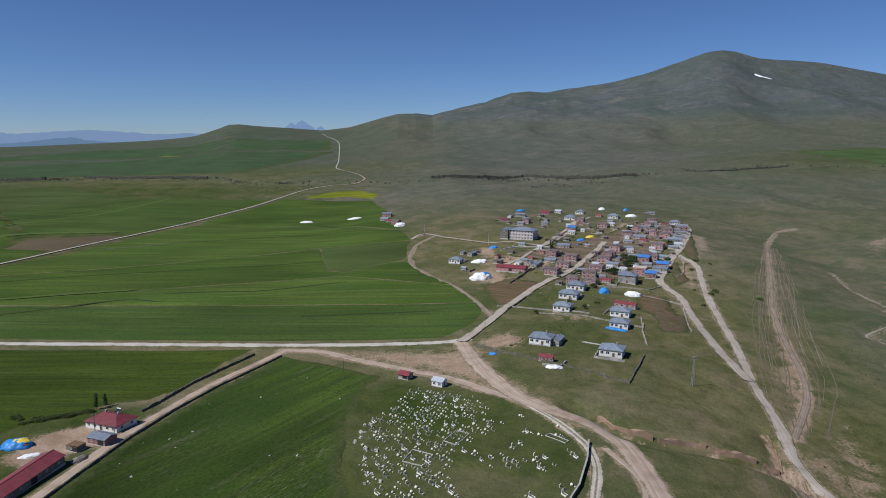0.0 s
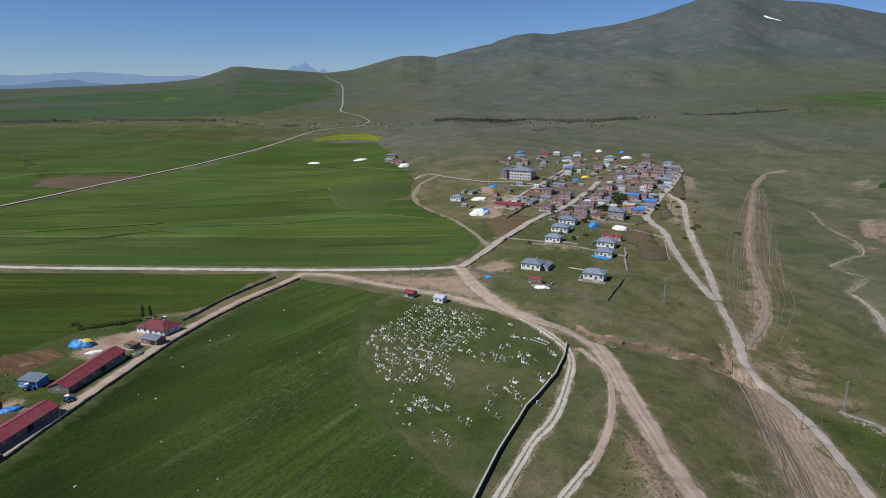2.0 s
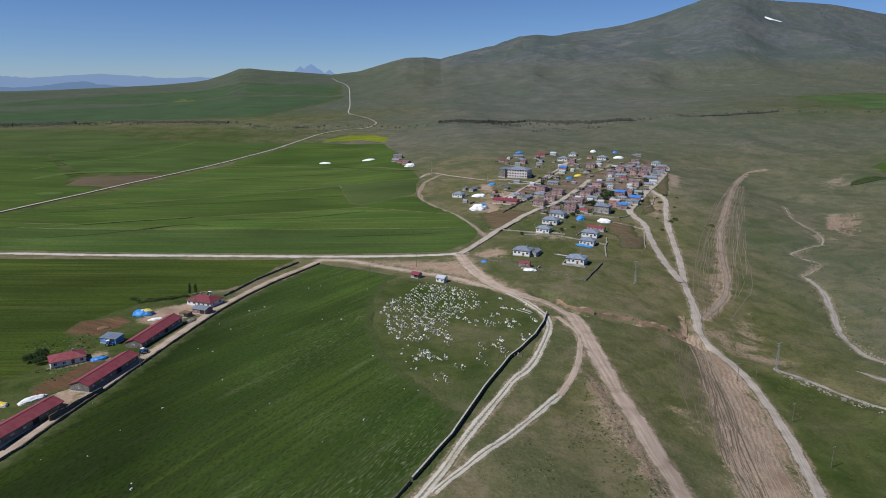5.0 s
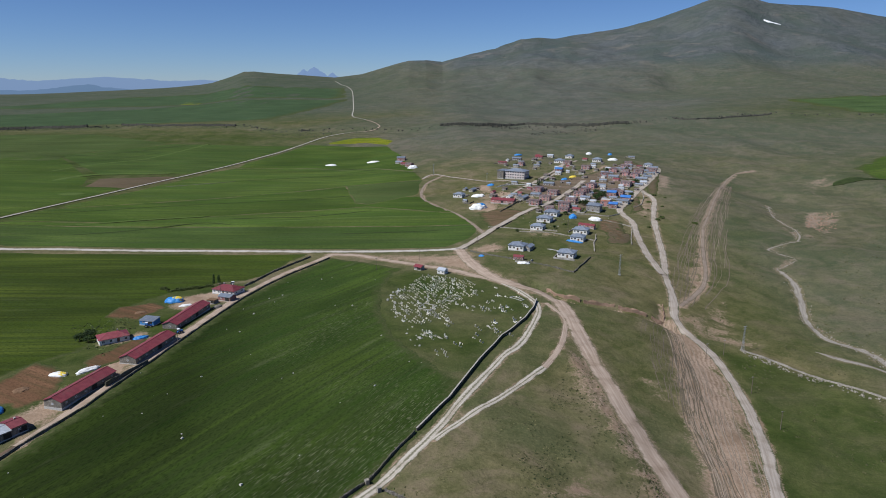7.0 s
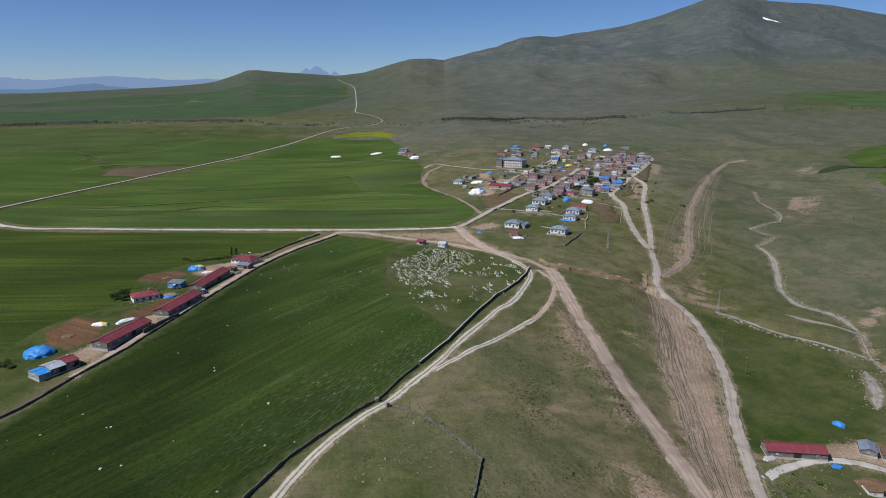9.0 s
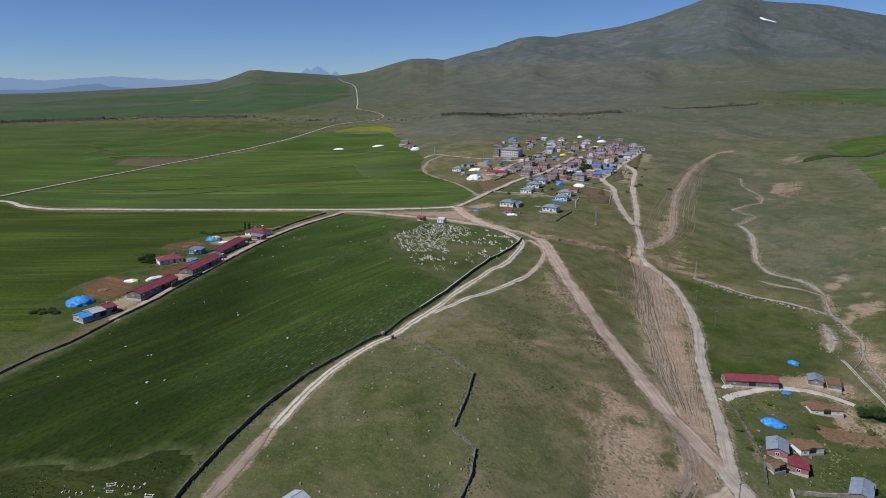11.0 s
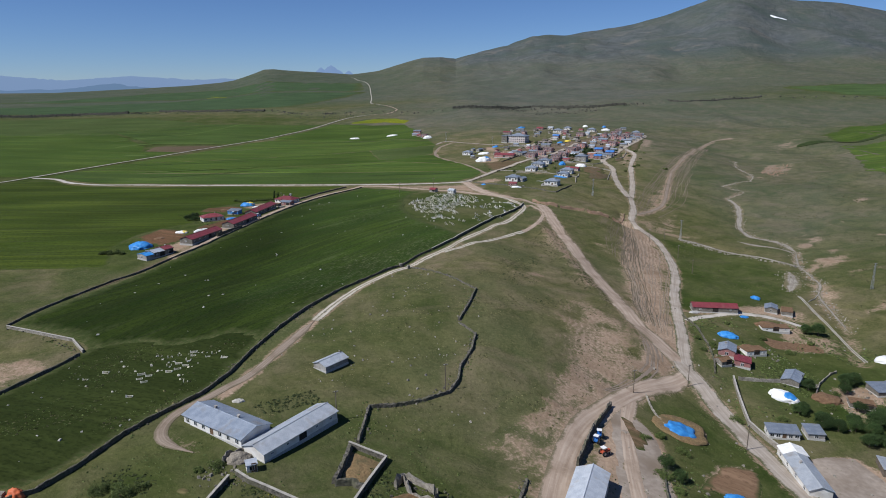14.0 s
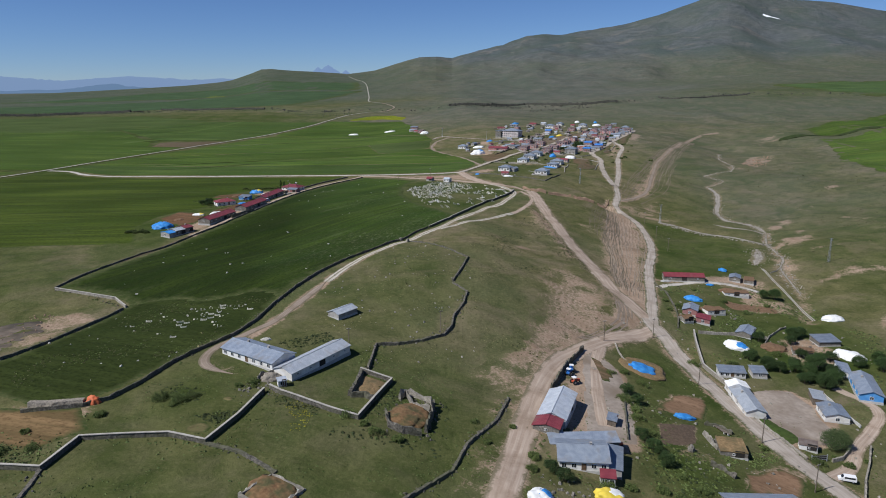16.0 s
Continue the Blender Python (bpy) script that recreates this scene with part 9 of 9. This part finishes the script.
# ---- poles, vehicles ----


def pole(height, arm, label):
    root = new("utility_pole")
    bm = bmesh.new()
    rod(bm, (0, 0, -0.8), (0, 0, height), 0.17, 0.10, 8)
    part("post", bm, M_CONCRETE if arm > 1 else M_WOOD, root)
    for k in range(2 if arm > 1 else 1):
        bm = bmesh.new()
        box(bm, -arm, arm, -0.07, 0.07, height - 0.5 - k * 0.8, height - 0.36 - k * 0.8)
        part("crossarm", bm, M_STEEL if arm > 1 else M_WOOD, root)
        for i in (-1, -0.4, 0.4, 1):
            bm = bmesh.new()
            rod(bm, (i * arm * 0.92, 0, height - 0.36 - k * 0.8), (i * arm * 0.92, 0, height - 0.1 - k * 0.8), 0.07, 0.05, 6)
            part("insulator", bm, M_CONCRETE, root)
    return tagged(root, label, "utility pole", group="power line")


def lattice_pole(height, label):
    root = new("lattice_pole")
    for sx in (-1, 1):
        for sy in (-1, 1):
            bm = bmesh.new()
            rod(bm, (sx * 0.55, sy * 0.55, -0.6), (sx * 0.18, sy * 0.18, height), 0.07, 0.05, 4)
            part("leg", bm, M_STEEL, root)
    bm = bmesh.new()
    n = int(height / 0.9)
    for i in range(n):
        z0, z1 = height * i / n, height * (i + 1) / n
        a0, a1 = 0.55 - 0.37 * z0 / height, 0.55 - 0.37 * z1 / height
        s = 1 if i % 2 else -1
        for f in ((1, 0), (-1, 0), (0, 1), (0, -1)):
            if f[0]:
                rod(bm, (f[0] * a0, -s * a0, z0), (f[0] * a1, s * a1, z1), 0.035, 0.035, 4)
            else:
                rod(bm, (-s * a0, f[1] * a0, z0), (s * a1, f[1] * a1, z1), 0.035, 0.035, 4)
    part("bracing", bm, M_STEEL, root)
    for z, w in ((height - 0.3, 1.6), (height - 1.6, 1.6)):
        bm = bmesh.new()
        box(bm, -w, w, -0.08, 0.08, z, z + 0.14)
        part("crossarm", bm, M_STEEL, root)
    return tagged(root, label, "power pole", group="power line")


P_LOW = pole(8.8, 0.7, "weathered wooden utility pole")
P_HIGH = pole(12.5, 1.2, "tall grey concrete power pole")
P_LAT = lattice_pole(14.5, "grey steel lattice power pole")
planted = set()


def plant(proto, x, y, rot):
    if proto.name in planted:
        return copy_thing(proto, at(x, y, rot))
    planted.add(proto.name)
    proto.matrix_basis = at(x, y, rot)
    return proto


for px_, py_ in ((89, 264.5), (94.5, 226.5), (98.5, 185), (-1, 225.5), (-31, 203.5), (102, 161), (64.5, 250), (140.9, 487), (150, 454.6), (148, 423), (154, 495.5), (-40, 597), (-11.5, 622), (32.6, 664), (-122, 460), (-126, 538), (90, 700), (110, 700), (75, 790), (80, 880), (60, 820), (134, 860), (160, 905)):
    plant(P_LOW, px_, py_, 20)
for px_, py_ in ((62, 936),):
    plant(P_HIGH, px_, py_, 30)
for px_, py_ in ((168.9, 505), (229, 380), (123.4, 592), (0, 1010)):
    plant(P_LAT, px_, py_, 25)


def wheel(parent, x, y, z, r, w):
    bm = bmesh.new()
    rod(bm, (x, y - w / 2, z), (x, y + w / 2, z), r, r, 16)
    t = part("wheel", bm, M_RUBBER, parent)
    bm = bmesh.new()
    rod(bm, (x, y - w / 2 - 0.02, z), (x, y + w / 2 + 0.02, z), r * 0.55, r * 0.55, 12)
    part("rim", bm, M_STEEL, t)


M_CARWHITE = mat("white car paint", (0.70, 0.70, 0.70), (0.76, 0.76, 0.76), 1.0, 0.3)
M_TRACTOR = mat("blue tractor paint", (0.03, 0.13, 0.42), (0.05, 0.18, 0.50), 1.0, 0.45)
M_REDPAINT = mat("red machine paint", (0.36, 0.06, 0.03), (0.46, 0.10, 0.05), 1.0, 0.6)


def van(x, y, rot):
    root = new("van")
    bm = bmesh.new()
    prof = [(-2.3, 0.35), (2.3, 0.35), (2.35, 0.9), (1.55, 1.15), (0.95, 1.8), (-2.2, 1.85), (-2.3, 1.0)]
    a = [bm.verts.new((p[0], -0.85, p[1])) for p in prof]
    b = [bm.verts.new((p[0], 0.85, p[1])) for p in prof]
    bm.faces.new(a)
    bm.faces.new(b[::-1])
    for i in range(len(prof)):
        j = (i + 1) % len(prof)
        bm.faces.new((a[j], a[i], b[i], b[j]))
    bmesh.ops.bevel(bm, geom=bm.edges[:], offset=0.08, segments=2, affect="EDGES")
    part("body", bm, M_CARWHITE, root)
    for s in (-1, 1):
        bm = bmesh.new()
        box(bm, -1.9, 0.8, s * 0.86 - 0.02, s * 0.86 + 0.02, 1.15, 1.65)
        part("side_window", bm, M_PANE, root)
        for cx in (-1.4, 1.4):
            wheel(root, cx, s * 0.75, 0.33, 0.33, 0.2)
        bm = bmesh.new()
        box(bm, 2.28, 2.38, s * 0.6 - 0.15, s * 0.6 + 0.15, 0.72, 0.88)
        part("headlight", bm, M_STEEL, root)
    bm = bmesh.new()
    slab(bm, [(0.99, -0.7, 1.76), (1.58, -0.75, 1.2), (1.58, 0.75, 1.2), (0.99, 0.7, 1.76)][::-1], -0.03)
    part("windscreen", bm, M_PANE, root)
    root.matrix_basis = at(x, y, rot, 0.2)
    return tagged(root, "small white van on the gravel road", "van")


def tractor(x, y, rot, label, paint):
    root = new("tractor")
    bm = bmesh.new()
    box(bm, 0.1, 1.9, -0.4, 0.4, 0.7, 1.4)
    bmesh.ops.bevel(bm, geom=bm.edges[:], offset=0.08, segments=2, affect="EDGES")
    part("bonnet", bm, paint, root)
    bm = bmesh.new()
    box(bm, -1.1, 0.1, -0.7, 0.7, 0.7, 1.2)
    for cx in (-1.0, 0.0):
        for cy in (-0.6, 0.6):
            rod(bm, (cx, cy, 1.2), (cx, cy, 2.4), 0.05, 0.05, 5)
    part("cab", bm, paint, root)
    bm = bmesh.new()
    box(bm, -1.2, 0.2, -0.75, 0.75, 2.4, 2.52)
    part("cab_roof", bm, M_CARWHITE, root, "white cab roof")
    for s in (-1, 1):
        wheel(root, -0.7, s * 0.85, 0.75, 0.75, 0.4)
        wheel(root, 1.5, s * 0.65, 0.42, 0.42, 0.28)
    root.matrix_basis = at(x, y, rot, 0.12)
    return tagged(root, label, "tractor")


van(115.5, 168.6, 160)
tractor(45, 217, 80, "blue tractor with a white roof in the yard", M_TRACTOR)
tractor(43.5, 213.5, 60, "blue tractor beside the yard wall", M_TRACTOR)
tractor(-146, 484, 10, "blue tractor beside a farm shed", M_TRACTOR)
tractor(44.5, 207.5, 30, "old red tractor parked in the yard", M_REDPAINT)
tractor(48.5, 168, 10, "old red tractor by a shed", M_REDPAINT)
tractor(-126.5, 474, 60, "blue tractor by the barn end", M_TRACTOR)


# ---- distance ----


# distance haze painted as a flat glowing colour on the far ranges
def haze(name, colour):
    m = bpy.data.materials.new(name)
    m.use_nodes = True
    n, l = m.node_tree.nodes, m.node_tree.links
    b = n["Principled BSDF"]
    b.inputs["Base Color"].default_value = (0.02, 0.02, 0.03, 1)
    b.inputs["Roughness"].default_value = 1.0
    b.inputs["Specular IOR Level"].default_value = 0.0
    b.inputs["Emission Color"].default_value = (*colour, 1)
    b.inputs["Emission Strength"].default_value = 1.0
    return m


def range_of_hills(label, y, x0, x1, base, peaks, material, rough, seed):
    """A far range glowing in its painted haze colour: peaks as (x, height, half width)."""
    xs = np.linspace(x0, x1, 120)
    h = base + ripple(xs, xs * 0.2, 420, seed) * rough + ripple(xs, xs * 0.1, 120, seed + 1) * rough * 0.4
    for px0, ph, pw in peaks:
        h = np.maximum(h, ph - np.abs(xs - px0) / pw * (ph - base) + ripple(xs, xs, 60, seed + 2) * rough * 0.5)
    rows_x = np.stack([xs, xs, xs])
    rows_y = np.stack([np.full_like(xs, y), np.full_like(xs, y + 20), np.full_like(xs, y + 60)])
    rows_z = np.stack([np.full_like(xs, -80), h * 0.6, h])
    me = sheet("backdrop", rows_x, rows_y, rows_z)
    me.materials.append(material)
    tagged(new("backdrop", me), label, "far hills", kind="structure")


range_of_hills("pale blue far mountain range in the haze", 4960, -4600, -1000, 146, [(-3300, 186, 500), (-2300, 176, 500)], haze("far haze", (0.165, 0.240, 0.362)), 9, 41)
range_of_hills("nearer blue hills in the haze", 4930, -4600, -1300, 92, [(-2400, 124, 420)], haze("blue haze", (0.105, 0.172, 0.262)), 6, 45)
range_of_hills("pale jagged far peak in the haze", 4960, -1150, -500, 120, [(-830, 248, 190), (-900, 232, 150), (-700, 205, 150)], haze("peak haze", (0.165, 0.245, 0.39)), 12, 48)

laid("snow_patch", wavy([(1890, 4110), (1908, 4150), (1932, 4152), (1945, 4122), (1975, 4128), (1996, 4108), (1960, 4098), (1936, 4104), (1908, 4080)], 20, 6, 5), M_SNOW, "old snow patch high on the mountain", 12, 1.0, "snow")
